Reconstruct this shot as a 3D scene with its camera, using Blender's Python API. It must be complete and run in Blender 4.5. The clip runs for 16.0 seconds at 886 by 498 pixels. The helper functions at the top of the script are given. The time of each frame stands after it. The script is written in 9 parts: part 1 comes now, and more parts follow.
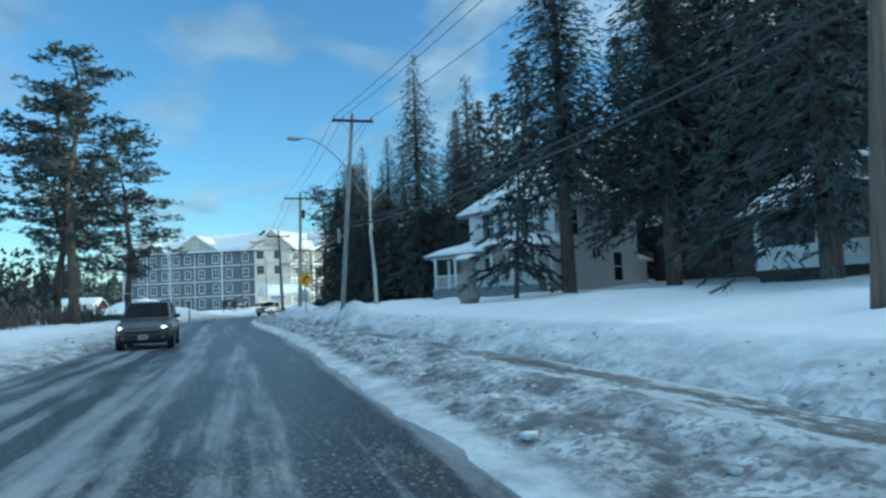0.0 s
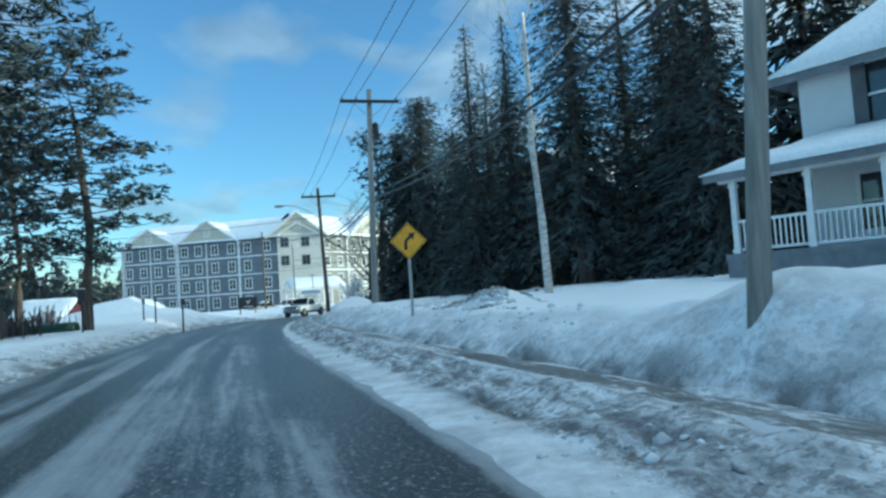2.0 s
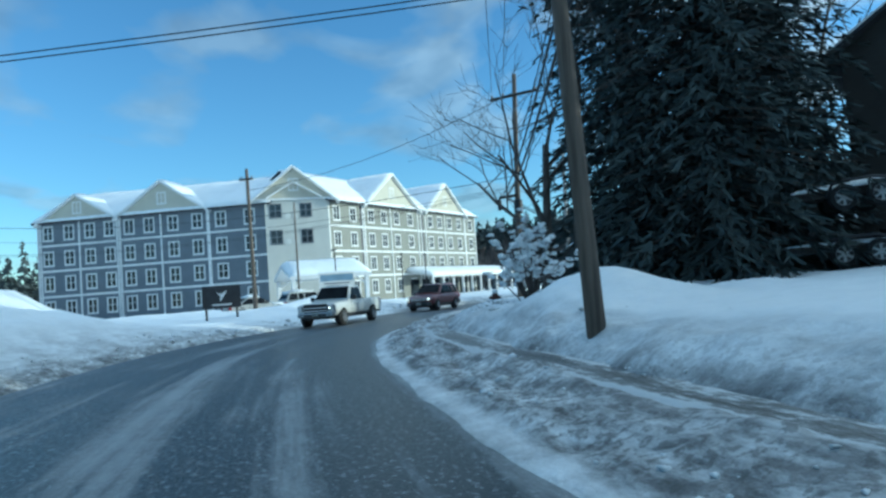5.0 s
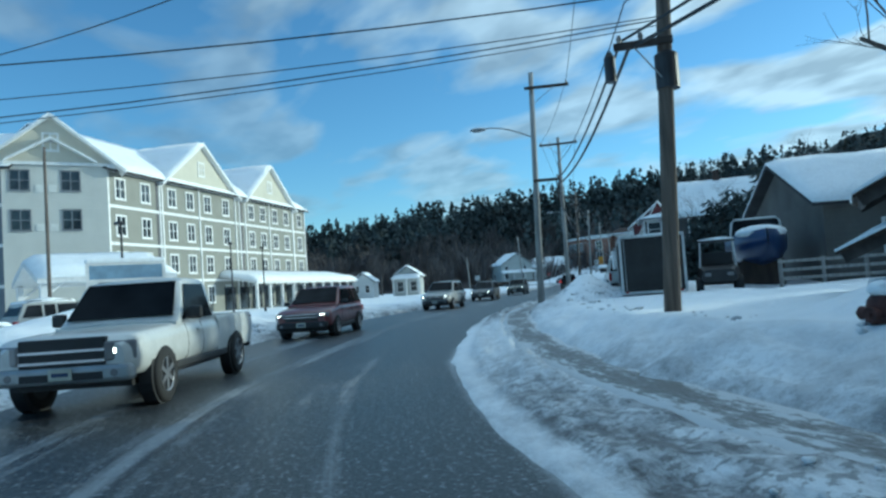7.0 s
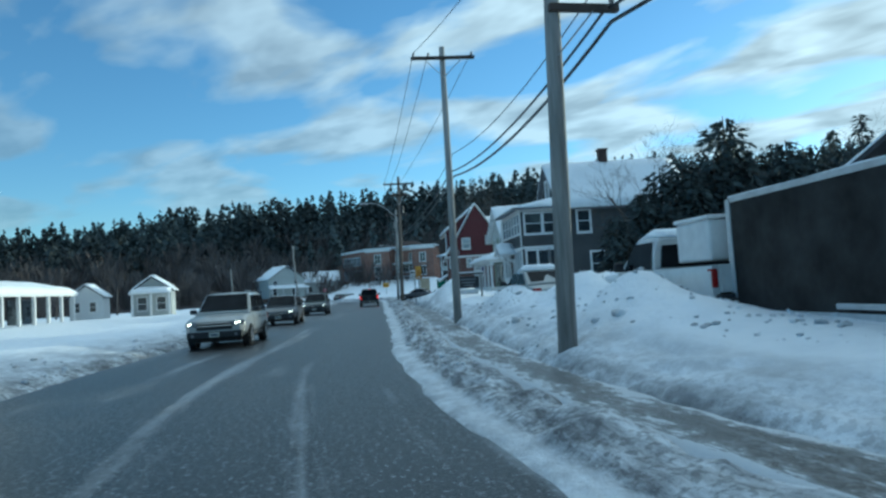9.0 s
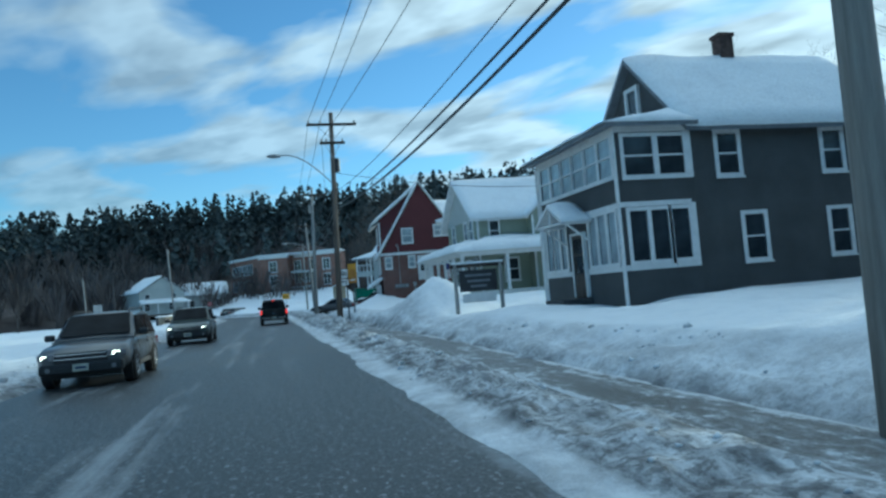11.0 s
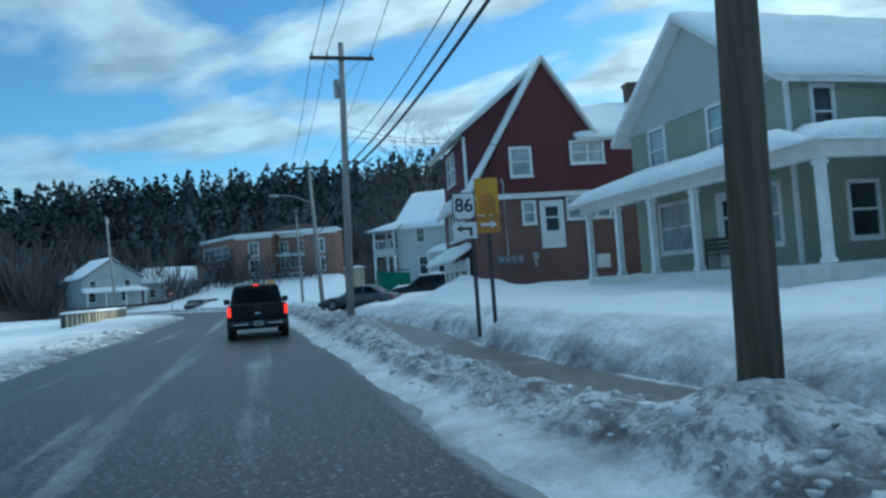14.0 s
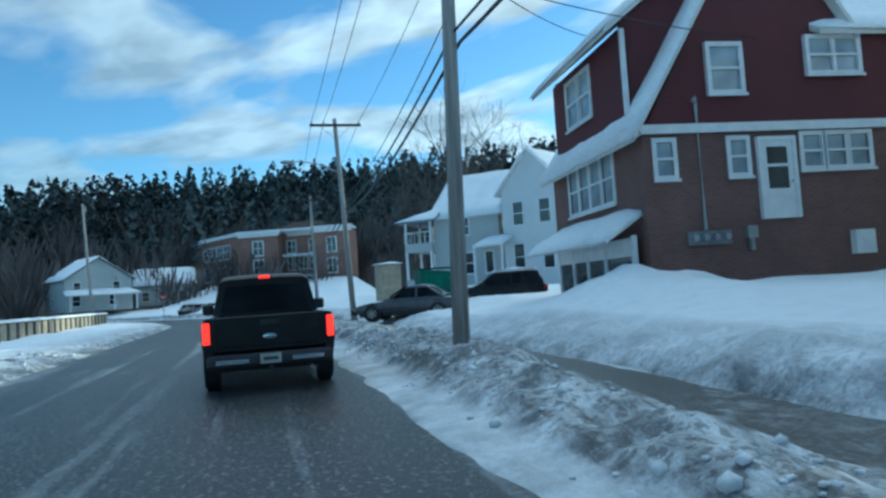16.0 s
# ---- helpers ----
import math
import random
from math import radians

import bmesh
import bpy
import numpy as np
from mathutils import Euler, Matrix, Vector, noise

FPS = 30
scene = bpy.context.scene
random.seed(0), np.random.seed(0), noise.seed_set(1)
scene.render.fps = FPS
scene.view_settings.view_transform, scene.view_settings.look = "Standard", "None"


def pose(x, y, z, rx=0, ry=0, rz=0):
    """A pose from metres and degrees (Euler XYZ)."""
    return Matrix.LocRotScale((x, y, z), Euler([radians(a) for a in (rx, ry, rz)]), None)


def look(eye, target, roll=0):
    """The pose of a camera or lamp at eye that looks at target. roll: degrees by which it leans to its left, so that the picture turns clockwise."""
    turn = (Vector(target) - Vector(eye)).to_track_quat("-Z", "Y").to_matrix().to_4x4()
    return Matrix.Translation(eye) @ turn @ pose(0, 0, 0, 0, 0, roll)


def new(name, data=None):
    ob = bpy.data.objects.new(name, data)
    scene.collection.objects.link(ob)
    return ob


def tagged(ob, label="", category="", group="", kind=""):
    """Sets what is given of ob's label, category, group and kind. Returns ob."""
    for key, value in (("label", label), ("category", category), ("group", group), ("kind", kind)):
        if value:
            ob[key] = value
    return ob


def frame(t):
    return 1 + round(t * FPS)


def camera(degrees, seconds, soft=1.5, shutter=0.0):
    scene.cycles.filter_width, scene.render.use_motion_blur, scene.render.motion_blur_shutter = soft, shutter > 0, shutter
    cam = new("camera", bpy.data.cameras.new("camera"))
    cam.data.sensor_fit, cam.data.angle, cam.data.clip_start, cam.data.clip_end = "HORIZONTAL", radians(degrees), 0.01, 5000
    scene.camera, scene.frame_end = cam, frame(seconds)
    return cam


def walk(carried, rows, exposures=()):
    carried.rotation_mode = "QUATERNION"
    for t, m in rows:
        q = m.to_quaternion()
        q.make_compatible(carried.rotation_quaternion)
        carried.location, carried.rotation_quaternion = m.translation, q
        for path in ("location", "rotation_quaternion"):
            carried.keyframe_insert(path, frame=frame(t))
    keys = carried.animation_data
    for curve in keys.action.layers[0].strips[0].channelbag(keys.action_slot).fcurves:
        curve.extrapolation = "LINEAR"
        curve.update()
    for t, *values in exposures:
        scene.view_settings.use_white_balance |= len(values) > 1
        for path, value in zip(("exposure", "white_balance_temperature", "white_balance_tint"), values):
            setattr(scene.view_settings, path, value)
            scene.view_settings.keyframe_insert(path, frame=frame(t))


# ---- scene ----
cam = camera(64.2, 16.0, 2.6)
# seconds, place of the eye, heading to the left of north, pitch, lean
PATH = [
    (0.0, 0.00, 0.00, 1.396, -15.13, 3.93, -2.49),
    (0.5, -0.09, 6.80, 1.430, -14.78, 3.70, -3.15),
    (1.0, -0.22, 13.59, 1.403, -14.29, 3.60, -3.23),
    (1.5, -0.35, 20.45, 1.399, -13.93, 3.23, -3.90),
    (2.0, -0.55, 27.06, 1.407, -13.59, 3.55, -3.83),
    (2.5, -0.74, 33.48, 1.390, -13.29, 3.45, -4.00),
    (3.0, -1.14, 40.23, 1.394, -12.94, 3.36, -4.08),
    (3.5, -1.51, 46.70, 1.439, -12.91, 3.27, -4.34),
    (4.0, -1.84, 53.32, 1.374, -13.37, 3.39, -4.48),
    (4.5, -1.93, 59.81, 1.357, -13.86, 3.28, -4.25),
    (5.0, -1.92, 66.06, 1.367, -15.48, 3.17, -4.13),
    (5.5, -1.79, 72.04, 1.382, -18.37, 3.14, -4.16),
    (6.0, -1.45, 77.74, 1.395, -22.26, 3.13, -4.23),
    (6.5, -0.79, 83.13, 1.400, -26.88, 3.12, -4.20),
    (7.0, 0.29, 88.18, 1.392, -31.96, 3.05, -3.96),
    (7.5, 1.93, 92.98, 1.387, -37.25, 2.96, -3.68),
    (8.0, 4.34, 97.76, 1.410, -42.52, 2.98, -3.94),
    (8.5, 7.10, 102.14, 1.345, -47.38, 3.07, -3.39),
    (9.0, 10.20, 106.44, 1.433, -51.51, 3.19, -3.62),
    (9.5, 13.57, 110.64, 1.440, -54.80, 3.32, -4.05),
    (10.0, 17.17, 114.71, 1.440, -57.29, 3.41, -4.37),
    (10.5, 20.95, 118.70, 1.430, -59.09, 3.46, -4.58),
    (11.0, 24.88, 122.61, 1.415, -60.31, 3.47, -4.69),
    (11.5, 28.92, 126.49, 1.400, -61.03, 3.42, -4.69),
    (12.0, 32.98, 130.34, 1.379, -61.46, 3.29, -4.64),
    (12.5, 36.84, 134.08, 1.419, -61.95, 3.05, -4.62),
    (13.0, 40.39, 137.56, 1.421, -62.12, 2.91, -4.42),
    (13.5, 43.73, 140.68, 1.426, -61.97, 2.81, -4.27),
    (14.0, 46.63, 143.40, 1.422, -61.78, 2.76, -4.14),
    (14.5, 49.46, 146.12, 1.380, -61.80, 2.83, -4.19),
    (15.0, 51.99, 148.55, 1.391, -61.76, 2.91, -4.26),
    (15.5, 54.25, 150.66, 1.368, -61.54, 3.13, -3.79),
    (16.0, 56.33, 152.65, 1.399, -61.49, 3.24, -3.82),
]


def gaze(x, y, z, yaw, pitch, lean):
    a, b = radians(yaw), radians(pitch)
    way = Vector((-math.sin(a) * math.cos(b), math.cos(a) * math.cos(b), math.sin(b)))
    return look((x, y, z), Vector((x, y, z)) + 2 * way, lean)


walk(cam, [(row[0], gaze(*row[1:])) for row in PATH], [(0.0, 0.56, 4850, -12), (3.0, 0.62, 4850, -12), (4.5, 0.46, 4600, -12), (7.0, 0.24, 4680, -12), (9.0, 0.2, 4800, -12), (12.5, 0.18, 4690, -12), (16.0, 0.34, 4690, -12)])

# ---- sky, sun, exposure ----
SUN_AZ, SUN_EL = radians(104.0), radians(11.0)  # clockwise from +y, above the horizon

world = bpy.data.worlds.new("sky")
scene.world = world
world.use_nodes = True
wt = world.node_tree
wt.nodes.clear()


def wnode(kind, **values):
    n = wt.nodes.new(kind)
    for key, value in values.items():
        if key in n.inputs:
            n.inputs[key].default_value = value
    return n


def wire(tree, *pairs):
    for a, b in pairs:
        tree.links.new(a, b)


sky = wt.nodes.new("ShaderNodeTexSky")
sky.sky_type = "NISHITA"
sky.sun_disc = False
sky.sun_elevation = SUN_EL
sky.sun_rotation = SUN_AZ
sky.altitude = 500
sky.air_density, sky.dust_density, sky.ozone_density = 1.0, 0.35, 2.2
coord = wt.nodes.new("ShaderNodeTexCoord")
# project the directions on a flat cloud layer
split = wt.nodes.new("ShaderNodeSeparateXYZ")
up = wt.nodes.new("ShaderNodeMath")
up.operation = "MAXIMUM"
up.inputs[1].default_value = 0.0
lift = wt.nodes.new("ShaderNodeMath")
lift.operation = "ADD"
lift.inputs[1].default_value = 0.14
divx = wt.nodes.new("ShaderNodeMath")
divx.operation = "DIVIDE"
divy = wt.nodes.new("ShaderNodeMath")
divy.operation = "DIVIDE"
flat = wt.nodes.new("ShaderNodeCombineXYZ")
turn = wt.nodes.new("ShaderNodeMapping")
turn.inputs["Rotation"].default_value = (0, 0, radians(-35))
turn.inputs["Scale"].default_value = (2.3, 1.5, 1)
turn.inputs["Location"].default_value = (3.1, 0.4, 0)
puff = wnode("ShaderNodeTexNoise", Scale=1.0, Detail=5.0, Roughness=0.46, Distortion=0.3)
fold = wnode("ShaderNodeTexNoise", Scale=2.2, Detail=3.0, Roughness=0.5, Distortion=0.2)
shade = wt.nodes.new("ShaderNodeMapRange")
for key, value in (("From Min", 0.35), ("From Max", 0.62), ("To Min", 0.62), ("To Max", 1.12)):
    shade.inputs[key].default_value = value
dense = wt.nodes.new("ShaderNodeMath")
dense.operation = "MULTIPLY"
edge = wt.nodes.new("ShaderNodeValToRGB")
edge.color_ramp.elements[0].position, edge.color_ramp.elements[0].color = 0.455, (0, 0, 0, 1)
edge.color_ramp.elements[1].position, edge.color_ramp.elements[1].color = 0.575, (0.95, 0.95, 0.95, 1)
# clouds are brighter on the sun's side of the sky, and overhead to light the ground
side = wt.nodes.new("ShaderNodeVectorMath")
side.operation = "DOT_PRODUCT"
side.inputs[1].default_value = (math.sin(SUN_AZ), math.cos(SUN_AZ), 1.2)
gain = wt.nodes.new("ShaderNodeMapRange")
gain.inputs["From Min"].default_value, gain.inputs["From Max"].default_value = 0.2, 1.35
gain.inputs["To Min"].default_value, gain.inputs["To Max"].default_value = 0.66, 1.45
# extra brightness added to the unseen clouds overhead, to lift the shaded snow
high = wt.nodes.new("ShaderNodeMapRange")
for key, value in (("From Min", 0.4), ("From Max", 0.95), ("To Min", 0.0), ("To Max", 0.75)):
    high.inputs[key].default_value = value
lit = wt.nodes.new("ShaderNodeMath")
lit.operation = "ADD"
tone = wt.nodes.new("ShaderNodeMix")
tone.data_type = "RGBA"
tone.blend_type = "MULTIPLY"
tone.inputs["Factor"].default_value = 1.0
tone.inputs[6].default_value = (4.0, 3.9, 3.7, 1)
blend = wt.nodes.new("ShaderNodeMix")
blend.data_type = "RGBA"
# and thicker there
more = wt.nodes.new("ShaderNodeMapRange")
more.inputs["From Min"].default_value, more.inputs["From Max"].default_value = 0.3, 1.2
more.inputs["To Min"].default_value, more.inputs["To Max"].default_value = 0.42, 1.0
crowd = wt.nodes.new("ShaderNodeMapRange")
for key, value in (("From Min", 0.35), ("From Max", 1.2), ("To Min", -0.045), ("To Max", 0.06)):
    crowd.inputs[key].default_value = value
heap = wt.nodes.new("ShaderNodeMath")
heap.operation = "ADD"
veil = wt.nodes.new("ShaderNodeMath")
veil.operation = "MULTIPLY"
back = wnode("ShaderNodeBackground", Strength=0.141)
result = wt.nodes.new("ShaderNodeOutputWorld")
wire(wt, (coord.outputs["Generated"], split.inputs[0]), (split.outputs[2], up.inputs[0]), (up.outputs[0], lift.inputs[0]),
     (split.outputs[0], divx.inputs[0]), (lift.outputs[0], divx.inputs[1]), (split.outputs[1], divy.inputs[0]), (lift.outputs[0], divy.inputs[1]),
     (divx.outputs[0], flat.inputs[0]), (divy.outputs[0], flat.inputs[1]), (flat.outputs[0], turn.inputs["Vector"]),
     (turn.outputs[0], puff.inputs["Vector"]), (side.outputs["Value"], crowd.inputs["Value"]), (puff.outputs["Fac"], heap.inputs[0]), (crowd.outputs[0], heap.inputs[1]), (heap.outputs[0], edge.inputs["Fac"]),
     (coord.outputs["Generated"], side.inputs[0]), (side.outputs["Value"], gain.inputs["Value"]), (split.outputs[2], high.inputs["Value"]), (gain.outputs[0], lit.inputs[0]), (high.outputs[0], lit.inputs[1]), (lit.outputs[0], dense.inputs[0]), (turn.outputs[0], fold.inputs["Vector"]), (fold.outputs["Fac"], shade.inputs["Value"]), (shade.outputs[0], dense.inputs[1]), (dense.outputs[0], tone.inputs[7]),
     (edge.outputs["Color"], veil.inputs[0]), (side.outputs["Value"], more.inputs["Value"]), (more.outputs[0], veil.inputs[1]), (veil.outputs[0], blend.inputs["Factor"]), (sky.outputs["Color"], blend.inputs[6]), (tone.outputs[2], blend.inputs[7]),
     (blend.outputs[2], back.inputs["Color"]), (back.outputs[0], result.inputs["Surface"]))

lamp = bpy.data.lights.new("sun", "SUN")
lamp.energy, lamp.angle, lamp.color = 3.0, radians(0.6), (1.0, 0.82, 0.58)
sun = new("sun", lamp)
sun_way = Vector((math.sin(SUN_AZ) * math.cos(SUN_EL), math.cos(SUN_AZ) * math.cos(SUN_EL), math.sin(SUN_EL)))
sun.matrix_world = look(tuple(sun_way * 100), (0, 0, 0))

# ---- materials ----


def material(name, rough=0.7, metal=0.0, spec=0.5):
    m = bpy.data.materials.new(name)
    m.use_nodes = True
    b = m.node_tree.nodes["Principled BSDF"]
    b.inputs["Roughness"].default_value = rough
    b.inputs["Metallic"].default_value = metal
    b.inputs["Specular IOR Level"].default_value = spec
    return m, m.node_tree, b


def noise_node(tree, scale, detail=4.0, rough=0.55, source="Object", stretch=None):
    n = tree.nodes.new("ShaderNodeTexNoise")
    n.inputs["Scale"].default_value, n.inputs["Detail"].default_value, n.inputs["Roughness"].default_value = scale, detail, rough
    c = tree.nodes.new("ShaderNodeTexCoord")
    if stretch:
        m = tree.nodes.new("ShaderNodeMapping")
        m.inputs["Scale"].default_value = stretch
        wire(tree, (c.outputs[source], m.inputs["Vector"]), (m.outputs[0], n.inputs["Vector"]))
    else:
        wire(tree, (c.outputs[source], n.inputs["Vector"]))
    return n


def ramp_node(tree, source, stops):
    r = tree.nodes.new("ShaderNodeValToRGB")
    e = r.color_ramp.elements
    while len(e) < len(stops):
        e.new(0.5)
    for i, (p, c) in enumerate(stops):
        e[i].position = p
        e[i].color = (*c, 1) if len(c) == 3 else c
    wire(tree, (source, r.inputs["Fac"]))
    return r


def mix_node(tree, factor, a, b, mode="MIX"):
    n = tree.nodes.new("ShaderNodeMix")
    n.data_type, n.blend_type = "RGBA", mode
    for socket, value in ((n.inputs["Factor"], factor), (n.inputs[6], a), (n.inputs[7], b)):
        if isinstance(value, bpy.types.NodeSocket):
            tree.links.new(value, socket)
        elif isinstance(value, tuple):
            socket.default_value = (*value, 1)
        else:
            socket.default_value = value
    return n.outputs[2]


def bump(tree, shader, height, strength, distance):
    n = tree.nodes.new("ShaderNodeBump")
    n.inputs["Strength"].default_value, n.inputs["Distance"].default_value = strength, distance
    wire(tree, (height, n.inputs["Height"]), (n.outputs[0], shader.inputs["Normal"]))


def plain(name, colour, rough=0.6, metal=0.0, vary=0.12, scale=3.0, grain=60.0, relief=0.15, spec=0.5, stretch=None):
    """A painted, metal or wooden surface with stains at a large scale and grain at a small one."""
    m, t, b = material(name, rough, metal, spec)
    big, small = noise_node(t, scale, 5, stretch=stretch), noise_node(t, grain, 3, stretch=stretch)
    dark = tuple(max(0, c * (1 - 2 * vary)) for c in colour)
    light = tuple(min(1, c * (1 + vary)) for c in colour)
    base = ramp_node(t, big.outputs["Fac"], [(0.3, dark), (0.65, light)])
    fine = ramp_node(t, small.outputs["Fac"], [(0.3, (0.86, 0.86, 0.86)), (0.7, (1, 1, 1))])
    wire(t, (mix_node(t, 1.0, base.outputs[0], fine.outputs[0], "MULTIPLY"), b.inputs["Base Color"]))
    if relief:
        bump(t, b, small.outputs["Fac"], relief, 0.01)
    return m


def snow_material(name, clean, dirty, lo, hi, scale):
    m, t, b = material(name, 0.75, 0, 0.3)
    big, fine, lump = noise_node(t, scale, 6, 0.65), noise_node(t, 9.0, 4, 0.6), noise_node(t, 1.3, 5, 0.6)
    r = ramp_node(t, big.outputs["Fac"], [(lo, dirty), (hi, clean)])
    speck = ramp_node(t, fine.outputs["Fac"], [(0.35, (0.82, 0.82, 0.83)), (0.55, (1, 1, 1))])
    wire(t, (mix_node(t, 0.6, r.outputs[0], speck.outputs[0], "MULTIPLY"), b.inputs["Base Color"]))
    h = t.nodes.new("ShaderNodeMath")
    h.operation = "ADD"
    wire(t, (fine.outputs["Fac"], h.inputs[0]), (lump.outputs["Fac"], h.inputs[1]))
    bump(t, b, h.outputs[0], 0.5, 0.08)
    return m


SNOW = snow_material("snow", (0.92, 0.94, 0.96), (0.82, 0.845, 0.87), 0.25, 0.5, 0.35)
ROOF_SNOW = snow_material("roof_snow", (0.92, 0.94, 0.955), (0.84, 0.86, 0.88), 0.3, 0.5, 0.5)
DIRTY_SNOW = snow_material("dirty_snow", (0.72, 0.74, 0.76), (0.2, 0.2, 0.2), 0.36, 0.56, 1.1)


def road_material():
    """Wet winter asphalt: worn black wheel tracks, thin grey slush between and along them."""
    m, t, b = material("winter_asphalt", 0.45, 0, 0.32)
    uv = t.nodes.new("ShaderNodeUVMap")
    sep = t.nodes.new("ShaderNodeSeparateXYZ")
    wire(t, (uv.outputs[0], sep.inputs[0]))
    streak = noise_node(t, 1.0, 6, 0.6, "UV", (0.07, 2.2, 1))
    patch = noise_node(t, 1.0, 6, 0.62, "UV", (0.35, 0.9, 1))
    grain = noise_node(t, 26.0, 4, 0.7, "UV")
    slush_at = t.nodes.new("ShaderNodeValToRGB")  # across the road, 0 at the left edge, 1 at the right one
    across = t.nodes.new("ShaderNodeMapRange")
    across.inputs["From Min"].default_value, across.inputs["From Max"].default_value = -5.4, 2.3
    wire(t, (sep.outputs[1], across.inputs["Value"]), (across.outputs[0], slush_at.inputs["Fac"]))
    e = slush_at.color_ramp.elements
    stops = ((0.0, 0.95), (0.07, 0.45), (0.16, 0.22), (0.3, 0.55), (0.39, 0.08), (0.47, 0.5), (0.5, 0.78), (0.54, 0.48), (0.63, 0.12),
             (0.72, 0.52), (0.83, 0.04), (0.93, 0.12), (0.955, 0.6), (1.0, 1.35))
    while len(e) < len(stops):
        e.new(0.5)
    for i, (p, v) in enumerate(stops):
        e[i].position, e[i].color = p, (v, v, v, 1)
    crumbs = noise_node(t, 4.5, 5, 0.7, "UV", (0.5, 1.4, 1))
    along = t.nodes.new("ShaderNodeMapRange")  # thicker slush on the first stretch
    for key, value in (("From Min", 55.0), ("From Max", 110.0), ("To Min", -2.58), ("To Max", -2.96)):
        along.inputs[key].default_value = value
    wire(t, (sep.outputs[0], along.inputs["Value"]))
    total = along.outputs[0]
    for source, share in ((slush_at.outputs[0], 1.0), (streak.outputs["Fac"], 2.8), (patch.outputs["Fac"], 1.3), (crumbs.outputs["Fac"], 0.9)):
        step = t.nodes.new("ShaderNodeMath")
        step.operation = "MULTIPLY_ADD"
        step.inputs[1].default_value = share
        wire(t, (source, step.inputs[0]), (total, step.inputs[2]))
        total = step.outputs[0]
    cover = ramp_node(t, total, [(0.08, (0, 0, 0)), (0.5, (0.66, 0.66, 0.66)), (1.0, (1, 1, 1))])
    speck = ramp_node(t, grain.outputs["Fac"], [(0.35, (0.012, 0.013, 0.014)), (0.58, (0.036, 0.038, 0.04)), (0.7, (0.26, 0.27, 0.28))])
    # crumbs of ice lying on the wet asphalt
    ice = ramp_node(t, noise_node(t, 13.0, 3, 0.6, "UV").outputs["Fac"], [(0.55, (0, 0, 0)), (0.7, (0.42, 0.42, 0.42))])
    wet = mix_node(t, ice.outputs[0], speck.outputs[0], (0.6, 0.62, 0.64))
    wire(t, (mix_node(t, cover.outputs[0], wet, (0.34, 0.36, 0.38)), b.inputs["Base Color"]))
    gloss = ramp_node(t, cover.outputs[0], [(0.0, (0.36, 0.36, 0.36)), (0.6, (0.55, 0.55, 0.55))])
    wire(t, (gloss.outputs[0], b.inputs["Roughness"]))
    bump(t, b, grain.outputs["Fac"], 0.6, 0.016)
    return m


ASPHALT = road_material()
SNOW_COVER_PLAIN = snow_material("ploughed_snow", (0.8, 0.82, 0.84), (0.42, 0.42, 0.42), 0.34, 0.55, 0.8)


def sidewalk_material():
    """Wet concrete with trodden snow in ragged patches."""
    m, t, b = material("wet_sidewalk", 0.45)
    big, mid, fine = noise_node(t, 1.0, 7, 0.7, "UV", (0.4, 1.5, 1)), noise_node(t, 7.0, 5, 0.7, "UV", (0.6, 1.3, 1)), noise_node(t, 22, 4, 0.7, "UV")
    total = t.nodes.new("ShaderNodeMath")
    total.operation = "MULTIPLY_ADD"
    total.inputs[1].default_value = 0.8
    # snow crumbles in from both edges
    uv = t.nodes.new("ShaderNodeUVMap")
    sep = t.nodes.new("ShaderNodeSeparateXYZ")
    span = t.nodes.new("ShaderNodeMapRange")
    span.inputs["From Min"].default_value, span.inputs["From Max"].default_value = 3.8, 4.9
    wire(t, (uv.outputs[0], sep.inputs[0]), (sep.outputs[1], span.inputs["Value"]))
    rim = ramp_node(t, span.outputs[0], [(0.0, (0.5,) * 3), (0.25, (0.06,) * 3), (0.45, (0.0,) * 3), (0.78, (0.02,) * 3), (1.0, (0.4,) * 3)])
    spill = t.nodes.new("ShaderNodeMath")
    spill.operation = "ADD"
    wire(t, (big.outputs["Fac"], spill.inputs[0]), (rim.outputs[0], spill.inputs[1]))
    # the village street is shovelled cleaner
    along = t.nodes.new("ShaderNodeMapRange")
    for key, value in (("From Min", 130.0), ("From Max", 172.0), ("To Min", 0.0), ("To Max", -0.13)):
        along.inputs[key].default_value = value
    swept = t.nodes.new("ShaderNodeMath")
    swept.operation = "ADD"
    wire(t, (sep.outputs[0], along.inputs["Value"]), (spill.outputs[0], swept.inputs[0]), (along.outputs[0], swept.inputs[1]))
    wire(t, (mid.outputs["Fac"], total.inputs[0]), (swept.outputs[0], total.inputs[2]))
    cover = ramp_node(t, total.outputs[0], [(0.83, (0, 0, 0)), (0.96, (0.45, 0.45, 0.45)), (1.14, (1, 1, 1))])
    stone = ramp_node(t, fine.outputs["Fac"], [(0.3, (0.04, 0.038, 0.035)), (0.55, (0.105, 0.1, 0.092)), (0.75, (0.3, 0.29, 0.28))])
    wire(t, (mix_node(t, cover.outputs[0], stone.outputs[0], (0.62, 0.64, 0.66)), b.inputs["Base Color"]))
    gloss = ramp_node(t, cover.outputs[0], [(0.0, (0.4, 0.4, 0.4)), (0.5, (0.75, 0.75, 0.75))])
    wire(t, (gloss.outputs[0], b.inputs["Roughness"]))
    bump(t, b, fine.outputs["Fac"], 0.6, 0.03)
    return m


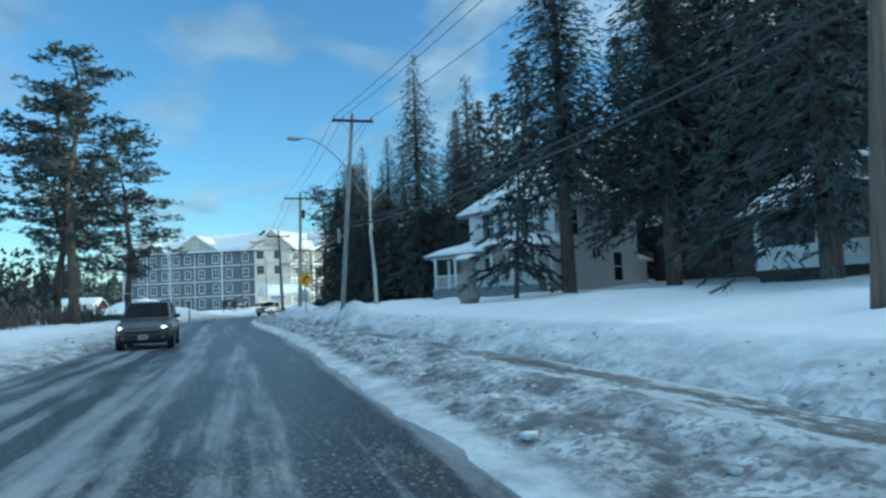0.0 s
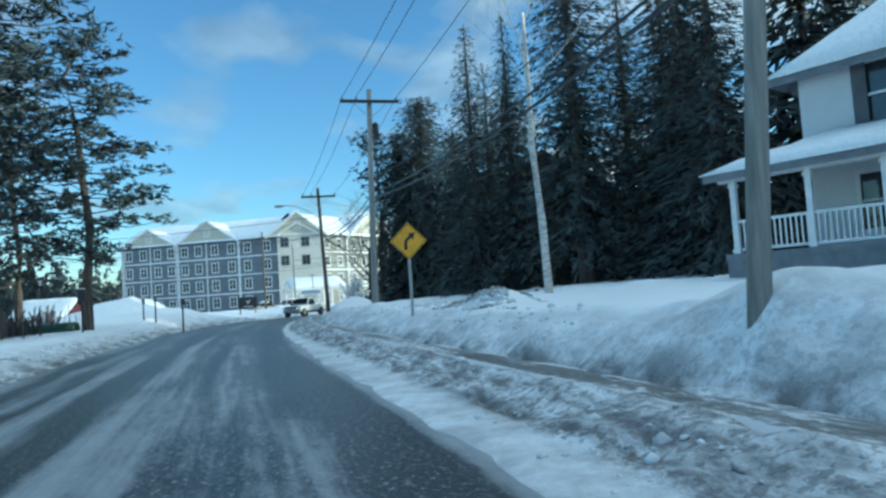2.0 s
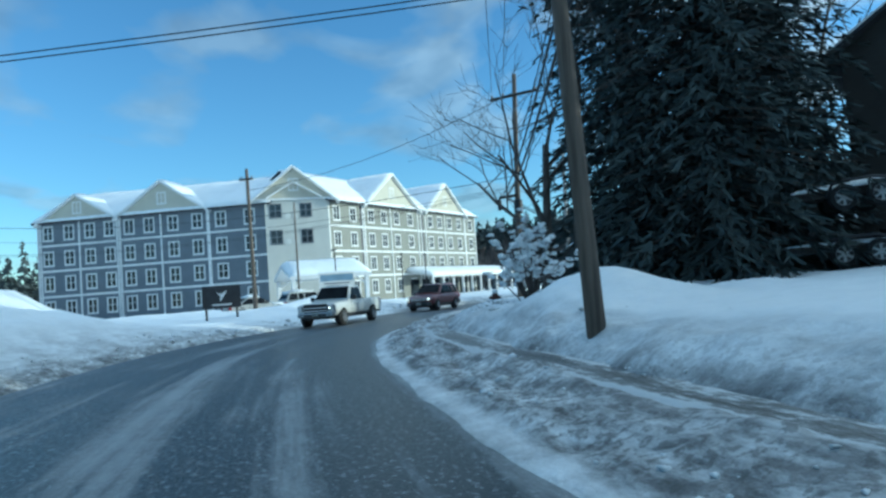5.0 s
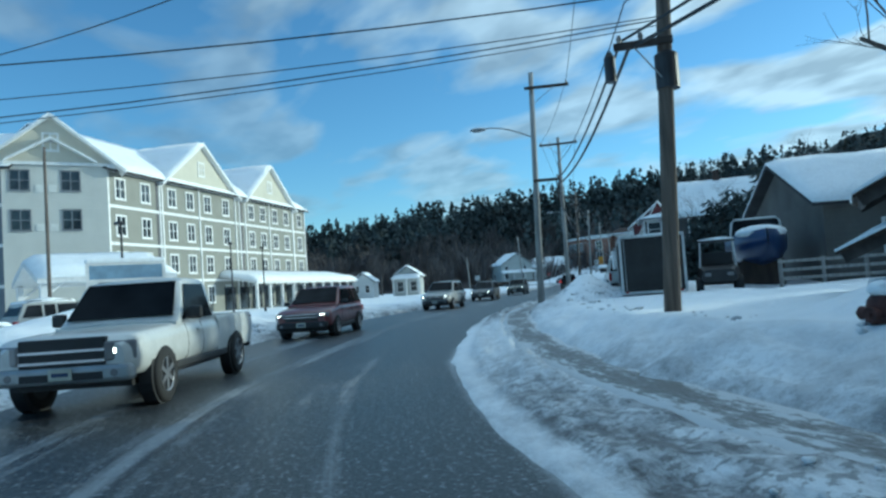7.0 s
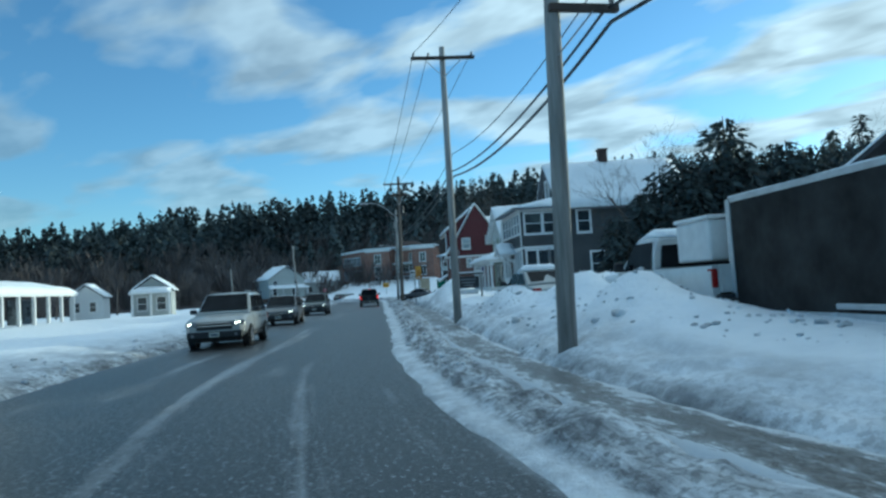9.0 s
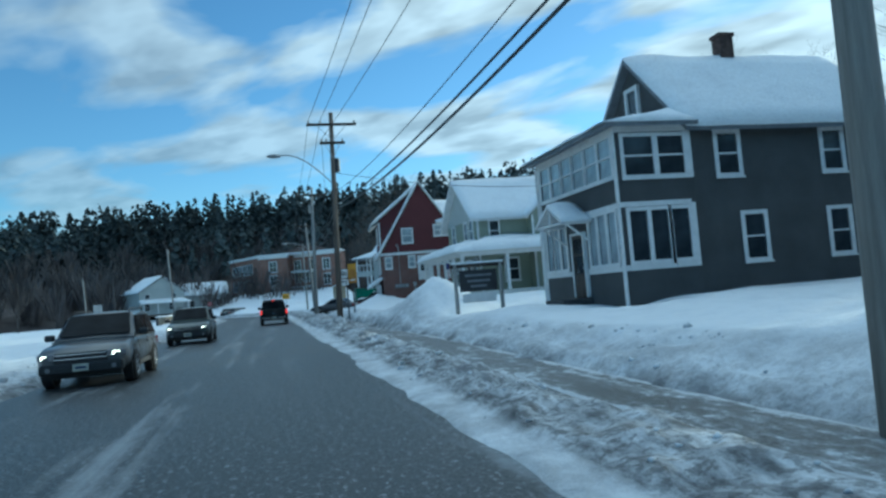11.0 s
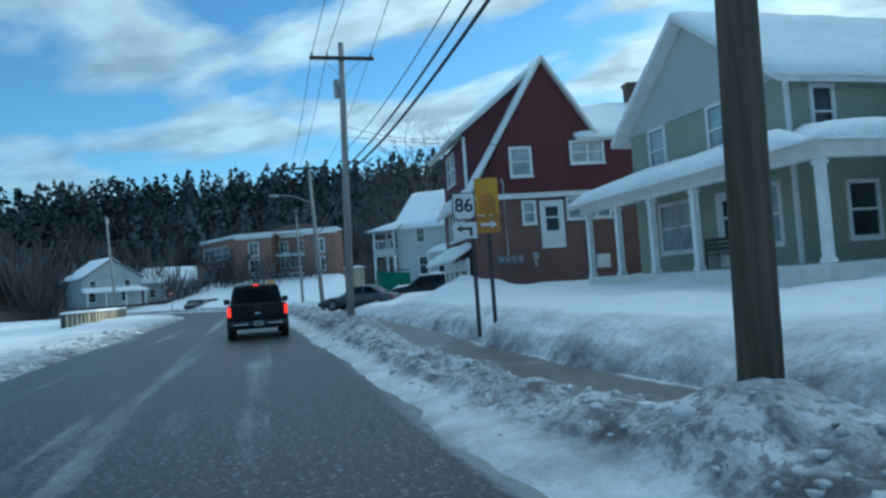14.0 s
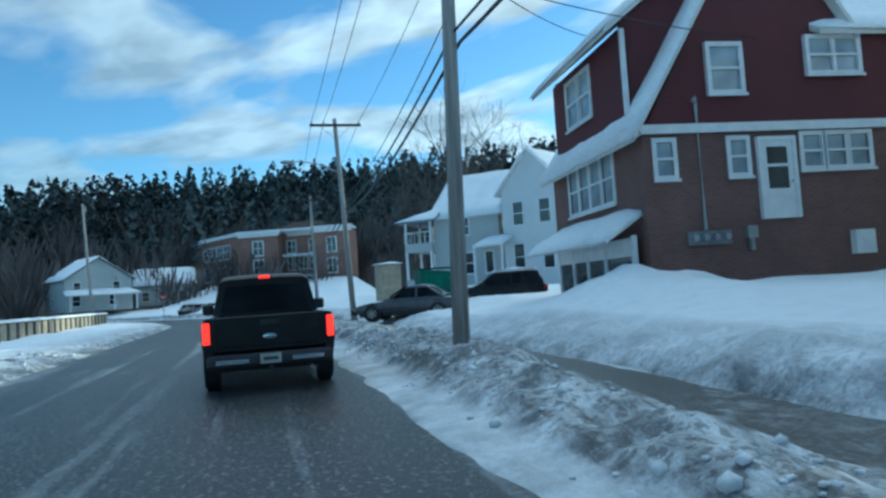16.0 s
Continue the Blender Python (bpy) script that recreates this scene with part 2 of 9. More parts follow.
SIDEWALK = sidewalk_material()
WOOD_POLE = plain("weathered_pole", (0.16, 0.13, 0.105), 0.85, vary=0.25, scale=2, grain=30, relief=0.4, stretch=(6, 6, 0.35))
GREY_POLE = plain("grey_pole", (0.34, 0.33, 0.31), 0.8, vary=0.2, scale=2, grain=30, relief=0.3, stretch=(6, 6, 0.4))
WIRE = plain("cable_black", (0.025, 0.025, 0.028), 0.5, relief=0)
STEEL = plain("galvanised_steel", (0.42, 0.43, 0.44), 0.45, 0.7, vary=0.1)
DARK_METAL = plain("dark_metal", (0.05, 0.05, 0.055), 0.5, 0.4)
CERAMIC = plain("ceramic", (0.3, 0.27, 0.25), 0.3, relief=0)
WHITE = plain("white_paint", (0.8, 0.8, 0.79), 0.55, vary=0.06, relief=0.05)
CREAM = plain("cream_paint", (0.72, 0.71, 0.66), 0.6, vary=0.05)
NEEDLES = plain("spruce_needles", (0.092, 0.112, 0.11), 0.75, vary=0.35, scale=0.6, grain=8, relief=0, spec=0.2)
PINE_NEEDLES = plain("pine_needles", (0.082, 0.106, 0.108), 0.75, vary=0.35, scale=0.8, grain=8, relief=0, spec=0.2)
FAR_NEEDLES = plain("far_conifers", (0.078, 0.092, 0.092), 0.85, vary=0.4, scale=0.03, grain=0.25, relief=0, spec=0.1)
BARK = plain("dark_bark", (0.11, 0.09, 0.075), 0.9, vary=0.3, scale=2, grain=25, relief=0.6, stretch=(5, 5, 0.6))
BIRCH = plain("birch_bark", (0.62, 0.6, 0.56), 0.7, vary=0.25, scale=3, grain=12, relief=0.3, stretch=(1, 1, 5))
TWIG = plain("bare_twigs", (0.1, 0.085, 0.075), 0.9, vary=0.2, relief=0)
BRUSH = plain("far_brush", (0.15, 0.13, 0.122), 0.95, vary=0.3, scale=0.1, grain=1.0, relief=0, spec=0.1)


def glass_material(name, colour=(0.02, 0.025, 0.03), rough=0.06):
    m, t, b = material(name, rough, 0, 0.6)
    n = noise_node(t, 0.7, 3)
    r = ramp_node(t, n.outputs["Fac"], [(0.35, colour), (0.7, tuple(min(1, c * 2.4 + 0.01) for c in colour))])
    wire(t, (r.outputs[0], b.inputs["Base Color"]))
    return m


PANE = glass_material("window_pane")
# pale colour for curtains, and for sky reflection painted into the grey house's panes
CURTAIN_SKY = glass_material("curtain_and_sky_pane", (0.22, 0.25, 0.27), 0.08)
CAR_GLASS = glass_material("car_glass", (0.008, 0.009, 0.011), 0.05)
CAR_GLASS.node_tree.nodes["Principled BSDF"].inputs["Specular IOR Level"].default_value = 0.18
CAR_GLASS.node_tree.nodes["Principled BSDF"].inputs["IOR"].default_value = 1.2

# ---- plan: the road's line ----
KNOTS = (-60, 0, 20, 40, 55, 68, 80, 92, 104, 116, 128, 140, 184, 222, 262, 330)
TURNS = (-0.9, -0.9, -1.0, -3.7, -1.8, 1.2, 4.8, 21.4, 35.3, 39.7, 46.4, 46.1, 46.2, 46.0, 12.0, 0.0)
STEP = 0.1
S_MIN, S_MAX = -60.0, 330.0
line_s = np.arange(S_MIN, S_MAX + STEP, STEP)
line_h = np.radians(np.interp(line_s, KNOTS, TURNS))
line_x = np.concatenate([[0], np.cumsum(np.sin(line_h[:-1]) * STEP)])
line_y = np.concatenate([[0], np.cumsum(np.cos(line_h[:-1]) * STEP)])
zero = int(round(-S_MIN / STEP))
line_x -= line_x[zero]
line_y -= line_y[zero]


def road_xy(s, d):
    """World x, y of places s metres along the drive and d metres to its right (arrays or numbers)."""
    x, y, h = np.interp(s, line_s, line_x), np.interp(s, line_s, line_y), np.interp(s, line_s, line_h)
    return x + np.cos(h) * d, y - np.sin(h) * d


def heading(s):
    """Turn about z, in degrees, that points a thing's +y along the road."""
    return -math.degrees(float(np.interp(s, line_s, line_h)))


def lattice(ix, iy, seed):
    v = np.sin(ix * 127.1 + iy * 311.7 + seed * 74.7) * 43758.5453
    return v - np.floor(v)


def value_noise(x, y, seed=0):
    ix, iy = np.floor(x), np.floor(y)
    fx, fy = x - ix, y - iy
    fx, fy = fx * fx * (3 - 2 * fx), fy * fy * (3 - 2 * fy)
    a, b = lattice(ix, iy, seed), lattice(ix + 1, iy, seed)
    c, d = lattice(ix, iy + 1, seed), lattice(ix + 1, iy + 1, seed)
    return (a + (b - a) * fx) * (1 - fy) + (c + (d - c) * fx) * fy - 0.5


def fbm(x, y, octaves=4, seed=0):
    total, gain = 0, 1.0
    for k in range(octaves):
        total = total + gain * value_noise(x * 2**k, y * 2**k, seed + k)
        gain *= 0.5
    return total


EDGE_R, EDGE_L = 1.95, -5.0
# the strips beside the road wander: along, end of the slush strip, near and far edge of the pavement, all to the right of the drive
STRIPS = ((-20, 2.2, 4.0, 4.7), (14, 2.25, 4.0, 4.7), (35, 2.55, 3.5, 4.1), (48, 2.55, 3.45, 4.0), (62, 2.1, 3.45, 3.85), (80, 2.1, 3.25, 3.9), (104, 2.1, 3.0, 3.7),
          (116, 2.1, 2.8, 3.55), (130, 2.2, 3.2, 4.05), (150, 2.35, 3.6, 4.75), (162, 2.45, 3.6, 4.75), (175, 2.35, 3.45, 4.7), (180, 2.4, 3.95, 5.3), (186, 2.5, 4.6, 5.4), (210, 2.6, 4.6, 5.5))
NORM = (-300.0, -1.5, 1.95, 2.35, 4.0, 4.7, 6.0, 12.0, 500.0)


def strip_knots(s):
    """The true distances of the strips' borders at s, for the even distances in NORM."""
    key = [r[0] for r in STRIPS]
    slush, near, far = (np.interp(s, key, [r[k] for r in STRIPS]) for k in (1, 2, 3))
    one = np.ones_like(slush)
    return [-300.0 * one, -1.5 * one, 1.72 * one, slush, near, far, far + 1.3, 12.0 * one, 500.0 * one]


def between(v, a, b):
    """v carried over from the knots a to the knots b, stretch by stretch."""
    out = np.zeros_like(v)
    for a0, a1, b0, b1 in zip(a, a[1:], b, b[1:]):
        out = np.where((v >= a0) & (v < a1), b0 + (v - a0) / (a1 - a0) * (b1 - b0), out)
    return out


def even_d(s, d):
    """Distance to the right with all strips at even widths."""
    s, d = np.broadcast_arrays(np.asarray(s, float), np.asarray(d, float))
    return between(d, strip_knots(s), [np.full_like(d, k) for k in NORM])


def true_d(s, c):
    s, c = np.broadcast_arrays(np.asarray(s, float), np.asarray(c, float))
    return between(c, [np.full_like(c, k) for k in NORM], strip_knots(s))


# height of the snow to the right of the road: across (columns, even widths) and along (rows)
ACROSS = (1.95, 2.3, 2.6, 3.2, 3.75, 4.02, 4.68, 5.0, 5.4, 6.0, 10, 18, 45)
BANKS = (
    (-20, 0.02, 0.05, 0.13, 0.23, 0.36, 0.21, 0.21, 0.42, 0.6, 0.8, 1.15, 1.5, 2.5),
    (22, 0.02, 0.05, 0.13, 0.23, 0.36, 0.21, 0.21, 0.42, 0.62, 0.82, 1.15, 1.5, 2.5),
    (33, 0.02, 0.05, 0.12, 0.22, 0.34, 0.21, 0.21, 0.5, 0.8, 0.98, 1.2, 1.5, 2.5),
    (60, 0.02, 0.05, 0.13, 0.23, 0.34, 0.21, 0.21, 0.46, 0.72, 0.92, 1.15, 1.4, 2.5),
    (80, 0.02, 0.05, 0.13, 0.22, 0.32, 0.19, 0.19, 0.44, 0.68, 0.8, 0.95, 1.2, 2),
    (98, 0.02, 0.06, 0.15, 0.22, 0.28, 0.14, 0.14, 0.36, 0.56, 0.76, 0.8, 0.75, 1),
    (112, 0.02, 0.06, 0.13, 0.2, 0.24, 0.11, 0.11, 0.32, 0.46, 0.56, 0.58, 0.62, 1),
    (122, 0.02, 0.06, 0.13, 0.2, 0.24, 0.1, 0.1, 0.34, 0.48, 0.6, 0.66, 0.75, 1),
    (146, 0.02, 0.05, 0.14, 0.22, 0.2, 0.0, 0.0, 0.26, 0.42, 0.6, 0.75, 0.8, 1),
    (156, 0.02, 0.05, 0.16, 0.24, 0.2, 0.0, 0.0, 0.24, 0.38, 0.5, 0.6, 0.9, 1),
    (166, 0.02, 0.06, 0.18, 0.26, 0.18, -0.02, -0.02, 0.36, 0.6, 0.7, 0.82, 1.0, 1.3),
    (177, 0.02, 0.06, 0.22, 0.3, 0.16, -0.03, -0.03, 0.44, 0.7, 0.78, 0.86, 1.1, 1.6),
    (188, 0.02, 0.06, 0.36, 0.5, 0.3, -0.03, -0.03, 0.22, 0.45, 0.66, 1.0, 1.3, 1.6),
    (200, 0.02, 0.06, 0.3, 0.38, 0.25, -0.03, -0.03, 0.15, 0.32, 0.5, 0.9, 1.2, 1.2),
)
ACROSS_L = (5.0, 5.5, 6.3, 8.0, 12, 60)
BANKS_L = ((-20, 0.02, 0.16, 0.35, 0.55, 0.6, 0.6), (75, 0.02, 0.16, 0.35, 0.5, 0.5, 0.5), (84, 0.02, 0.2, 0.5, 1.1, 1.2, 0.9), (97, 0.02, 0.15, 0.3, 0.45, 0.5, 0.6),
           (110, 0.02, 0.2, 0.4, 0.75, 0.9, 0.6), (140, 0.02, 0.16, 0.3, 0.4, 0.4, 0.4), (180, 0.02, 0.12, 0.25, 0.35, 0.4, 0.4), (220, 0.02, 0.12, 0.25, 0.3, 0.3, 0.3))
# single heaps of ploughed snow: along, right, height, length, width
HEAPS = [(165.1, 3.6, 0.42, 1.7, 1.0), (159.9, 6.9, 1.3, 2.3, 1.5), (164.0, 7.6, 0.75, 3.0, 1.7), (129.5, 8.2, 0.8, 2.6, 1.8), (121.0, 5.9, 0.8, 2.4, 0.9), (126.8, 6.5, 0.75, 2.2, 1.1), (134.0, 6.9, 0.75, 2.4, 1.1), (135.5, 8.0, 0.7, 1.8, 1.4), (44.3, 6.4, 0.42, 1.4, 0.8), (122.6, 6.9, 0.45, 2.8, 0.8),
         (96.5, 7.4, 0.35, 1.5, 1.0), (32.8, 5.1, 0.45, 1.7, 0.8), (56.2, 5.6, 0.25, 1.6, 0.8), (133.4, 5.9, 0.5, 2.8, 0.8), (80, 6.5, 0.9, 2.0, 1.3), (151, 7, 0.2, 3, 1.5), (190, 9, 0.7, 3.5, 1.6), (108, -9.5, 0.6, 4, 1.5), (93.0, -18.0, 2.3, 3.8, 3.6), (97.5, -18.5, 0.9, 3.5, 3.0), (89, -10, 0.7, 5, 2), (113, -10.5, 0.3, 3, 2)]


def table(rows, columns, s, d):
    keys = np.array([r[0] for r in rows], float)
    out = np.zeros(np.broadcast(s, d).shape)
    k = np.clip(np.searchsorted(keys, s) - 1, 0, len(keys) - 2)
    w = np.clip((s - keys[k]) / (keys[k + 1] - keys[k]), 0, 1)
    w = w * w * (3 - 2 * w)
    each = np.stack([np.interp(d, columns, r[1:]) for r in rows])
    idx = np.arange(out.size)
    flatk = np.broadcast_to(k, out.shape).ravel()
    e = each.reshape(len(rows), -1)
    return (e[flatk, idx] * (1 - w.ravel()) + e[flatk + 1, idx] * w.ravel()).reshape(out.shape)


def ground_z(s, d):
    """Height of the snow at (s, d)."""
    s, d = np.broadcast_arrays(np.asarray(s, float), np.asarray(d, float))
    c = even_d(s, d)
    ragged = c + 0.34 * fbm(s * 0.8, c * 0.4, 4, 41) * np.clip((c - 2.5) / 1.0, 0, 1) * np.clip((9 - c) / 3, 0, 1)
    right, left = table(BANKS, ACROSS, s, np.maximum(ragged, EDGE_R)), table(BANKS_L, ACROSS_L, s, np.maximum(-d, -EDGE_L))
    z = np.where(d > -1.5, right, left)
    lumps = fbm(s * 0.8, d * 0.9, 3, 77)
    for hs, hd, h, ls, ld in HEAPS:
        z = z + h * np.exp(-(((s - hs) / ls) ** 2) - ((d - hd) / ld) ** 2) * (1 + 0.35 * lumps)
    off = np.where(d > 0, c - EDGE_R, EDGE_L - d)
    slush = (d > 0) & (c < 2.4)
    rough = np.clip(off / 0.5, 0, 1) * np.clip(1.5 - np.abs(off - 1.2) / 3.2, 0.2, 1) * np.where(slush, 0.3, 1)
    ridge = np.clip(1 - np.abs(c - 3.15) / 0.9, 0, 1)
    z = z + fbm(s * 0.35, d * 0.5, 3, 3) * 0.25 * np.clip((off - 2.5) / 4, 0, 1)
    z = z + fbm(s * 1.6, d * 2.2, 4, 9) * (0.09 * rough + 0.16 * ridge * np.clip((s - 90) / 70, 0.3, 1))
    z = z - 0.06 * np.clip(np.sin(s * 2.4 + fbm(s * 0.5, d, 2, 5) * 6), 0, 1) * ((c > 5.1) & (c < 5.7))
    edge_wander = fbm(s * 0.6, d * 0, 3, 21) * 0.16
    rise = np.where(d > -1.5, np.clip((c - EDGE_R - edge_wander) / 0.2 + 0.35, 0, 1), np.clip((EDGE_L + edge_wander - d) / 0.42 + 0.35, 0, 1))
    return -0.06 + (np.maximum(z, -0.02) + 0.06) * rise


def at_road(s, d, z=None, turn=0.0, sink=0.03):
    """The pose of a thing at (s, d), with its +y along the road, standing on the snow."""
    x, y = road_xy(s, d)
    return pose(float(x), float(y), float(ground_z(s, d)) - sink if z is None else z, 0, 0, heading(s) + turn)


# ---- building blocks ----


def link(name, bm, mat, parent=None, label="", smooth=False):
    me = bpy.data.meshes.new(name)
    bm.to_mesh(me)
    bm.free()
    for m in mat if isinstance(mat, (list, tuple)) else [mat]:
        me.materials.append(m)
    if smooth:
        me.polygons.foreach_set("use_smooth", [True] * len(me.polygons))
    ob = new(name, me)
    ob.parent = parent
    return tagged(ob, label) if label else ob


def part(name, bm, mat, parent, label="", smooth=False):
    return link(name, bm, mat, parent, label, smooth)


def twin(ob, parent, m):
    """Another piece on the same mesh."""
    o = new(ob.name, ob.data)
    o.parent = parent
    o.matrix_basis = m
    return o


def thing(name, m, label, category, group="", kind=""):
    ob = new(name)
    ob.empty_display_size = 0.2
    ob.matrix_basis = m
    return tagged(ob, label, category, group, kind)


def box(bm, x0, x1, y0, y1, z0, z1, m=None, bevel=0.0):
    r = bmesh.ops.create_cube(bm, size=1.0, matrix=Matrix.LocRotScale(((x0 + x1) / 2, (y0 + y1) / 2, (z0 + z1) / 2), None, (x1 - x0, y1 - y0, z1 - z0)))
    if bevel:
        edges = list({e for v in r["verts"] for e in v.link_edges})
        r = bmesh.ops.bevel(bm, geom=edges, offset=bevel, segments=2, affect="EDGES", profile=0.5)
    if m is not None:
        bmesh.ops.transform(bm, matrix=m, verts=r["verts"])
    return r


def bar(bm, a, b, r0, r1=None, sides=8, caps=True):
    """A round bar from a to b."""
    a, b = Vector(a), Vector(b)
    way = b - a
    m = Matrix.Translation((a + b) / 2) @ way.to_track_quat("Z", "Y").to_matrix().to_4x4()
    return bmesh.ops.create_cone(bm, cap_ends=caps, segments=sides, radius1=r0, radius2=r0 if r1 is None else r1, depth=way.length, matrix=m)


def tube(bm, points, radius, sides=6):
    """A bent round bar through points, with one radius or one for each point."""
    pts = [Vector(p) for p in points]
    radii = radius if isinstance(radius, (list, tuple)) else [radius] * len(pts)
    rings = []
    for i, p in enumerate(pts):
        way = (pts[min(i + 1, len(pts) - 1)] - pts[max(i - 1, 0)]).normalized()
        side = way.cross(Vector((0, 0, 1)))
        side = side.normalized() if side.length > 1e-3 else Vector((1, 0, 0))
        over = side.cross(way)
        rings.append([bm.verts.new(p + (side * math.cos(a) + over * math.sin(a)) * radii[i]) for a in (2 * math.pi * k / sides for k in range(sides))])
    for r0, r1 in zip(rings, rings[1:]):
        for k in range(sides):
            bm.faces.new((r0[k], r0[(k + 1) % sides], r1[(k + 1) % sides], r1[k]))
    for ring in (rings[0], rings[-1]):
        try:
            bm.faces.new(ring)
        except ValueError:
            pass


def prism(bm, outline, y0, y1, m=None):
    """An outline of (x, z) drawn out from y0 to y1."""
    front = [bm.verts.new((x, y0, z)) for x, z in outline]
    back = [bm.verts.new((x, y1, z)) for x, z in outline]
    faces = [bm.faces.new(front), bm.faces.new(back[::-1])]
    n = len(outline)
    for i in range(n):
        faces.append(bm.faces.new((front[(i + 1) % n], front[i], back[i], back[(i + 1) % n])))
    bmesh.ops.recalc_face_normals(bm, faces=faces)
    if m is not None:
        bmesh.ops.transform(bm, matrix=m, verts=front + back)
    return front + back


def sheet(name, sv, dv, zf, mat, label, category, kind="structure"):
    """A sheet over the grid of places along (sv) and across (dv, even widths) the road, with those as its UV."""
    s, c = np.meshgrid(sv, dv, indexing="ij")
    d = true_d(s, c)
    x, y = road_xy(s, d)
    z = zf(s, d)
    n, m = s.shape
    verts = np.stack([x, y, z], -1).reshape(-1, 3)
    i = np.arange(n * m).reshape(n, m)
    quads = np.stack([i[:-1, :-1], i[:-1, 1:], i[1:, 1:], i[1:, :-1]], -1).reshape(-1, 4)[:, ::-1]
    me = bpy.data.meshes.new(name)
    me.from_pydata(verts.tolist(), [], quads.tolist())
    uv = me.uv_layers.new(name="UVMap")
    sd = np.stack([s, c], -1).reshape(-1, 2)
    uv.data.foreach_set("uv", sd[quads.ravel()].astype(np.float32).ravel())
    me.polygons.foreach_set("use_smooth", [True] * len(me.polygons))
    me.materials.append(mat)
    me.update()
    return tagged(new(name, me), label, category, kind=kind)


# ---- ground, road, pavement ----
columns = np.concatenate([-np.array([90, 70, 55, 45, 36, 29, 24, 20, 17, 15, 13, 11.5, 10.3]), np.arange(-9.4, -4.8, 0.2), [-4.5, -3, -1, 1.2], np.arange(1.6, 6.8, 0.085),
                          np.arange(7.0, 12, 0.35), [12.6, 13.5, 15, 17, 20, 24, 29, 35, 42, 50, 60]])


def ground_material():
    """Clean snow on the lawns, gritty grey snow thrown up along the road."""
    m, t, b = material("snow_cover", 0.75, 0, 0.3)
    uv = t.nodes.new("ShaderNodeUVMap")
    sep = t.nodes.new("ShaderNodeSeparateXYZ")
    wire(t, (uv.outputs[0], sep.inputs[0]))
    grit = t.nodes.new("ShaderNodeMapRange")
    grit.inputs["From Min"].default_value, grit.inputs["From Max"].default_value = -10.0, 10.0
    wire(t, (sep.outputs[1], grit.inputs["Value"]))
    where = ramp_node(t, grit.outputs[0], [(0.08, (0.0,) * 3), (0.2, (0.55,) * 3), (0.245, (0.95,) * 3), (0.597, (0.8,) * 3), (0.601, (0.5,) * 3), (0.613, (0.42,) * 3), (0.622, (0.95,) * 3), (0.685, (0.85,) * 3), (0.7, (1.0,) * 3), (0.735, (0.95,) * 3), (0.755, (0.4,) * 3), (0.772, (0.45,) * 3), (0.79, (0.3,) * 3), (0.81, (0.0,) * 3)])
    big, fine, lump = noise_node(t, 1.5, 7, 0.7, "UV", (0.6, 1.2, 1)), noise_node(t, 5.0, 6, 0.7), noise_node(t, 2.4, 5, 0.6)
    total = t.nodes.new("ShaderNodeMath")
    total.operation = "MULTIPLY"
    wire(t, (where.outputs[0], total.inputs[0]), (ramp_node(t, big.outputs["Fac"], [(0.38, (0.22, 0.22, 0.22)), (0.58, (1.0, 1.0, 1.0))]).outputs[0], total.inputs[1]))
    soil = ramp_node(t, fine.outputs["Fac"], [(0.38, (0.05, 0.05, 0.05)), (0.54, (0.16, 0.16, 0.165)), (0.7, (0.6, 0.61, 0.62))])
    white = ramp_node(t, lump.outputs["Fac"], [(0.3, (0.86, 0.885, 0.91)), (0.55, (0.92, 0.94, 0.96))])
    # dark grit scattered over the ploughed strip
    dots = noise_node(t, 10.0, 3, 0.6)
    grit_at = ramp_node(t, grit.outputs[0], [(0.2, (0.0,) * 3), (0.23, (0.8,) * 3), (0.6, (0.1,) * 3), (0.615, (0.08,) * 3), (0.628, (0.75,) * 3), (0.69, (0.6,) * 3), (0.74, (0.4,) * 3), (0.775, (0.15,) * 3), (0.8, (0.0,) * 3)])
    spots = ramp_node(t, dots.outputs["Fac"], [(0.5, (0, 0, 0)), (0.59, (0.9, 0.9, 0.9))])
    grains = t.nodes.new("ShaderNodeMath")
    grains.operation = "MULTIPLY"
    # a cleaner stretch in the bend
    length = t.nodes.new("ShaderNodeMapRange")
    length.inputs["From Min"].default_value, length.inputs["From Max"].default_value = 0.0, 200.0
    wire(t, (sep.outputs[0], length.inputs["Value"]))
    clean = ramp_node(t, length.outputs[0], [(0.47, (1, 1, 1)), (0.51, (0.25, 0.25, 0.25)), (0.55, (0.25, 0.25, 0.25)), (0.568, (1, 1, 1))])
    here = t.nodes.new("ShaderNodeMath")
    here.operation = "MULTIPLY"
    wire(t, (grit_at.outputs[0], here.inputs[0]), (clean.outputs[0], here.inputs[1]), (here.outputs[0], grains.inputs[0]), (spots.outputs[0], grains.inputs[1]))
    cut = t.nodes.new("ShaderNodeMath")
    cut.operation = "MULTIPLY"
    wire(t, (total.outputs[0], cut.inputs[0]), (clean.outputs[0], cut.inputs[1]))
    mixed = mix_node(t, cut.outputs[0], white.outputs[0], soil.outputs[0])
    wire(t, (mix_node(t, grains.outputs[0], mixed, (0.07, 0.07, 0.068)), b.inputs["Base Color"]))
    h = t.nodes.new("ShaderNodeMath")
    h.operation = "ADD"
    wire(t, (fine.outputs["Fac"], h.inputs[0]), (lump.outputs["Fac"], h.inputs[1]))
    bump(t, b, h.outputs[0], 0.7, 0.07)
    return m


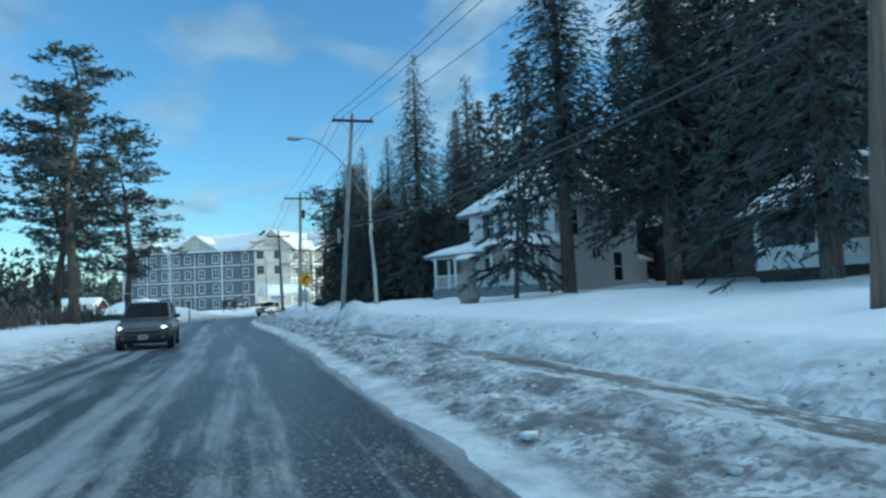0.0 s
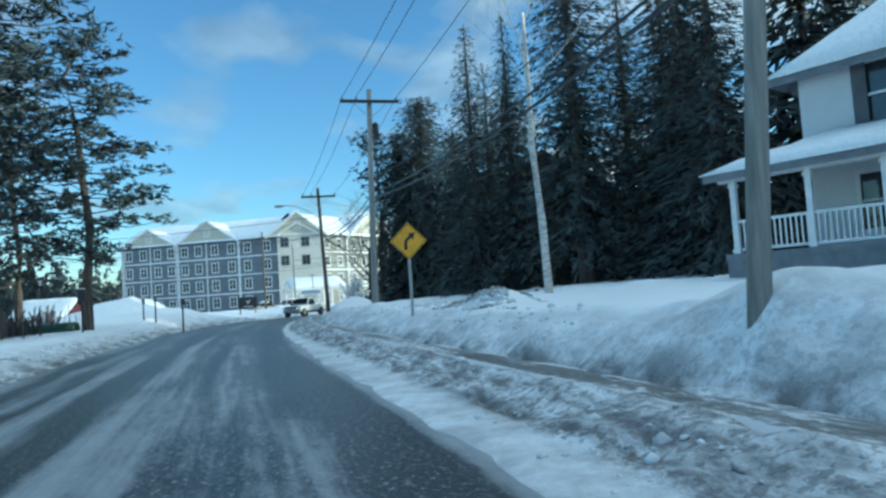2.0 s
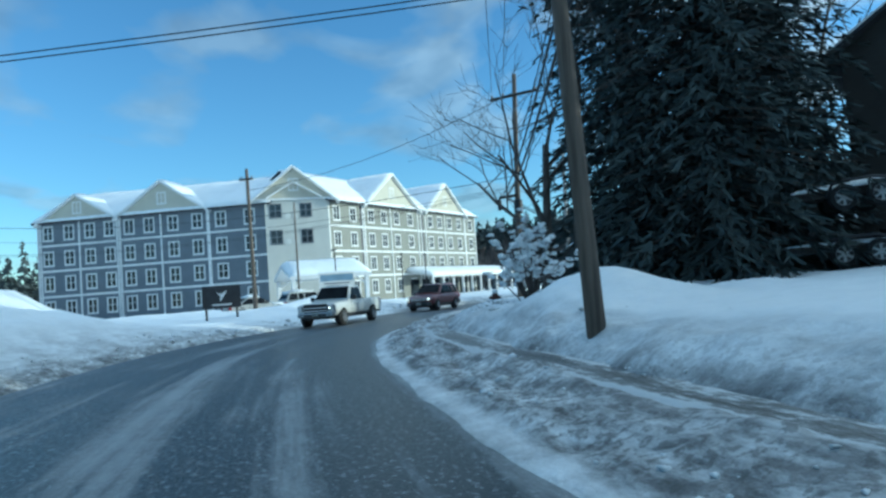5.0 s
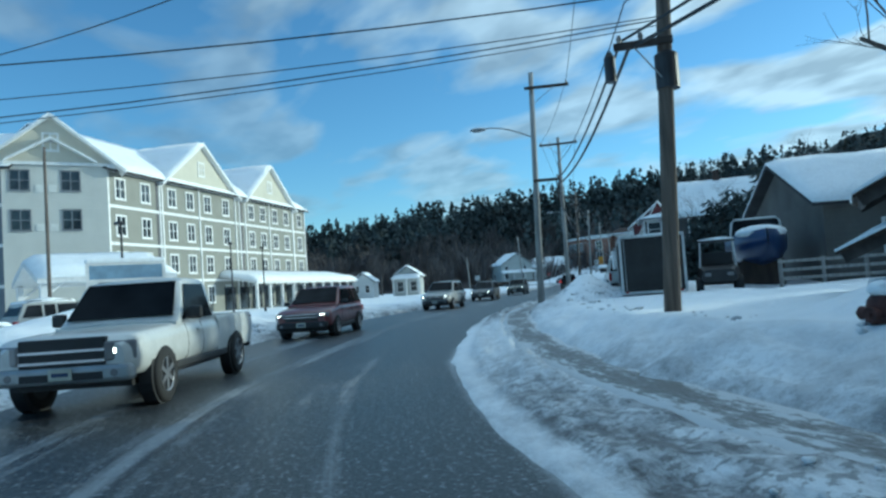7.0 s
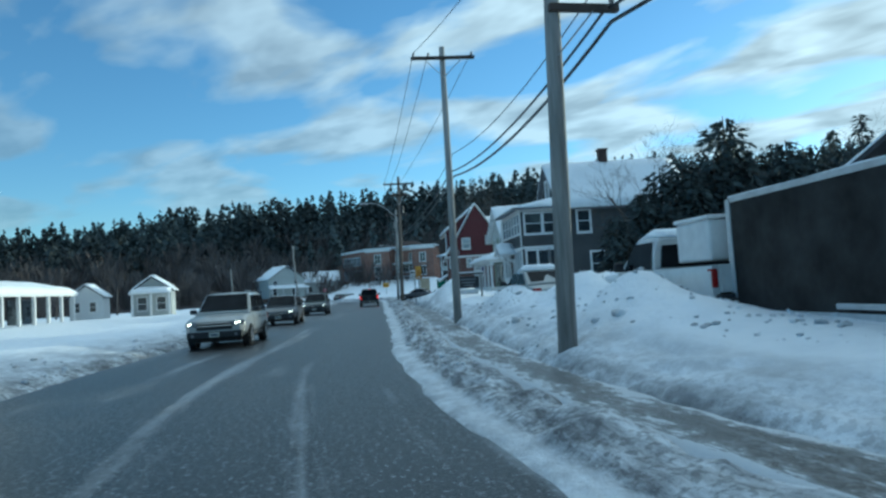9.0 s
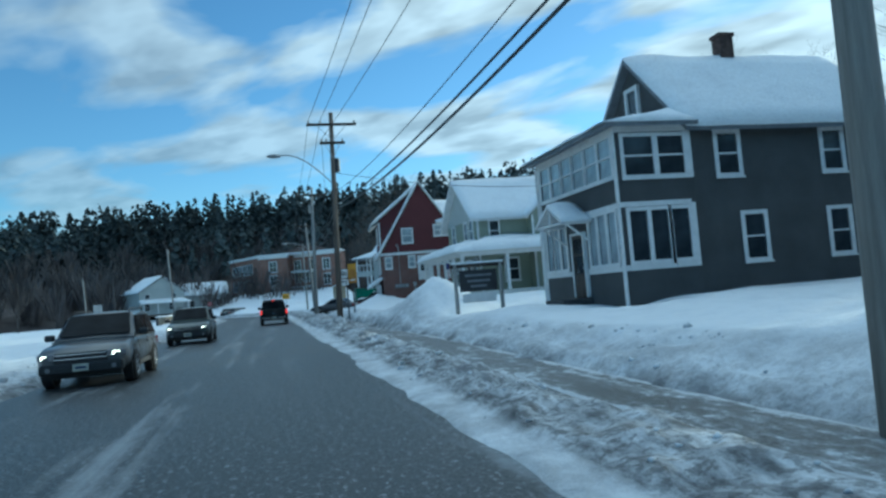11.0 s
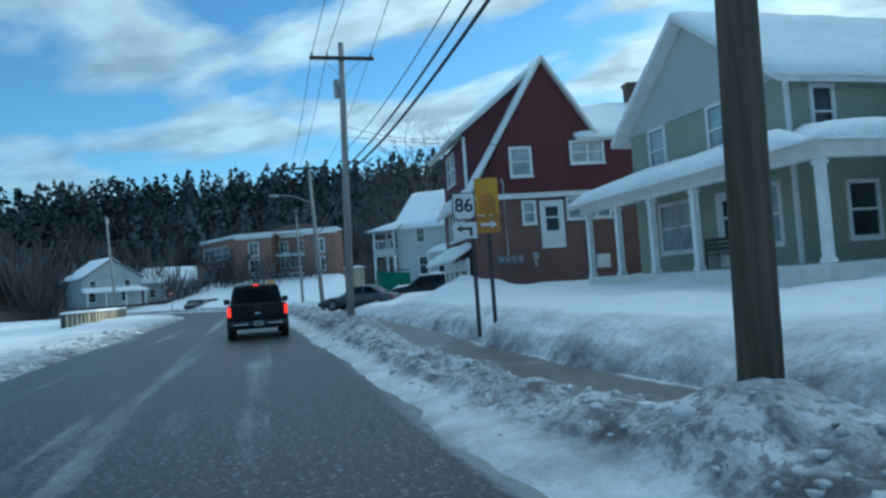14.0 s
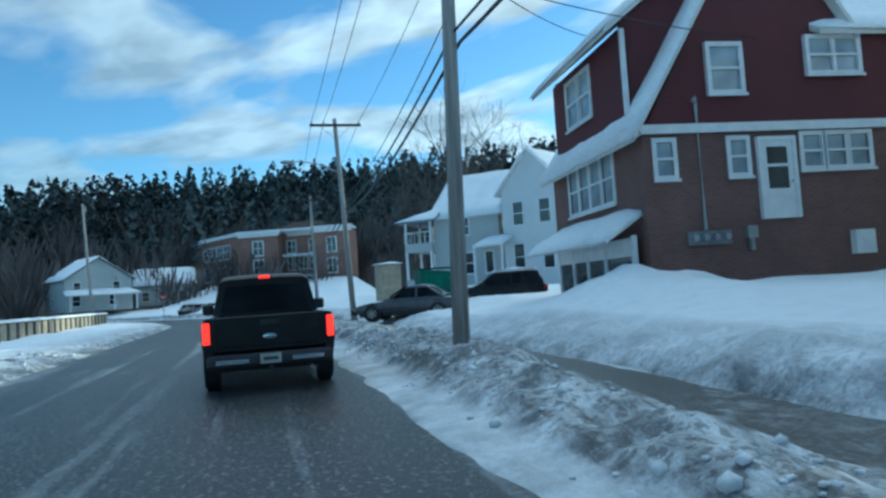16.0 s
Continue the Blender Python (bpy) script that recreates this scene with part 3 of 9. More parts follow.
SNOW_COVER = ground_material()
sheet("ground", np.concatenate([np.arange(-60, -4, 2.0), np.arange(-4, 214, 0.19), np.arange(214, 330, 1.0)]), columns, ground_z, SNOW_COVER,
      "snow-covered ground with gritty ploughed banks along the road", "snow")
sheet("road", np.arange(-60, 329, 1.0), np.array([-5.9, -5.0, -4, -3, -2, -1, 0, 1, 1.95, 2.25]), lambda s, d: 0.0 * s, ASPHALT,
      "wet grey asphalt road with slush between the wheel tracks", "road")
sheet("pavement", np.arange(-60, 214, 0.5), np.array([3.55, 3.88, 4.1, 4.35, 4.6, 4.82, 5.15]), lambda s, d: table(BANKS, ACROSS, s, 0 * s + 4.35) + np.interp(np.abs(even_d(s, d) - 4.35), (0.0, 0.47, 0.8), (0.095, 0.085, -0.15)), SIDEWALK,
      "wet dark pavement partly covered with trodden snow", "pavement")


def far_ground():
    bm = bmesh.new()
    rings = []
    for r, z in ((2400, -0.5), (600, -0.4), (60, -0.35)):
        rings.append([bm.verts.new((60 + r * math.cos(a), 120 + r * math.sin(a), z)) for a in (2 * math.pi * k / 48 for k in range(48))])
    for r0, r1 in zip(rings, rings[1:]):
        for k in range(48):
            bm.faces.new((r0[k], r0[(k + 1) % 48], r1[(k + 1) % 48], r1[k]))
    bm.faces.new(rings[-1])
    tagged(link("ground_far", bm, SNOW), "wide snow-covered land reaching to the horizon", "snow", kind="structure")


far_ground()

# ---- parts of buildings ----
MADE = {}


def facade(bm, length, z0, z1, holes, thick=0.22, m=None, y0=0.0, left=0.0):
    """A wall from x = left to length (y inwards) in one piece, with openings (x0, x1, z0, z1) that go through it."""
    xs = sorted({left, length, *(v for h in holes for v in h[:2])})
    zs = sorted({z0, z1, *(v for h in holes for v in h[2:4])})
    nx, nz = len(xs) - 1, len(zs) - 1
    full = [[not any(h[0] < (xs[i] + xs[i + 1]) / 2 < h[1] and h[2] < (zs[k] + zs[k + 1]) / 2 < h[3] for h in holes) for k in range(nz)] for i in range(nx)]
    made = {}

    def vert(i, k, s):
        if (i, k, s) not in made:
            p = Vector((xs[i], y0 + s * thick, zs[k]))
            made[i, k, s] = bm.verts.new(m @ p if m is not None else p)
        return made[i, k, s]

    for i in range(nx):
        for k in range(nz):
            if not full[i][k]:
                continue
            bm.faces.new([vert(*q, 0) for q in ((i, k), (i + 1, k), (i + 1, k + 1), (i, k + 1))])
            bm.faces.new([vert(*q, 1) for q in ((i, k), (i, k + 1), (i + 1, k + 1), (i + 1, k))])
            for di, dk, p, q in ((-1, 0, (i, k + 1), (i, k)), (1, 0, (i + 1, k), (i + 1, k + 1)), (0, -1, (i, k), (i + 1, k)), (0, 1, (i + 1, k + 1), (i, k + 1))):
                a, b = i + di, k + dk
                if not (0 <= a < nx and 0 <= b < nz and full[a][b]):
                    bm.faces.new((vert(*q, 0), vert(*p, 0), vert(*p, 1), vert(*q, 1)))


def window(parent, m, w, h, frame_mat=None, cols=1, rows=2, trim=0.11, glass=None):
    """A window that fills an opening w x h: m is its lower left corner on the wall's outside (x right, y inwards)."""
    frame_mat, glass = frame_mat or WHITE, glass or PANE
    key = (round(w, 2), round(h, 2), frame_mat.name, cols, rows, trim, glass.name)
    if key not in MADE:
        bm = bmesh.new()
        gx, gz = w / cols, h / rows
        facade(bm, w + trim, -trim, h + trim, [(gx * c + (0.045 if c else 0.0), gx * (c + 1) - (0.045 if c < cols - 1 else 0.0), gz * r + (0.03 if r else 0.0), gz * (r + 1) - (0.03 if r < rows - 1 else 0.0)) for c in range(cols) for r in range(rows)],
               0.13, None, -0.05, -trim)
        frame_mesh = bpy.data.meshes.new("window")
        bm.to_mesh(frame_mesh)
        bm.free()
        frame_mesh.materials.append(frame_mat)
        bm = bmesh.new()
        box(bm, 0, w, 0.035, 0.05, 0, h)
        glass_mesh = bpy.data.meshes.new("pane")
        bm.to_mesh(glass_mesh)
        bm.free()
        glass_mesh.materials.append(glass)
        bm = bmesh.new()
        box(bm, -trim - 0.03, w + trim + 0.03, -0.1, -0.052, -trim - 0.05, -trim + 0.02)
        sill_mesh = bpy.data.meshes.new("sill")
        bm.to_mesh(sill_mesh)
        bm.free()
        sill_mesh.materials.append(frame_mat)
        MADE[key] = frame_mesh, glass_mesh, sill_mesh
    ob, inner, ledge = new("window", MADE[key][0]), new("pane", MADE[key][1]), new("sill", MADE[key][2])
    ob.parent, inner.parent, ledge.parent = parent, ob, ob
    ob.matrix_basis = m
    return ob


def walls_with_windows(parent, m, length, z0, z1, openings, mat, name="wall", thick=0.22, frame_mat=None, trim=0.11, glass=None):
    """One facade and the windows in it. Openings: (x, z, w, h, columns, rows)."""
    bm = bmesh.new()
    facade(bm, length, z0, z1, [(x, x + w, z, z + h) for x, z, w, h, *_ in openings], thick)
    ob = part(name, bm, mat, parent)
    ob.matrix_basis = m
    for x, z, w, h, cols, rows in openings:
        window(parent, m @ pose(x, 0, z), w, h, frame_mat, cols, rows, trim, glass)
    return ob


def slab(bm, corners, thick, m=None):
    """A plate over three or four corners, drawn out downwards."""
    top = [bm.verts.new(c) for c in corners]
    low = [bm.verts.new((c[0], c[1], c[2] - thick)) for c in corners]
    n = len(top)
    faces = [bm.faces.new(top), bm.faces.new(low[::-1])]
    for i in range(n):
        faces.append(bm.faces.new((top[(i + 1) % n], top[i], low[i], low[(i + 1) % n])))
    bmesh.ops.recalc_face_normals(bm, faces=faces)
    if m is not None:
        bmesh.ops.transform(bm, matrix=m, verts=top + low)


def snow_slab(bm, corners, thick=0.28, cuts=6, wobble=0.07, m=None, seed=0):
    """Snow lying on a roof plane: four corners (eave left, eave right, ridge right, ridge left), soft and uneven at its edge."""
    a, b, c, d = (Vector(p) for p in corners)
    n = max(4, int((b - a).length / 0.6)), max(3, cuts)
    normal = (b - a).cross(d - a).normalized()
    if normal.z < 0:
        normal = -normal
    rows = []
    for j in range(n[1] + 1):
        v = j / n[1]
        row = []
        for i in range(n[0] + 1):
            w = i / n[0]
            p = (a.lerp(b, w)).lerp(d.lerp(c, w), v)
            rim = min(1.0, 5 * min(w, 1 - w) * n[0] / 8 + 0.25) * min(1.0, 4 * v + 0.35)
            lift = thick * rim + wobble * noise.noise(p * 0.9 + Vector((seed, 0, 0)))
            if j == 0:
                p = p - (d - a).normalized() * (0.08 + 0.1 * noise.noise(p * 1.3 + Vector((seed, 3, 0))))
            row.append((bm.verts.new(p + normal * max(0.03, lift)), bm.verts.new(p)))
        rows.append(row)
    for r0, r1 in zip(rows, rows[1:]):
        for k in range(n[0]):
            bm.faces.new((r0[k][0], r0[k + 1][0], r1[k + 1][0], r1[k][0]))
    border = [r[0] for r in rows] + rows[-1][1:] + [r[-1] for r in rows[-2::-1]] + rows[0][-2:0:-1]
    for p, q in zip(border, border[1:] + border[:1]):
        bm.faces.new((p[0], q[0], q[1], p[1]))
    if m is not None:
        bmesh.ops.transform(bm, matrix=m, verts=[v for r in rows for pair in r for v in pair])


def siding(name, colour, pitch=0.12, vary=0.08, rough=0.65):
    """Painted lap siding: level boards, each with a shadow line of relief."""
    m, t, b = material(name, rough)
    c = t.nodes.new("ShaderNodeTexCoord")
    wave = t.nodes.new("ShaderNodeTexWave")
    wave.wave_type, wave.bands_direction, wave.wave_profile = "BANDS", "Z", "SAW"
    wave.inputs["Scale"].default_value = 1 / pitch / 3.1831 * 1.0
    wave.inputs["Distortion"].default_value = 0.0
    wire(t, (c.outputs["Object"], wave.inputs["Vector"]))
    big, fine = noise_node(t, 0.7, 5), noise_node(t, 22, 3, stretch=(0.3, 0.3, 3))
    dark = tuple(x * (1 - 2 * vary) for x in colour)
    r = ramp_node(t, big.outputs["Fac"], [(0.3, dark), (0.65, colour)])
    f = ramp_node(t, fine.outputs["Fac"], [(0.3, (0.88,) * 3), (0.7, (1, 1, 1))])
    wire(t, (mix_node(t, 1.0, r.outputs[0], f.outputs[0], "MULTIPLY"), b.inputs["Base Color"]))
    bump(t, b, wave.outputs["Fac"], 0.6, 0.02)
    return m


def brick_material(name, colours, mortar):
    m, t, b = material(name, 0.85)
    c = t.nodes.new("ShaderNodeTexCoord")
    sep, comb, add = t.nodes.new("ShaderNodeSeparateXYZ"), t.nodes.new("ShaderNodeCombineXYZ"), t.nodes.new("ShaderNodeMath")
    wire(t, (c.outputs["Object"], sep.inputs[0]), (sep.outputs[0], add.inputs[0]), (sep.outputs[1], add.inputs[1]), (add.outputs[0], comb.inputs[0]), (sep.outputs[2], comb.inputs[1]))
    k = t.nodes.new("ShaderNodeTexBrick")
    for key, value in (("Scale", 1.0), ("Mortar Size", 0.006), ("Brick Width", 0.215), ("Row Height", 0.075), ("Bias", -0.1)):
        k.inputs[key].default_value = value
    k.inputs["Color1"].default_value, k.inputs["Color2"].default_value, k.inputs["Mortar"].default_value = (*colours[0], 1), (*colours[1], 1), (*mortar, 1)
    wire(t, (comb.outputs[0], k.inputs["Vector"]))
    big = noise_node(t, 0.8, 5)
    f = ramp_node(t, big.outputs["Fac"], [(0.3, (0.72,) * 3), (0.7, (1, 1, 1))])
    wire(t, (mix_node(t, 1.0, k.outputs["Color"], f.outputs[0], "MULTIPLY"), b.inputs["Base Color"]))
    inv = t.nodes.new("ShaderNodeMath")
    inv.operation = "SUBTRACT"
    inv.inputs[0].default_value = 1.0
    wire(t, (k.outputs["Fac"], inv.inputs[1]))
    bump(t, b, inv.outputs[0], 0.5, 0.008)
    return m


# one siding in two colours: left wing's shade and right wing's sun painted in
HOTEL_SHADED_BLUE = siding("hotel_shaded_blue_siding", (0.17, 0.19, 0.22), 0.18)
HOTEL_SUNLIT_OLIVE = siding("hotel_sunlit_olive_siding", (0.27, 0.27, 0.235), 0.18)
HOTEL_CREAM = siding("hotel_cream_siding", (0.62, 0.61, 0.56), 0.18, 0.04)
GABLE_CREAM = siding("gable_cream_siding", (0.6, 0.57, 0.47), 0.18, 0.05)
WHITE_SIDING = siding("white_siding", (0.72, 0.73, 0.73), 0.12, 0.05)
GREY_SHINGLE = siding("dark_grey_shingle", (0.085, 0.088, 0.09), 0.16, 0.15, 0.85)
GREEN_SIDING = siding("sage_green_siding", (0.33, 0.36, 0.28), 0.12, 0.06)
PALE_SIDING = siding("pale_gable_siding", (0.5, 0.52, 0.5), 0.12, 0.05)
RED_SHINGLE = siding("barn_red_shingle", (0.115, 0.03, 0.034), 0.15, 0.1, 0.8)
BARN_GREY = siding("barn_grey_boards", (0.15, 0.145, 0.135), 0.2, 0.15, 0.9)
RED_BRICK = brick_material("red_brown_brick", ((0.2, 0.098, 0.08), (0.16, 0.08, 0.066)), (0.2, 0.175, 0.16))
SCHOOL_BRICK = brick_material("school_brick", ((0.33, 0.165, 0.115), (0.27, 0.13, 0.095)), (0.32, 0.28, 0.24))
SHUTTER_RECESS = plain("dark_shutter_recess", (0.1, 0.1, 0.11), 0.6)
TRIM_GREY = plain("grey_trim", (0.2, 0.21, 0.23), 0.6)
DARK_WOOD = plain("dark_wood", (0.06, 0.045, 0.035), 0.7, vary=0.25, stretch=(1, 1, 0.3))
ROOF_DARK = plain("dark_shingle_roof", (0.05, 0.05, 0.055), 0.85, vary=0.2, scale=1, grain=20, relief=0.4)
CHIMNEY = plain("chimney_brick", (0.09, 0.06, 0.05), 0.9, vary=0.25, scale=6, grain=20, relief=0.5)
STONE_BASE = plain("dark_stone", (0.07, 0.07, 0.072), 0.9, vary=0.35, scale=2.5, grain=12, relief=0.6)

# ---- utility poles and their cables ----


def utility_pole(base, top, arms=(), lamp=None, can=None, mat=None, label="weathered wooden utility pole standing in roadside snow", cross=0.0, radius=0.15):
    """A pole from base to top; arms: (height, left reach, right reach); lamp: (height, reach, rise); can: (height, side). cross: turn of the arms."""
    base, top = Vector(base), Vector(top)
    ob = thing("utility_pole", Matrix.Translation(base), label, "utility pole", "poles along the road")
    lean = top - base
    bm = bmesh.new()
    bar(bm, (0, 0, -0.4), lean, radius, radius * 0.68, 14)
    part("shaft", bm, mat or WOOD_POLE, ob, smooth=True)
    turn = Matrix.Rotation(radians(cross), 4, "Z")
    hooks = []

    def on(z):
        return lean * (z / lean.z)

    for z, left, right in arms:
        c = on(z)
        bm = bmesh.new()
        box(bm, -left, right, -0.2, -0.08, -0.06, 0.06, bevel=0.012)
        m = Matrix.Translation(c) @ turn
        bmesh.ops.transform(bm, matrix=m, verts=bm.verts)
        arm = part("crossarm", bm, DARK_WOOD, ob)
        for x in {-left + 0.1, -left * 0.45, right - 0.1}:
            if abs(x) < 0.2:
                continue
            bm = bmesh.new()
            bar(bm, (x, -0.14, 0.05), (x, -0.14, 0.14), 0.03, 0.05, 8)
            bar(bm, (x, -0.14, 0.14), (x, -0.14, 0.2), 0.05, 0.03, 8)
            bmesh.ops.transform(bm, matrix=m, verts=bm.verts)
            part("insulator", bm, CERAMIC, arm)
            hooks.append(base + (m @ Vector((x, -0.14, 0.2))))
        bm = bmesh.new()
        for x in (-left * 0.6, right * 0.6):
            if abs(x) > 0.3:
                bar(bm, m @ Vector((x, -0.16, -0.04)), m @ Vector((0, -0.16, -0.75)), 0.014)
        if bm.verts:
            part("brace", bm, STEEL, ob)
        else:
            bm.free()
    if lamp:
        z, reach, rise = lamp
        c = on(z)
        bm = bmesh.new()
        pts = [c + turn @ Vector((-reach * k / 8, 0, rise * math.sin(min(1.0, k / 8 * 1.1) * math.pi / 2))) for k in range(9)]
        tube(bm, pts, 0.03)
        part("lamp_arm", bm, STEEL, ob)
        bm = bmesh.new()
        e = pts[-1]
        bmesh.ops.create_uvsphere(bm, u_segments=14, v_segments=8, radius=1, matrix=Matrix.Translation(e + turn @ Vector((-0.28, 0, -0.03))) @ turn @ Matrix.Diagonal((0.36, 0.15, 0.1, 1)))
        part("lamp_head", bm, STEEL, ob, "grey cobra-head street lamp", smooth=True)
    if can:
        z, side, radius, height = can
        c = on(z) + turn @ Vector((side, 0, 0))
        bm = bmesh.new()
        bar(bm, c, c + Vector((0, 0, height)), radius, radius, 16)
        bar(bm, c + Vector((0, 0, height)), c + Vector((0, 0, height + 0.08)), radius, radius * 0.5, 16)
        bar(bm, on(z + height / 2), c + Vector((0, 0, height / 2)), 0.04)
        part("transformer", bm, DARK_METAL if radius > 0.12 else GREY_POLE, ob)
    return ob, hooks


def cable(a, b, sag, radius, mat=None, label="thin black overhead cable", group="overhead cables"):
    a, b = Vector(a), Vector(b)
    n = 18
    bm = bmesh.new()
    tube(bm, [a.lerp(b, k / n) - Vector((0, 0, 4 * sag * (k / n) * (1 - k / n))) for k in range(n + 1)], radius, 5)
    return tagged(link("cable", bm, mat or WIRE), label, "cable", group)


# base, top, arms, lamp, can, material, turn of the arms
POLES = (
    ((8.66, 8.26, 0.3), (9.1, 7.78, 10.4), ((10.0, 1.2, 1.2),), None, None, WOOD_POLE, 0),
    ((3.9, 33.0, 0.55), (4.72, 32.9, 10.3), ((9.35, 0.95, 1.0),), (7.0, 2.25, 1.5), (3.6, -0.3, 0.07, 0.6), GREY_POLE, 2),
    ((3.45, 56.35, 0.5), (3.75, 56.3, 10.2), ((9.15, 1.25, 1.25),), None, (7.6, 0.26, 0.13, 0.6), GREY_POLE, 2),
    ((2.95, 75.5, 0.4), (2.65, 75.5, 9.1), ((8.1, 1.15, 1.15),), (6.6, 2.4, 1.0), None, WOOD_POLE, -4),
    ((10.0, 96.5, 0.4), (10.4, 96.1, 11.0), ((4.97, 0.85, 0.15), (9.6, 1.2, 1.2)), None, (4.15, 0.06, 0.2, 0.6), WOOD_POLE, -48),
    ((19.75, 111.75, 0.4), (20.0, 111.6, 10.4), ((9.3, 0.3, 1.6), (5.25, 0.1, 1.05)), (7.15, 2.1, 0.6), None, GREY_POLE, -40),
    ((30.9, 122.4, 0.4), (30.95, 122.4, 10.5), ((9.65, 1.2, 1.2),), None, None, GREY_POLE, -45),
    ((51.7, 143.85, 0.3), (51.8, 143.6, 10.5), ((9.6, 1.2, 1.2), (8.7, 0.6, 0.6)), (6.7, 2.45, 1.5), (7.3, 0.2, 0.14, 0.6), WOOD_POLE, -46),
    ((67.05, 158.25, 0.4), (67.2, 158.0, 10.3), ((9.3, 1.15, 1.15),), None, (7.9, -0.2, 0.1, 0.6), GREY_POLE, -46),
    ((84.35, 173.0, 0.4), (84.15, 173.35, 10.1), ((9.35, 1.25, 1.25),), (7.0, 2.2, 0.6), None, GREY_POLE, -46),
    ((104.0, 191.0, 0.4), (104.0, 191.2, 10.1), ((9.35, 1.2, 1.2),), None, None, GREY_POLE, -46),
    ((6.2, -16.0, 0.3), (6.2, -16.0, 10.4), ((10.0, 1.2, 1.2),), None, None, WOOD_POLE, 0),
)
# where the telephone cables hang: height, and how far beside the pole
SLUNG = ((5.6, 0.2), (4.9, 0.2), (5.65, 0.2), (5.6, 0.2), (5.35, -0.6), (5.5, 1.0), (5.6, 0.2), (5.85, 0.2), (5.7, 0.2), (5.5, 0.2), (5.5, 0.2), (5.6, 0.2))
lines = []
for (b, t, arms, lamp_arm, can, mat, cross), (slung_z, slung_x) in zip(POLES, SLUNG):
    shaft = Vector(b).lerp(Vector(t), (slung_z - b[2]) / (t[2] - b[2]))
    aside = Matrix.Rotation(radians(cross), 3, "Z") @ Vector((1, 0, 0))
    hooks = utility_pole(b, t, arms, lamp_arm, can, mat, cross=cross, radius=0.12 if 20 < b[1] < 40 else 0.15)[1]
    lines.append((shaft, aside, slung_x, sorted((h for h in hooks if h.z > 8), key=lambda p: p.dot(aside))))
lines = [lines[-1]] + lines[:-1]
for (p0, a0, x0, h0), (p1, a1, x1, h1) in zip(lines, lines[1:]):
    for q0, q1 in zip(h0, h1):
        cable(q0, q1, 0.35, 0.012)
    for rise, shift, sag, r in ((0.0, 0.0, 0.45, 0.034), (0.16, -0.12, 0.42, 0.026), (0.85, 0.0, 0.45, 0.013)):
        cable(p0 + a0 * (x0 + shift) + Vector((0, 0, rise)), p1 + a1 * (x1 + shift) + Vector((0, 0, rise)), sag, r, label="black telephone cable slung between wooden poles")
# a splice case on the cable by the bend
case = thing("splice_case", Matrix.Translation((9.55, 97.0, 5.0)), "black cable splice case hanging under a short arm", "cable box")
bm = bmesh.new()
bar(bm, (0, 0, -0.2), (0, 0, 0.24), 0.1, 0.1, 14)
bar(bm, (0, 0, 0.24), (0, 0, 0.36), 0.1, 0.03, 14)
part("case", bm, DARK_METAL, case, smooth=False)
# lines that cross the road to the far side
far_pole, far_hooks = utility_pole((-1.6, 113.2, 0.3), (-1.7, 113.2, 10.0), ((9.0, 0.5, 0.5),), None, None, WOOD_POLE, cross=-30)
back_pole, _ = utility_pole((-46.0, 92.0, 0.3), (-46.0, 92.0, 10.0), ((9.4, 1.0, 1.0),), None, None, WOOD_POLE, cross=60)
for z, r in ((7.15, 0.016), (5.85, 0.011), (5.75, 0.011)):
    cable((2.8, 75.5, z), (-46.0, 92.0, z + 1.2), 1.0, r)
cable((10.35, 96.15, 10.2), (-1.7, 113.2, 8.6), 0.7, 0.016)
for z, end, r in ((6.3, 8.5, 0.015), (5.85, 7.5, 0.01), (5.8, 6.5, 0.012), (5.7, 6.4, 0.009)):
    cable((10.2, 96.3, z), (-26.0, 118.0, end), 1.5, r)
# house lines in the village street
cable((51.8, 143.7, 7.6), (60.2, 136.0, 6.6), 0.3, 0.012)
cable((67.1, 158.1, 7.3), (76.0, 157.8, 8.2), 0.3, 0.012)
cable((67.1, 158.1, 6.9), (79.0, 152.0, 7.6), 0.3, 0.012)
utility_pole((83.6, 161.4, 0.6), (83.3, 161.6, 9.3), (), None, None, DARK_WOOD, "dark wooden service pole beside a brick house", radius=0.12)
utility_pole((97.4, 211.4, 0.3), (97.0, 211.8, 11.3), (), None, (10.3, 0.2, 0.1, 0.4), GREY_POLE, "pale wooden pole standing before far houses")
utility_pole((84.0, 212.5, 0.3), (83.6, 212.5, 7.2), (), None, None, GREY_POLE, "short pale wooden pole behind a snowbank", radius=0.12)
utility_pole((2.2, 128.5, 0.3), (2.2, 128.5, 9.8), (), None, None, WOOD_POLE, "slim dark pole before a hotel front", radius=0.1)

# ---- hotel on the far side of the bend ----
HOTEL_BASE = 0.3
hotel = thing("hotel_building", pose(0, 0, 0), "four-storey hotel with grey siding, cream gables and snowy roofs", "hotel")


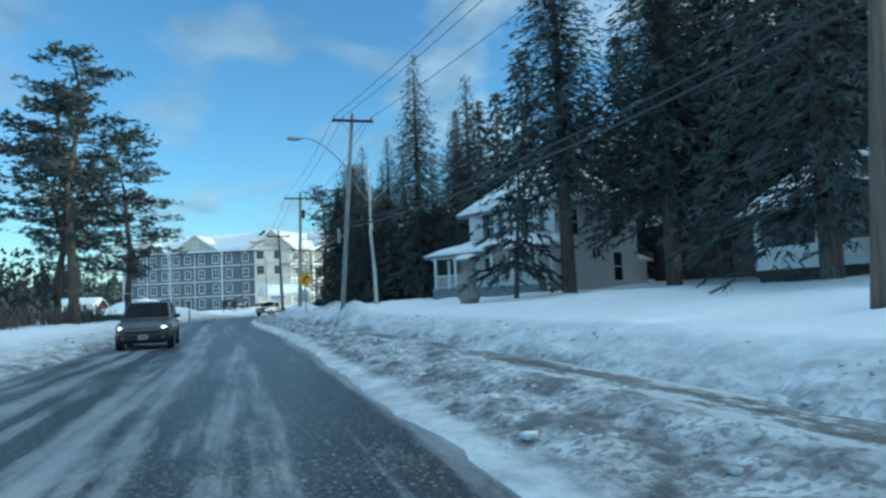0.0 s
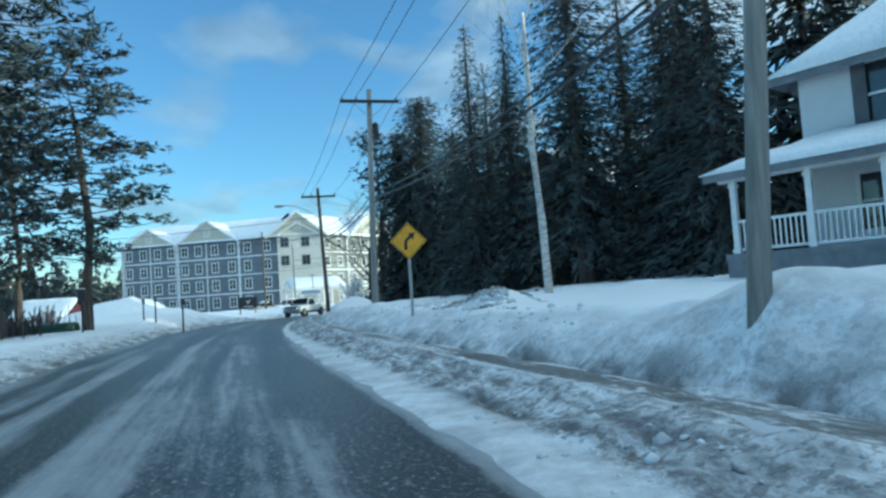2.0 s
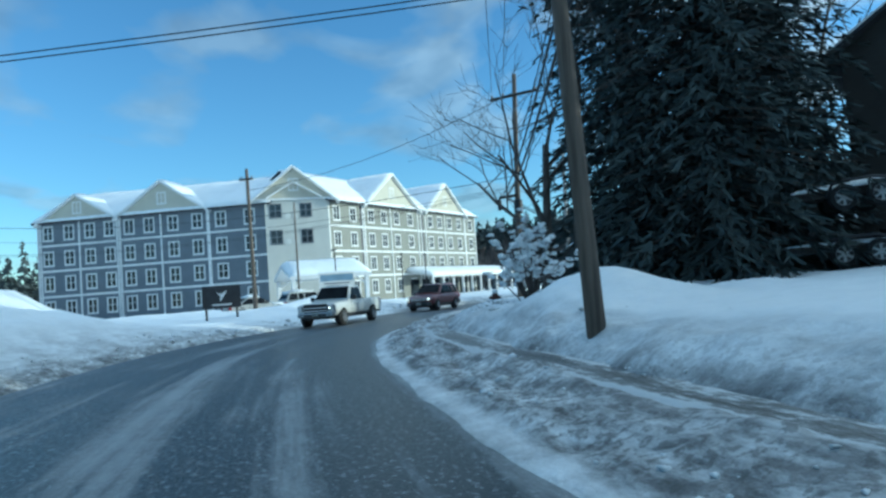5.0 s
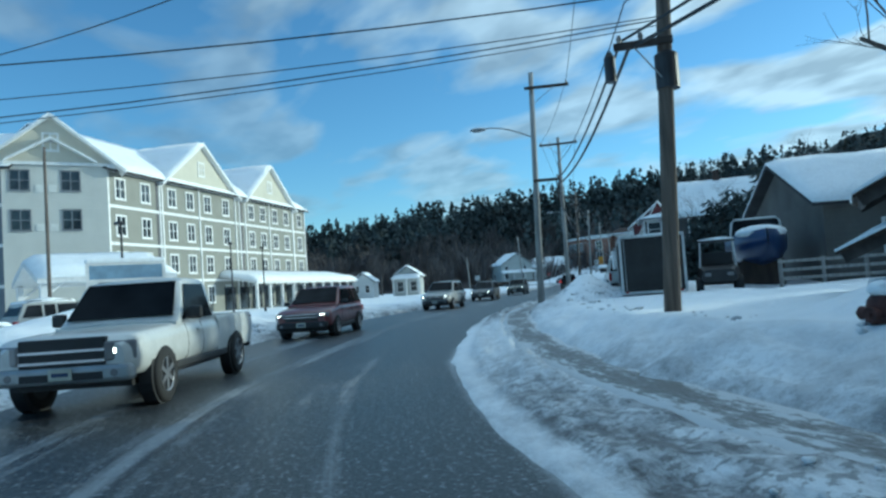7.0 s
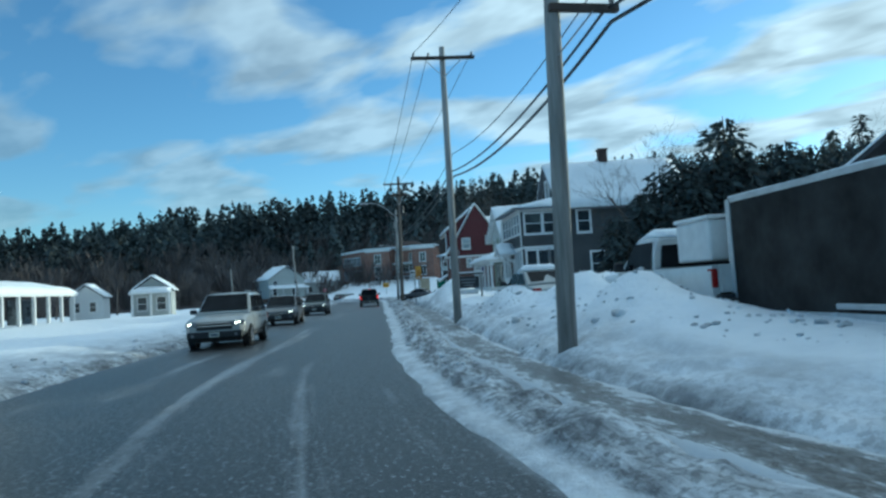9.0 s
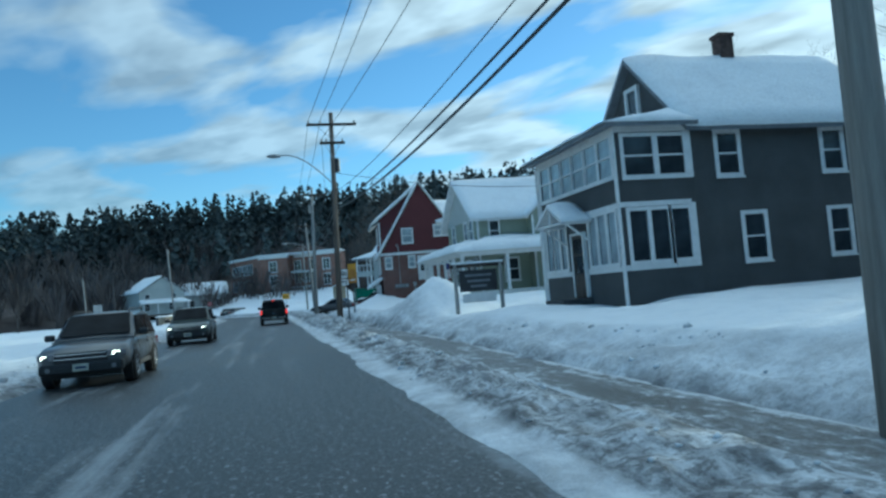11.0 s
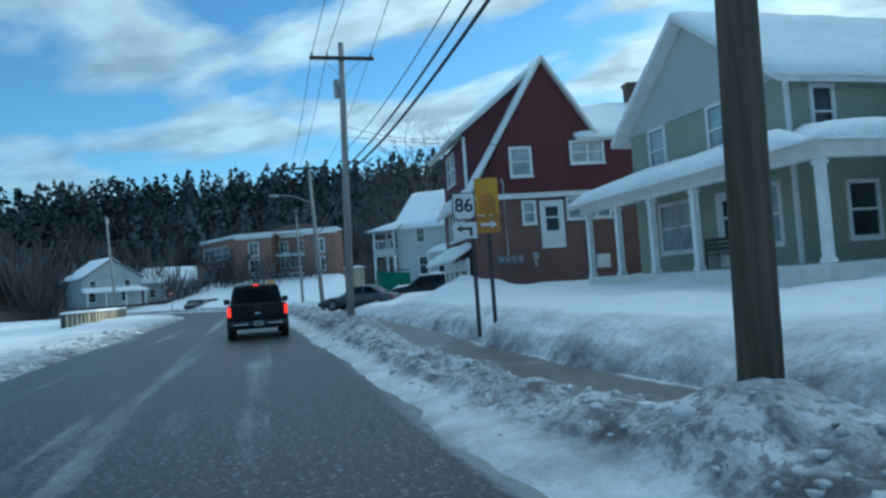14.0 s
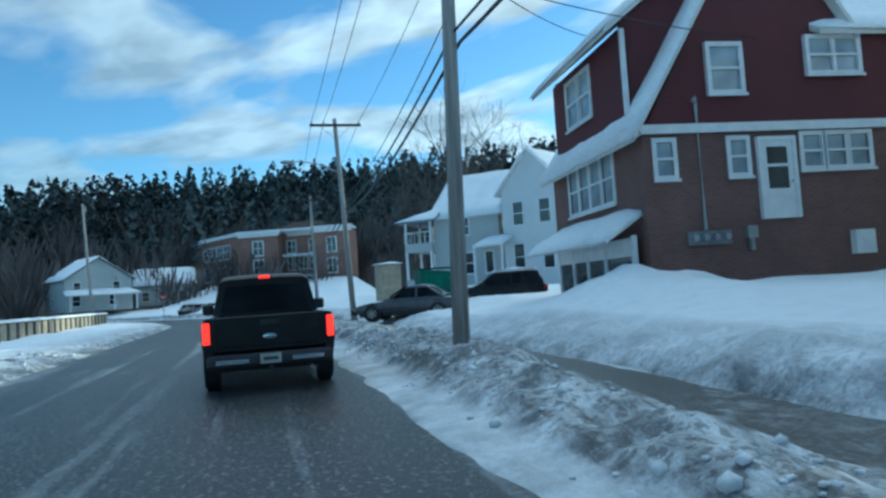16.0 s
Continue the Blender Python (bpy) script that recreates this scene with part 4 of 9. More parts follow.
def wing(m, length, depth, eave, ridge, bays, mat, gables):
    """A wing of the hotel: front along x, y inwards. bays: x of window columns; gables: (x0, x1, apex height)."""
    openings = [(x - 0.55, z, 1.1, 1.55, 2, 2) for z in (1.5, 4.55, 7.65, 10.8) for x in bays]
    walls_with_windows(hotel, m, length, HOTEL_BASE, eave, openings, mat, trim=0.16)
    # the other sides
    bm = bmesh.new()
    box(bm, 0, 0.2, 0.22, depth, HOTEL_BASE, eave)
    box(bm, length - 0.2, length, 0.22, depth, HOTEL_BASE, eave)
    box(bm, 0.2, length - 0.2, depth - 0.2, depth, HOTEL_BASE, eave)
    box(bm, 0.2, length - 0.2, 0.3, depth - 0.2, eave - 0.2, eave - 0.05)
    part("wall", bm, mat, hotel).matrix_basis = m
    for z in (3.6, 6.75, 9.9, eave - 0.15):
        bm = bmesh.new()
        box(bm, -0.02, length + 0.02, -0.07, -0.003, z, z + 0.26)
        part("band", bm, WHITE, hotel).matrix_basis = m
    edges = sorted({0.06, length - 0.06, *(v for g in gables for v in g[:2])} | {(a + b) / 2 for a, b in zip(bays[1::2], bays[2::2])})
    for x in edges:
        bm = bmesh.new()
        box(bm, x - 0.1, x + 0.1, -0.1, -0.004, HOTEL_BASE, eave - 0.16)
        part("pilaster", bm, WHITE, hotel).matrix_basis = m
    bm = bmesh.new()
    mid = depth / 2
    prism(bm, [(0, eave), (depth, eave), (mid, ridge - 0.1)], 0.0, 0.25, Matrix.Rotation(radians(90), 4, "Z") @ Matrix.Scale(-1, 4, (0, 1, 0)))
    prism(bm, [(0, eave), (depth, eave), (mid, ridge - 0.1)], length - 0.25, length, Matrix.Rotation(radians(90), 4, "Z") @ Matrix.Scale(-1, 4, (0, 1, 0)))
    part("end_gable", bm, mat, hotel).matrix_basis = m
    bm = bmesh.new()
    slab(bm, [(-0.5, -0.5, eave), (length + 0.5, -0.5, eave), (length + 0.5, mid, ridge), (-0.5, mid, ridge)], 0.25)
    slab(bm, [(-0.5, mid, ridge), (length + 0.5, mid, ridge), (length + 0.5, depth + 0.5, eave), (-0.5, depth + 0.5, eave)], 0.25)
    part("roof", bm, ROOF_DARK, hotel).matrix_basis = m
    bm = bmesh.new()
    snow_slab(bm, [(-0.5, -0.5, eave), (length + 0.5, -0.5, eave), (length + 0.5, mid, ridge), (-0.5, mid, ridge)], 0.3)
    snow_slab(bm, [(length + 0.5, depth + 0.5, eave), (-0.5, depth + 0.5, eave), (-0.5, mid, ridge), (length + 0.5, mid, ridge)], 0.3)
    part("roof_snow", bm, ROOF_SNOW, hotel, smooth=True).matrix_basis = m
    for x0, x1, top in gables:
        gable(m, x0, x1, eave, top, mid * (top - eave) / (ridge - eave) + 1.0)


def gable(m, x0, x1, eave, top, back, front=-0.15, mat=None, lean=0.5):
    """A gable over x0..x1 with its own little roof that runs back to the main one."""
    xm = (x0 + x1) / 2
    bm = bmesh.new()
    prism(bm, [(x0, eave), (x1, eave), (xm, top)], front, front + 0.3)
    part("gable", bm, mat or GABLE_CREAM, hotel, "cream gable").matrix_basis = m
    over, drop = 0.55, 0.55 * (top - eave) / ((x1 - x0) / 2)
    for sign, xe in ((-1, x0 - over), (1, x1 + over)):
        bm = bmesh.new()
        pts = [(xe, front - lean, eave - drop), (xm, front - lean, top + 0.12), (xm, back, top + 0.12), (xe, back, eave - drop)]
        slab(bm, pts, 0.22)
        part("gable_roof", bm, WHITE, hotel).matrix_basis = m
        bm = bmesh.new()
        c = [pts[0], pts[3], pts[2], pts[1]] if sign < 0 else [pts[3], pts[0], pts[1], pts[2]]
        snow_slab(bm, [(p[0], p[1], p[2] + 0.01) for p in c], 0.25, 4)
        part("gable_snow", bm, ROOF_SNOW, hotel, smooth=True).matrix_basis = m
    bm = bmesh.new()
    box(bm, x0 + 0.1, x1 - 0.1, front - 0.14, front - 0.003, eave - 0.12, eave + 0.12)
    part("band", bm, WHITE, hotel).matrix_basis = m
    w = min(0.9, (x1 - x0) * 0.12)
    window(hotel, m @ pose(xm - w / 2, front, eave + (top - eave) * 0.3), w, 1.2, WHITE, 2, 2, 0.16)


left_m = pose(-26.9, 163.6, 0, 0, 0, -23.0)
wing(left_m, 29.9, 14, 13.0, 17.0, [1.4, 4.2, 7.0, 9.6, 12.2, 14.8, 17.9, 21.0, 24.0, 27.6], HOTEL_SHADED_BLUE, [(0.4, 10.6, 16.0), (11.0, 22.3, 16.7)])
right_m = pose(7.75, 152.0, 0, 0, 0, 45.4)
wing(right_m, 39.5, 14, 13.1, 17.6, [1.6, 5.0, 9.0, 12.0, 15.2, 18.8, 24.5, 27.4, 30.6, 33.8, 37.8], HOTEL_SUNLIT_OLIVE, [(7.4, 20.8, 17.6), (23.0, 35.6, 17.6)])
# flat dark strips stand in for the shade of the long wing's recesses
for x in (7.0, 22.0):
    bm = bmesh.new()
    box(bm, x - 0.45, x + 0.45, -0.03, -0.002, HOTEL_BASE, 12.9)
    part("recess_shade", bm, SHUTTER_RECESS, hotel, "dark strip painted for a wall recess's shade").matrix_basis = right_m
# the cream block at the corner
block_m = pose(0.3, 151.7, 0)
openings = [(x, z, 1.25, 1.5, 2, 2) for z in (8.05, 11.2) for x in (0.6, 4.15)]
walls_with_windows(hotel, block_m, 7.45, HOTEL_BASE, 13.3, openings, HOTEL_CREAM, trim=0.1, frame_mat=TRIM_GREY)
for x in (2.3, 3.2):
    for z in (7.9, 11.0):
        bm = bmesh.new()
        box(bm, x, x + 0.6, -0.05, -0.003, z, z + 0.6)
        part("vent", bm, CREAM, hotel).matrix_basis = block_m
bm = bmesh.new()
box(bm, 0, 0.2, 0.22, 12, HOTEL_BASE, 13.3)
box(bm, 7.25, 7.45, 0.22, 4, HOTEL_BASE, 13.3)
part("wall", bm, HOTEL_CREAM, hotel).matrix_basis = block_m
gable(block_m, -1.4, 8.3, 13.3, 17.1, 13, -0.1)
# a small roof within the great gable
bm = bmesh.new()
slab(bm, [(0.2, -0.75, 13.5), (3.45, -0.75, 15.4), (3.45, -0.2, 15.4), (0.2, -0.2, 13.5)], 0.18)
slab(bm, [(3.45, -0.75, 15.4), (6.7, -0.75, 13.5), (6.7, -0.2, 13.5), (3.45, -0.2, 15.4)], 0.18)
part("inner_gable", bm, WHITE, hotel).matrix_basis = block_m
# low veranda along the long wing, on white posts, with deep snow
bm = bmesh.new()
slab(bm, [(17, -4.2, 3.3), (48.3, -4.2, 3.3), (47.8, 0, 4.3), (17, 0, 4.3)], 0.25)
part("veranda_roof", bm, WHITE, hotel).matrix_basis = right_m
bm = bmesh.new()
snow_slab(bm, [(17, -4.2, 3.3), (48.3, -4.2, 3.3), (47.8, 0, 4.3), (17, 0, 4.3)], 0.5)
part("veranda_snow", bm, ROOF_SNOW, hotel, smooth=True).matrix_basis = right_m
for k in range(11):
    bm = bmesh.new()
    box(bm, -0.14, 0.14, -0.14, 0.14, 0.2, 3.15, bevel=0.02)
    part("post", bm, WHITE, hotel).matrix_basis = right_m @ pose(17.5 + k * 3.0, -3.9, 0)
for k in range(10):
    bm = bmesh.new()
    box(bm, 17.8, 20.0, -0.12, -0.004, 0.5, 2.9)
    part("shop_window", bm, PANE, hotel).matrix_basis = right_m @ pose(k * 3.0, 0, 0)
# drive-through canopy before the cream block
canopy_m = pose(2.0, 138.0, 0, 0, 0, 8)
canopy = thing("entrance_canopy", canopy_m, "white timber entrance canopy under a thick cap of snow", "canopy")
bm = bmesh.new()
slab(bm, [(0, 0, 3.6), (8.5, 0, 3.6), (8.5, 4.5, 4.9), (0, 4.5, 4.9)], 0.3)
slab(bm, [(0, 4.5, 4.9), (8.5, 4.5, 4.9), (8.5, 9, 3.6), (0, 9, 3.6)], 0.3)
part("roof", bm, WHITE, canopy)
bm = bmesh.new()
snow_slab(bm, [(0, 0, 3.62), (8.5, 0, 3.62), (8.5, 4.5, 4.92), (0, 4.5, 4.92)], 0.55)
snow_slab(bm, [(8.5, 9, 3.62), (0, 9, 3.62), (0, 4.5, 4.92), (8.5, 4.5, 4.92)], 0.55)
part("roof_snow", bm, ROOF_SNOW, canopy, smooth=True)
for x in (0.4, 8.1):
    for y in (0.5, 8.5):
        bm = bmesh.new()
        box(bm, x - 0.2, x + 0.2, y - 0.2, y + 0.2, 0.0, 3.4, bevel=0.02)
        part("post", bm, WHITE, canopy)
        bm = bmesh.new()
        bar(bm, (x, y, 2.4), (x + (1.2 if x < 4 else -1.2), y, 3.4), 0.09)
        part("brace", bm, WHITE, canopy)

# ---- houses along the road ----


def flush(parent, m, w, h, cols=1, rows=2, frame_mat=None, trim=0.11, glass=None):
    """A window set on a wall that has no opening of its own."""
    return window(parent, m @ pose(0, -0.075, 0), w, h, frame_mat, cols, rows, trim, glass)


def roof_plane(parent, corners, mat=None, thick=0.14, snow=0.22, name="roof"):
    """Corners: eave left, eave right, ridge right, ridge left."""
    bm = bmesh.new()
    slab(bm, corners, thick)
    part(name, bm, mat or ROOF_DARK, parent)
    if snow:
        bm = bmesh.new()
        snow_slab(bm, [(x, y, z + 0.005) for x, y, z in corners], snow, seed=corners[0][0] * 1.7)
        part(name + "_snow", bm, ROOF_SNOW, parent, smooth=True)


def post(parent, x, y, z0, z1, size=0.07, mat=None, name="post"):
    bm = bmesh.new()
    box(bm, x - size, x + size, y - size, y + size, z0, z1, bevel=0.01)
    box(bm, x - size * 1.35, x + size * 1.35, y - size * 1.35, y + size * 1.35, z1 - 0.14, z1 - 0.06)
    box(bm, x - size * 1.35, x + size * 1.35, y - size * 1.35, y + size * 1.35, z0 + 0.02, z0 + 0.12)
    return part(name, bm, mat or WHITE, parent)


def door(parent, m, w, h, mat=None, glazed=True):
    bm = bmesh.new()
    for x0, x1, z0, z1 in ((-0.1, 0, 0, h + 0.1), (w, w + 0.1, 0, h + 0.1), (0, w, h, h + 0.1)):
        box(bm, x0, x1, -0.08, 0.06, z0, z1)
    ob = part("door_frame", bm, WHITE, parent)
    ob.matrix_basis = m
    bm = bmesh.new()
    for x0, x1, z0, z1 in ((0, 0.14, 0, h), (w - 0.14, w, 0, h), (0.14, w - 0.14, 0, h * 0.38), (0.14, w - 0.14, h - 0.16, h), (0.14, w - 0.14, h * 0.66, h * 0.7)):
        box(bm, x0, x1, -0.04, 0.01, z0, z1)
    leaf = part("door", bm, mat or WHITE, ob)
    bm = bmesh.new()
    box(bm, 0.14, w - 0.14, -0.02, 0.0, h * 0.38, h - 0.16)
    part("pane", bm, PANE, leaf)
    bm = bmesh.new()
    bmesh.ops.create_uvsphere(bm, u_segments=10, v_segments=6, radius=0.035, matrix=Matrix.Translation((w - 0.08, -0.08, h * 0.47)))
    part("handle", bm, STEEL, leaf)
    return ob


def chimney(parent, x, y, z0, z1, size=0.35):
    bm = bmesh.new()
    box(bm, x - size, x + size, y - size, y + size, z0, z1)
    box(bm, x - size - 0.06, x + size + 0.06, y - size - 0.06, y + size + 0.06, z1, z1 + 0.15)
    part("chimney", bm, CHIMNEY, parent)


def ROADSIDE(x, y):
    """The frame of a wall that faces the road, from its far end (x right towards the near end)."""
    return pose(x, y, 0, 0, 0, -90)


# white house with a long railed porch
white_house = thing("house", pose(11.0, 43.1, 0, 0, 0, 25.0), "white two-storey house with a long railed porch", "house")
H = white_house
walls_with_windows(H, ROADSIDE(2.2, -1.1), 7.1, 1.0, 6.6, [(1.45, 4.85, 0.85, 1.6, 1, 2), (4.7, 4.85, 0.85, 1.6, 1, 2), (1.3, 2.3, 0.9, 1.4, 1, 2), (5.2, 2.3, 0.9, 1.4, 1, 2)], WHITE_SIDING)
for y in (-1.1 - 1.35 + 0.0, -1.1 - 2.75, -1.1 - 4.6, -1.1 - 6.0):
    bm = bmesh.new()
    box(bm, 2.1, 2.17, y - 0.34, y, 4.8, 6.5)
    part("shutter", bm, SHUTTER_RECESS, H, "dark wooden shutter")
walls_with_windows(H, pose(2.42, -8.2, 0), 7.6, 1.0, 6.6, [(4.9, 4.7, 0.85, 1.5, 1, 2), (5.0, 2.0, 0.9, 1.7, 1, 2), (3.0, 3.4, 0.8, 0.5, 2, 1), (1.0, 4.7, 0.85, 1.5, 1, 2)], WHITE_SIDING)
bm = bmesh.new()
box(bm, 2.42, 10.0, -1.3, -1.1, 1.0, 6.6)
box(bm, 9.8, 10.0, -7.98, -1.3, 1.0, 6.6)
box(bm, 2.5, 9.7, -7.9, -1.4, 6.3, 6.45)
part("wall", bm, WHITE_SIDING, H)
e = 0.55
for c in ([(2.2 - e, -1.1 + e, 6.6), (2.2 - e, -8.2 - e, 6.6), (5.6, -5.4, 9.6), (5.6, -3.9, 9.6)], [(2.2 - e, -8.2 - e, 6.6), (10 + e, -8.2 - e, 6.6), (6.8, -5.4, 9.6), (5.6, -5.4, 9.6)],
          [(10 + e, -1.1 + e, 6.6), (2.2 - e, -1.1 + e, 6.6), (5.6, -3.9, 9.6), (6.8, -3.9, 9.6)], [(10 + e, -8.2 - e, 6.6), (10 + e, -1.1 + e, 6.6), (6.8, -3.9, 9.6), (6.8, -5.4, 9.6)]):
    roof_plane(H, c, TRIM_GREY, 0.25, 0.25)
# porch
bm = bmesh.new()
box(bm, -0.1, 2.2, -8.9, 0.1, 1.75, 1.9)
part("deck", bm, TRIM_GREY, H)
bm = bmesh.new()
box(bm, -0.05, 0.0, -8.9, 0.1, 0.9, 1.75)
box(bm, 0.0, 2.2, -8.9, -8.85, 0.9, 1.75)
part("skirt", bm, TRIM_GREY, H, "grey-blue porch skirt")
for y in (-0.2, -2.1, -3.75, -5.3, -6.9, -8.7):
    post(H, 0.0, y, 1.9, 3.75, 0.075)
post(H, 1.2, -0.1, 1.9, 3.75)
post(H, 1.2, -8.75, 1.9, 3.75)
bm = bmesh.new()
for z in (2.0, 2.72):
    box(bm, -0.03, 0.03, -8.6, -0.25, z - 0.035, z + 0.035)
    box(bm, 0.1, 2.2, -8.78, -8.72, z - 0.035, z + 0.035)
rail = part("rail", bm, WHITE, H)
bm = bmesh.new()
box(bm, -0.015, 0.015, -0.02, 0.02, 2.03, 2.69)
slat = part("baluster", bm, WHITE, H)
slat.matrix_basis = pose(0, -0.4, 0)
for k in range(1, 62):
    twin(slat, H, pose(0, -0.4 - k * 0.132, 0))
for k in range(1, 16):
    twin(slat, H, pose(0.1 + k * 0.13, -8.75, 0))
bm = bmesh.new()
box(bm, -0.12, 0.08, -8.9, 0.15, 3.75, 3.98)
part("beam", bm, WHITE, H)
roof_plane(H, [(-0.4, 0.4, 3.98), (-0.4, -9.2, 3.98), (2.2, -8.2, 4.75), (2.2, -1.1, 4.75)], TRIM_GREY, 0.2, 0.22, "porch_roof")
roof_plane(H, [(-0.4, -9.2, 3.98), (3.0, -9.2, 3.98), (3.0, -8.2, 4.4), (2.2, -8.2, 4.75)], TRIM_GREY, 0.2, 0.2, "porch_roof")
bm = bmesh.new()
box(bm, -0.12, -0.08, -5.9, -5.3, 2.15, 2.5)
part("plaque", bm, TRIM_GREY, H, "small grey notice on the porch rail")
bm = bmesh.new()
box(bm, 10.0, 11.8, -7.6, -3.0, 0.9, 3.4)
part("annex", bm, WHITE_SIDING, H, "low white annex")
roof_plane(H, [(9.9, -7.9, 3.3), (12.1, -7.9, 3.3), (12.1, -5.3, 4.2), (9.9, -5.3, 4.2)], WHITE, 0.15, 0.2)
roof_plane(H, [(12.1, -2.7, 3.3), (9.9, -2.7, 3.3), (9.9, -5.3, 4.2), (12.1, -5.3, 4.2)], WHITE, 0.15, 0.2)

# dark grey house with white bands of windows
grey_house = thing("house", at_road(149.2, 9.8, 0.0) @ Matrix.Translation((0, 0, 1.4)) @ Matrix.Diagonal((0.84, 0.79, 0.79, 1)) @ Matrix.Translation((0, 0, -1.4)), "dark grey shingled house with white-framed window bands", "house")
H = grey_house
panes = [(0.25 + k * 1.15, 5.12, 1.0, 1.4, 1, 2) for k in range(6)]
walls_with_windows(H, ROADSIDE(0, 7.3), 7.3, 0.2, 6.75, panes + [(0.4, 1.95, 0.6, 1.75, 1, 1), (1.15, 1.95, 0.6, 1.75, 1, 1), (1.9, 1.95, 0.55, 1.75, 1, 1), (4.7, 1.95, 0.62, 1.85, 1, 1), (5.5, 1.95, 0.62, 1.85, 1, 1), (6.3, 1.95, 0.62, 1.85, 1, 1)],
                   GREY_SHINGLE, trim=0.13, glass=CURTAIN_SKY)
walls_with_windows(H, pose(0.22, 0, 0), 2.7, 0.2, 6.75, [(0.1, 5.05, 1.1, 1.4, 1, 2), (1.4, 5.05, 1.05, 1.4, 1, 2), (0.1, 1.95, 0.65, 1.8, 1, 1), (0.9, 1.95, 0.65, 1.8, 1, 1), (1.7, 1.95, 0.65, 1.8, 1, 1)], GREY_SHINGLE, trim=0.13)
walls_with_windows(H, pose(2.92, 0.15, 0), 9.2, 0.2, 6.95, [(1.15, 5.0, 0.8, 1.5, 1, 2), (1.95, 1.75, 0.8, 1.65, 1, 2), (5.6, 5.0, 0.8, 1.5, 1, 2), (5.6, 1.75, 0.8, 1.65, 1, 2)], GREY_SHINGLE, trim=0.15)
bm = bmesh.new()
box(bm, 0.22, 12.1, 7.08, 7.3, 0.2, 6.75)
box(bm, 11.9, 12.12, 0.37, 7.08, 0.2, 6.95)
box(bm, 0.3, 11.8, 0.4, 7.0, 6.5, 6.6)
part("wall", bm, GREY_SHINGLE, H)
for x0, x1, y0, y1, z0, z1 in ((-0.05, -0.003, 0.0, 7.3, 6.62, 6.9), (-0.05, 2.9, -0.05, -0.003, 6.62, 6.9), (-0.05, -0.003, 4.5, 7.3, 1.62, 1.82), (-0.05, -0.003, 0.0, 2.9, 1.62, 1.82), (-0.05, 2.6, -0.05, -0.003, 1.62, 1.82),
                               (-0.06, -0.004, -0.06, 0.12, 0.3, 6.6), (-0.06, -0.004, 7.15, 7.32, 0.3, 6.6), (2.6, 2.85, -0.06, -0.004, 1.62, 3.95), (2.6, 2.9, -0.06, -0.004, 4.9, 6.6), (-0.06, 2.7, -0.06, -0.004, 3.9, 4.08),
                               (-0.06, -0.004, 0.1, 2.9, 3.9, 4.08), (-0.06, -0.004, 4.6, 7.2, 3.85, 4.0), (2.9, 12.3, 0.08, 0.147, 6.72, 6.95)):
    bm = bmesh.new()
    box(bm, x0, x1, y0, y1, z0, z1)
    part("trim", bm, WHITE, H)
bm = bmesh.new()
prism(bm, [(0.1, 6.95), (7.25, 6.95), (3.7, 10.4)], 0.0, 0.2, Matrix.Translation((2.95, 7.35, 0)) @ Matrix.Rotation(radians(-90), 4, "Z"))
part("gable", bm, GREY_SHINGLE, H)
flush(H, pose(2.95, 4.1, 7.6, 0, 0, -90), 0.75, 1.6, 1, 1, WHITE, 0.16)
roof_plane(H, [(2.6, -0.35, 6.75), (12.5, -0.35, 6.75), (12.5, 3.65, 10.55), (2.6, 3.65, 10.55)], TRIM_GREY, 0.2, 0.22)
roof_plane(H, [(12.5, 7.65, 6.75), (2.6, 7.65, 6.75), (2.6, 3.65, 10.55), (12.5, 3.65, 10.55)], TRIM_GREY, 0.2, 0.22)
roof_plane(H, [(-0.5, 7.75, 6.9), (-0.5, -0.5, 6.9), (2.9, 1.0, 7.6), (2.9, 6.2, 7.6)], TRIM_GREY, 0.16, 0.2, "porch_roof")
roof_plane(H, [(-0.5, -0.5, 6.9), (3.0, -0.5, 6.9), (3.0, 1.0, 7.6), (2.9, 1.0, 7.6)], TRIM_GREY, 0.16, 0.2, "porch_roof")
bm = bmesh.new()
box(bm, -0.12, 0, 7.34, 7.42, 0.6, 6.6)
part("downpipe", bm, WHITE, H)
chimney(H, 7.2, 3.6, 10.2, 11.5, 0.3)
door(H, ROADSIDE(-0.06, 4.1) @ pose(0, 0, 0.75), 1.05, 2.5, DARK_WOOD)
bm = bmesh.new()
box(bm, -1.2, 0, 2.8, 4.6, 0.3, 0.7)
part("doorstep", bm, STONE_BASE, H)
# little pitched roof over the door, on brackets
roof_plane(H, [(-1.2, 5.0, 3.75), (0, 5.0, 3.75), (0, 3.65, 4.5), (-1.2, 3.65, 4.5)], WHITE, 0.1, 0.16, "portico_roof")
roof_plane(H, [(0, 2.3, 3.75), (-1.2, 2.3, 3.75), (-1.2, 3.65, 4.5), (0, 3.65, 4.5)], WHITE, 0.1, 0.16, "portico_roof")
for y in (2.5, 4.8):
    bm = bmesh.new()
    bar(bm, (-0.02, y, 2.9), (-1.0, y, 3.7), 0.05)
    bar(bm, (-0.02, y, 3.68), (-1.1, y, 3.68), 0.05)
    part("bracket", bm, WHITE, H)
bm = bmesh.new()
bar(bm, (-1.12, 2.5, 3.7), (-1.12, 4.8, 3.7), 0.05)
bar(bm, (-1.12, 3.65, 3.7), (-1.12, 3.65, 4.35), 0.04)
part("portico_truss", bm, WHITE, H)

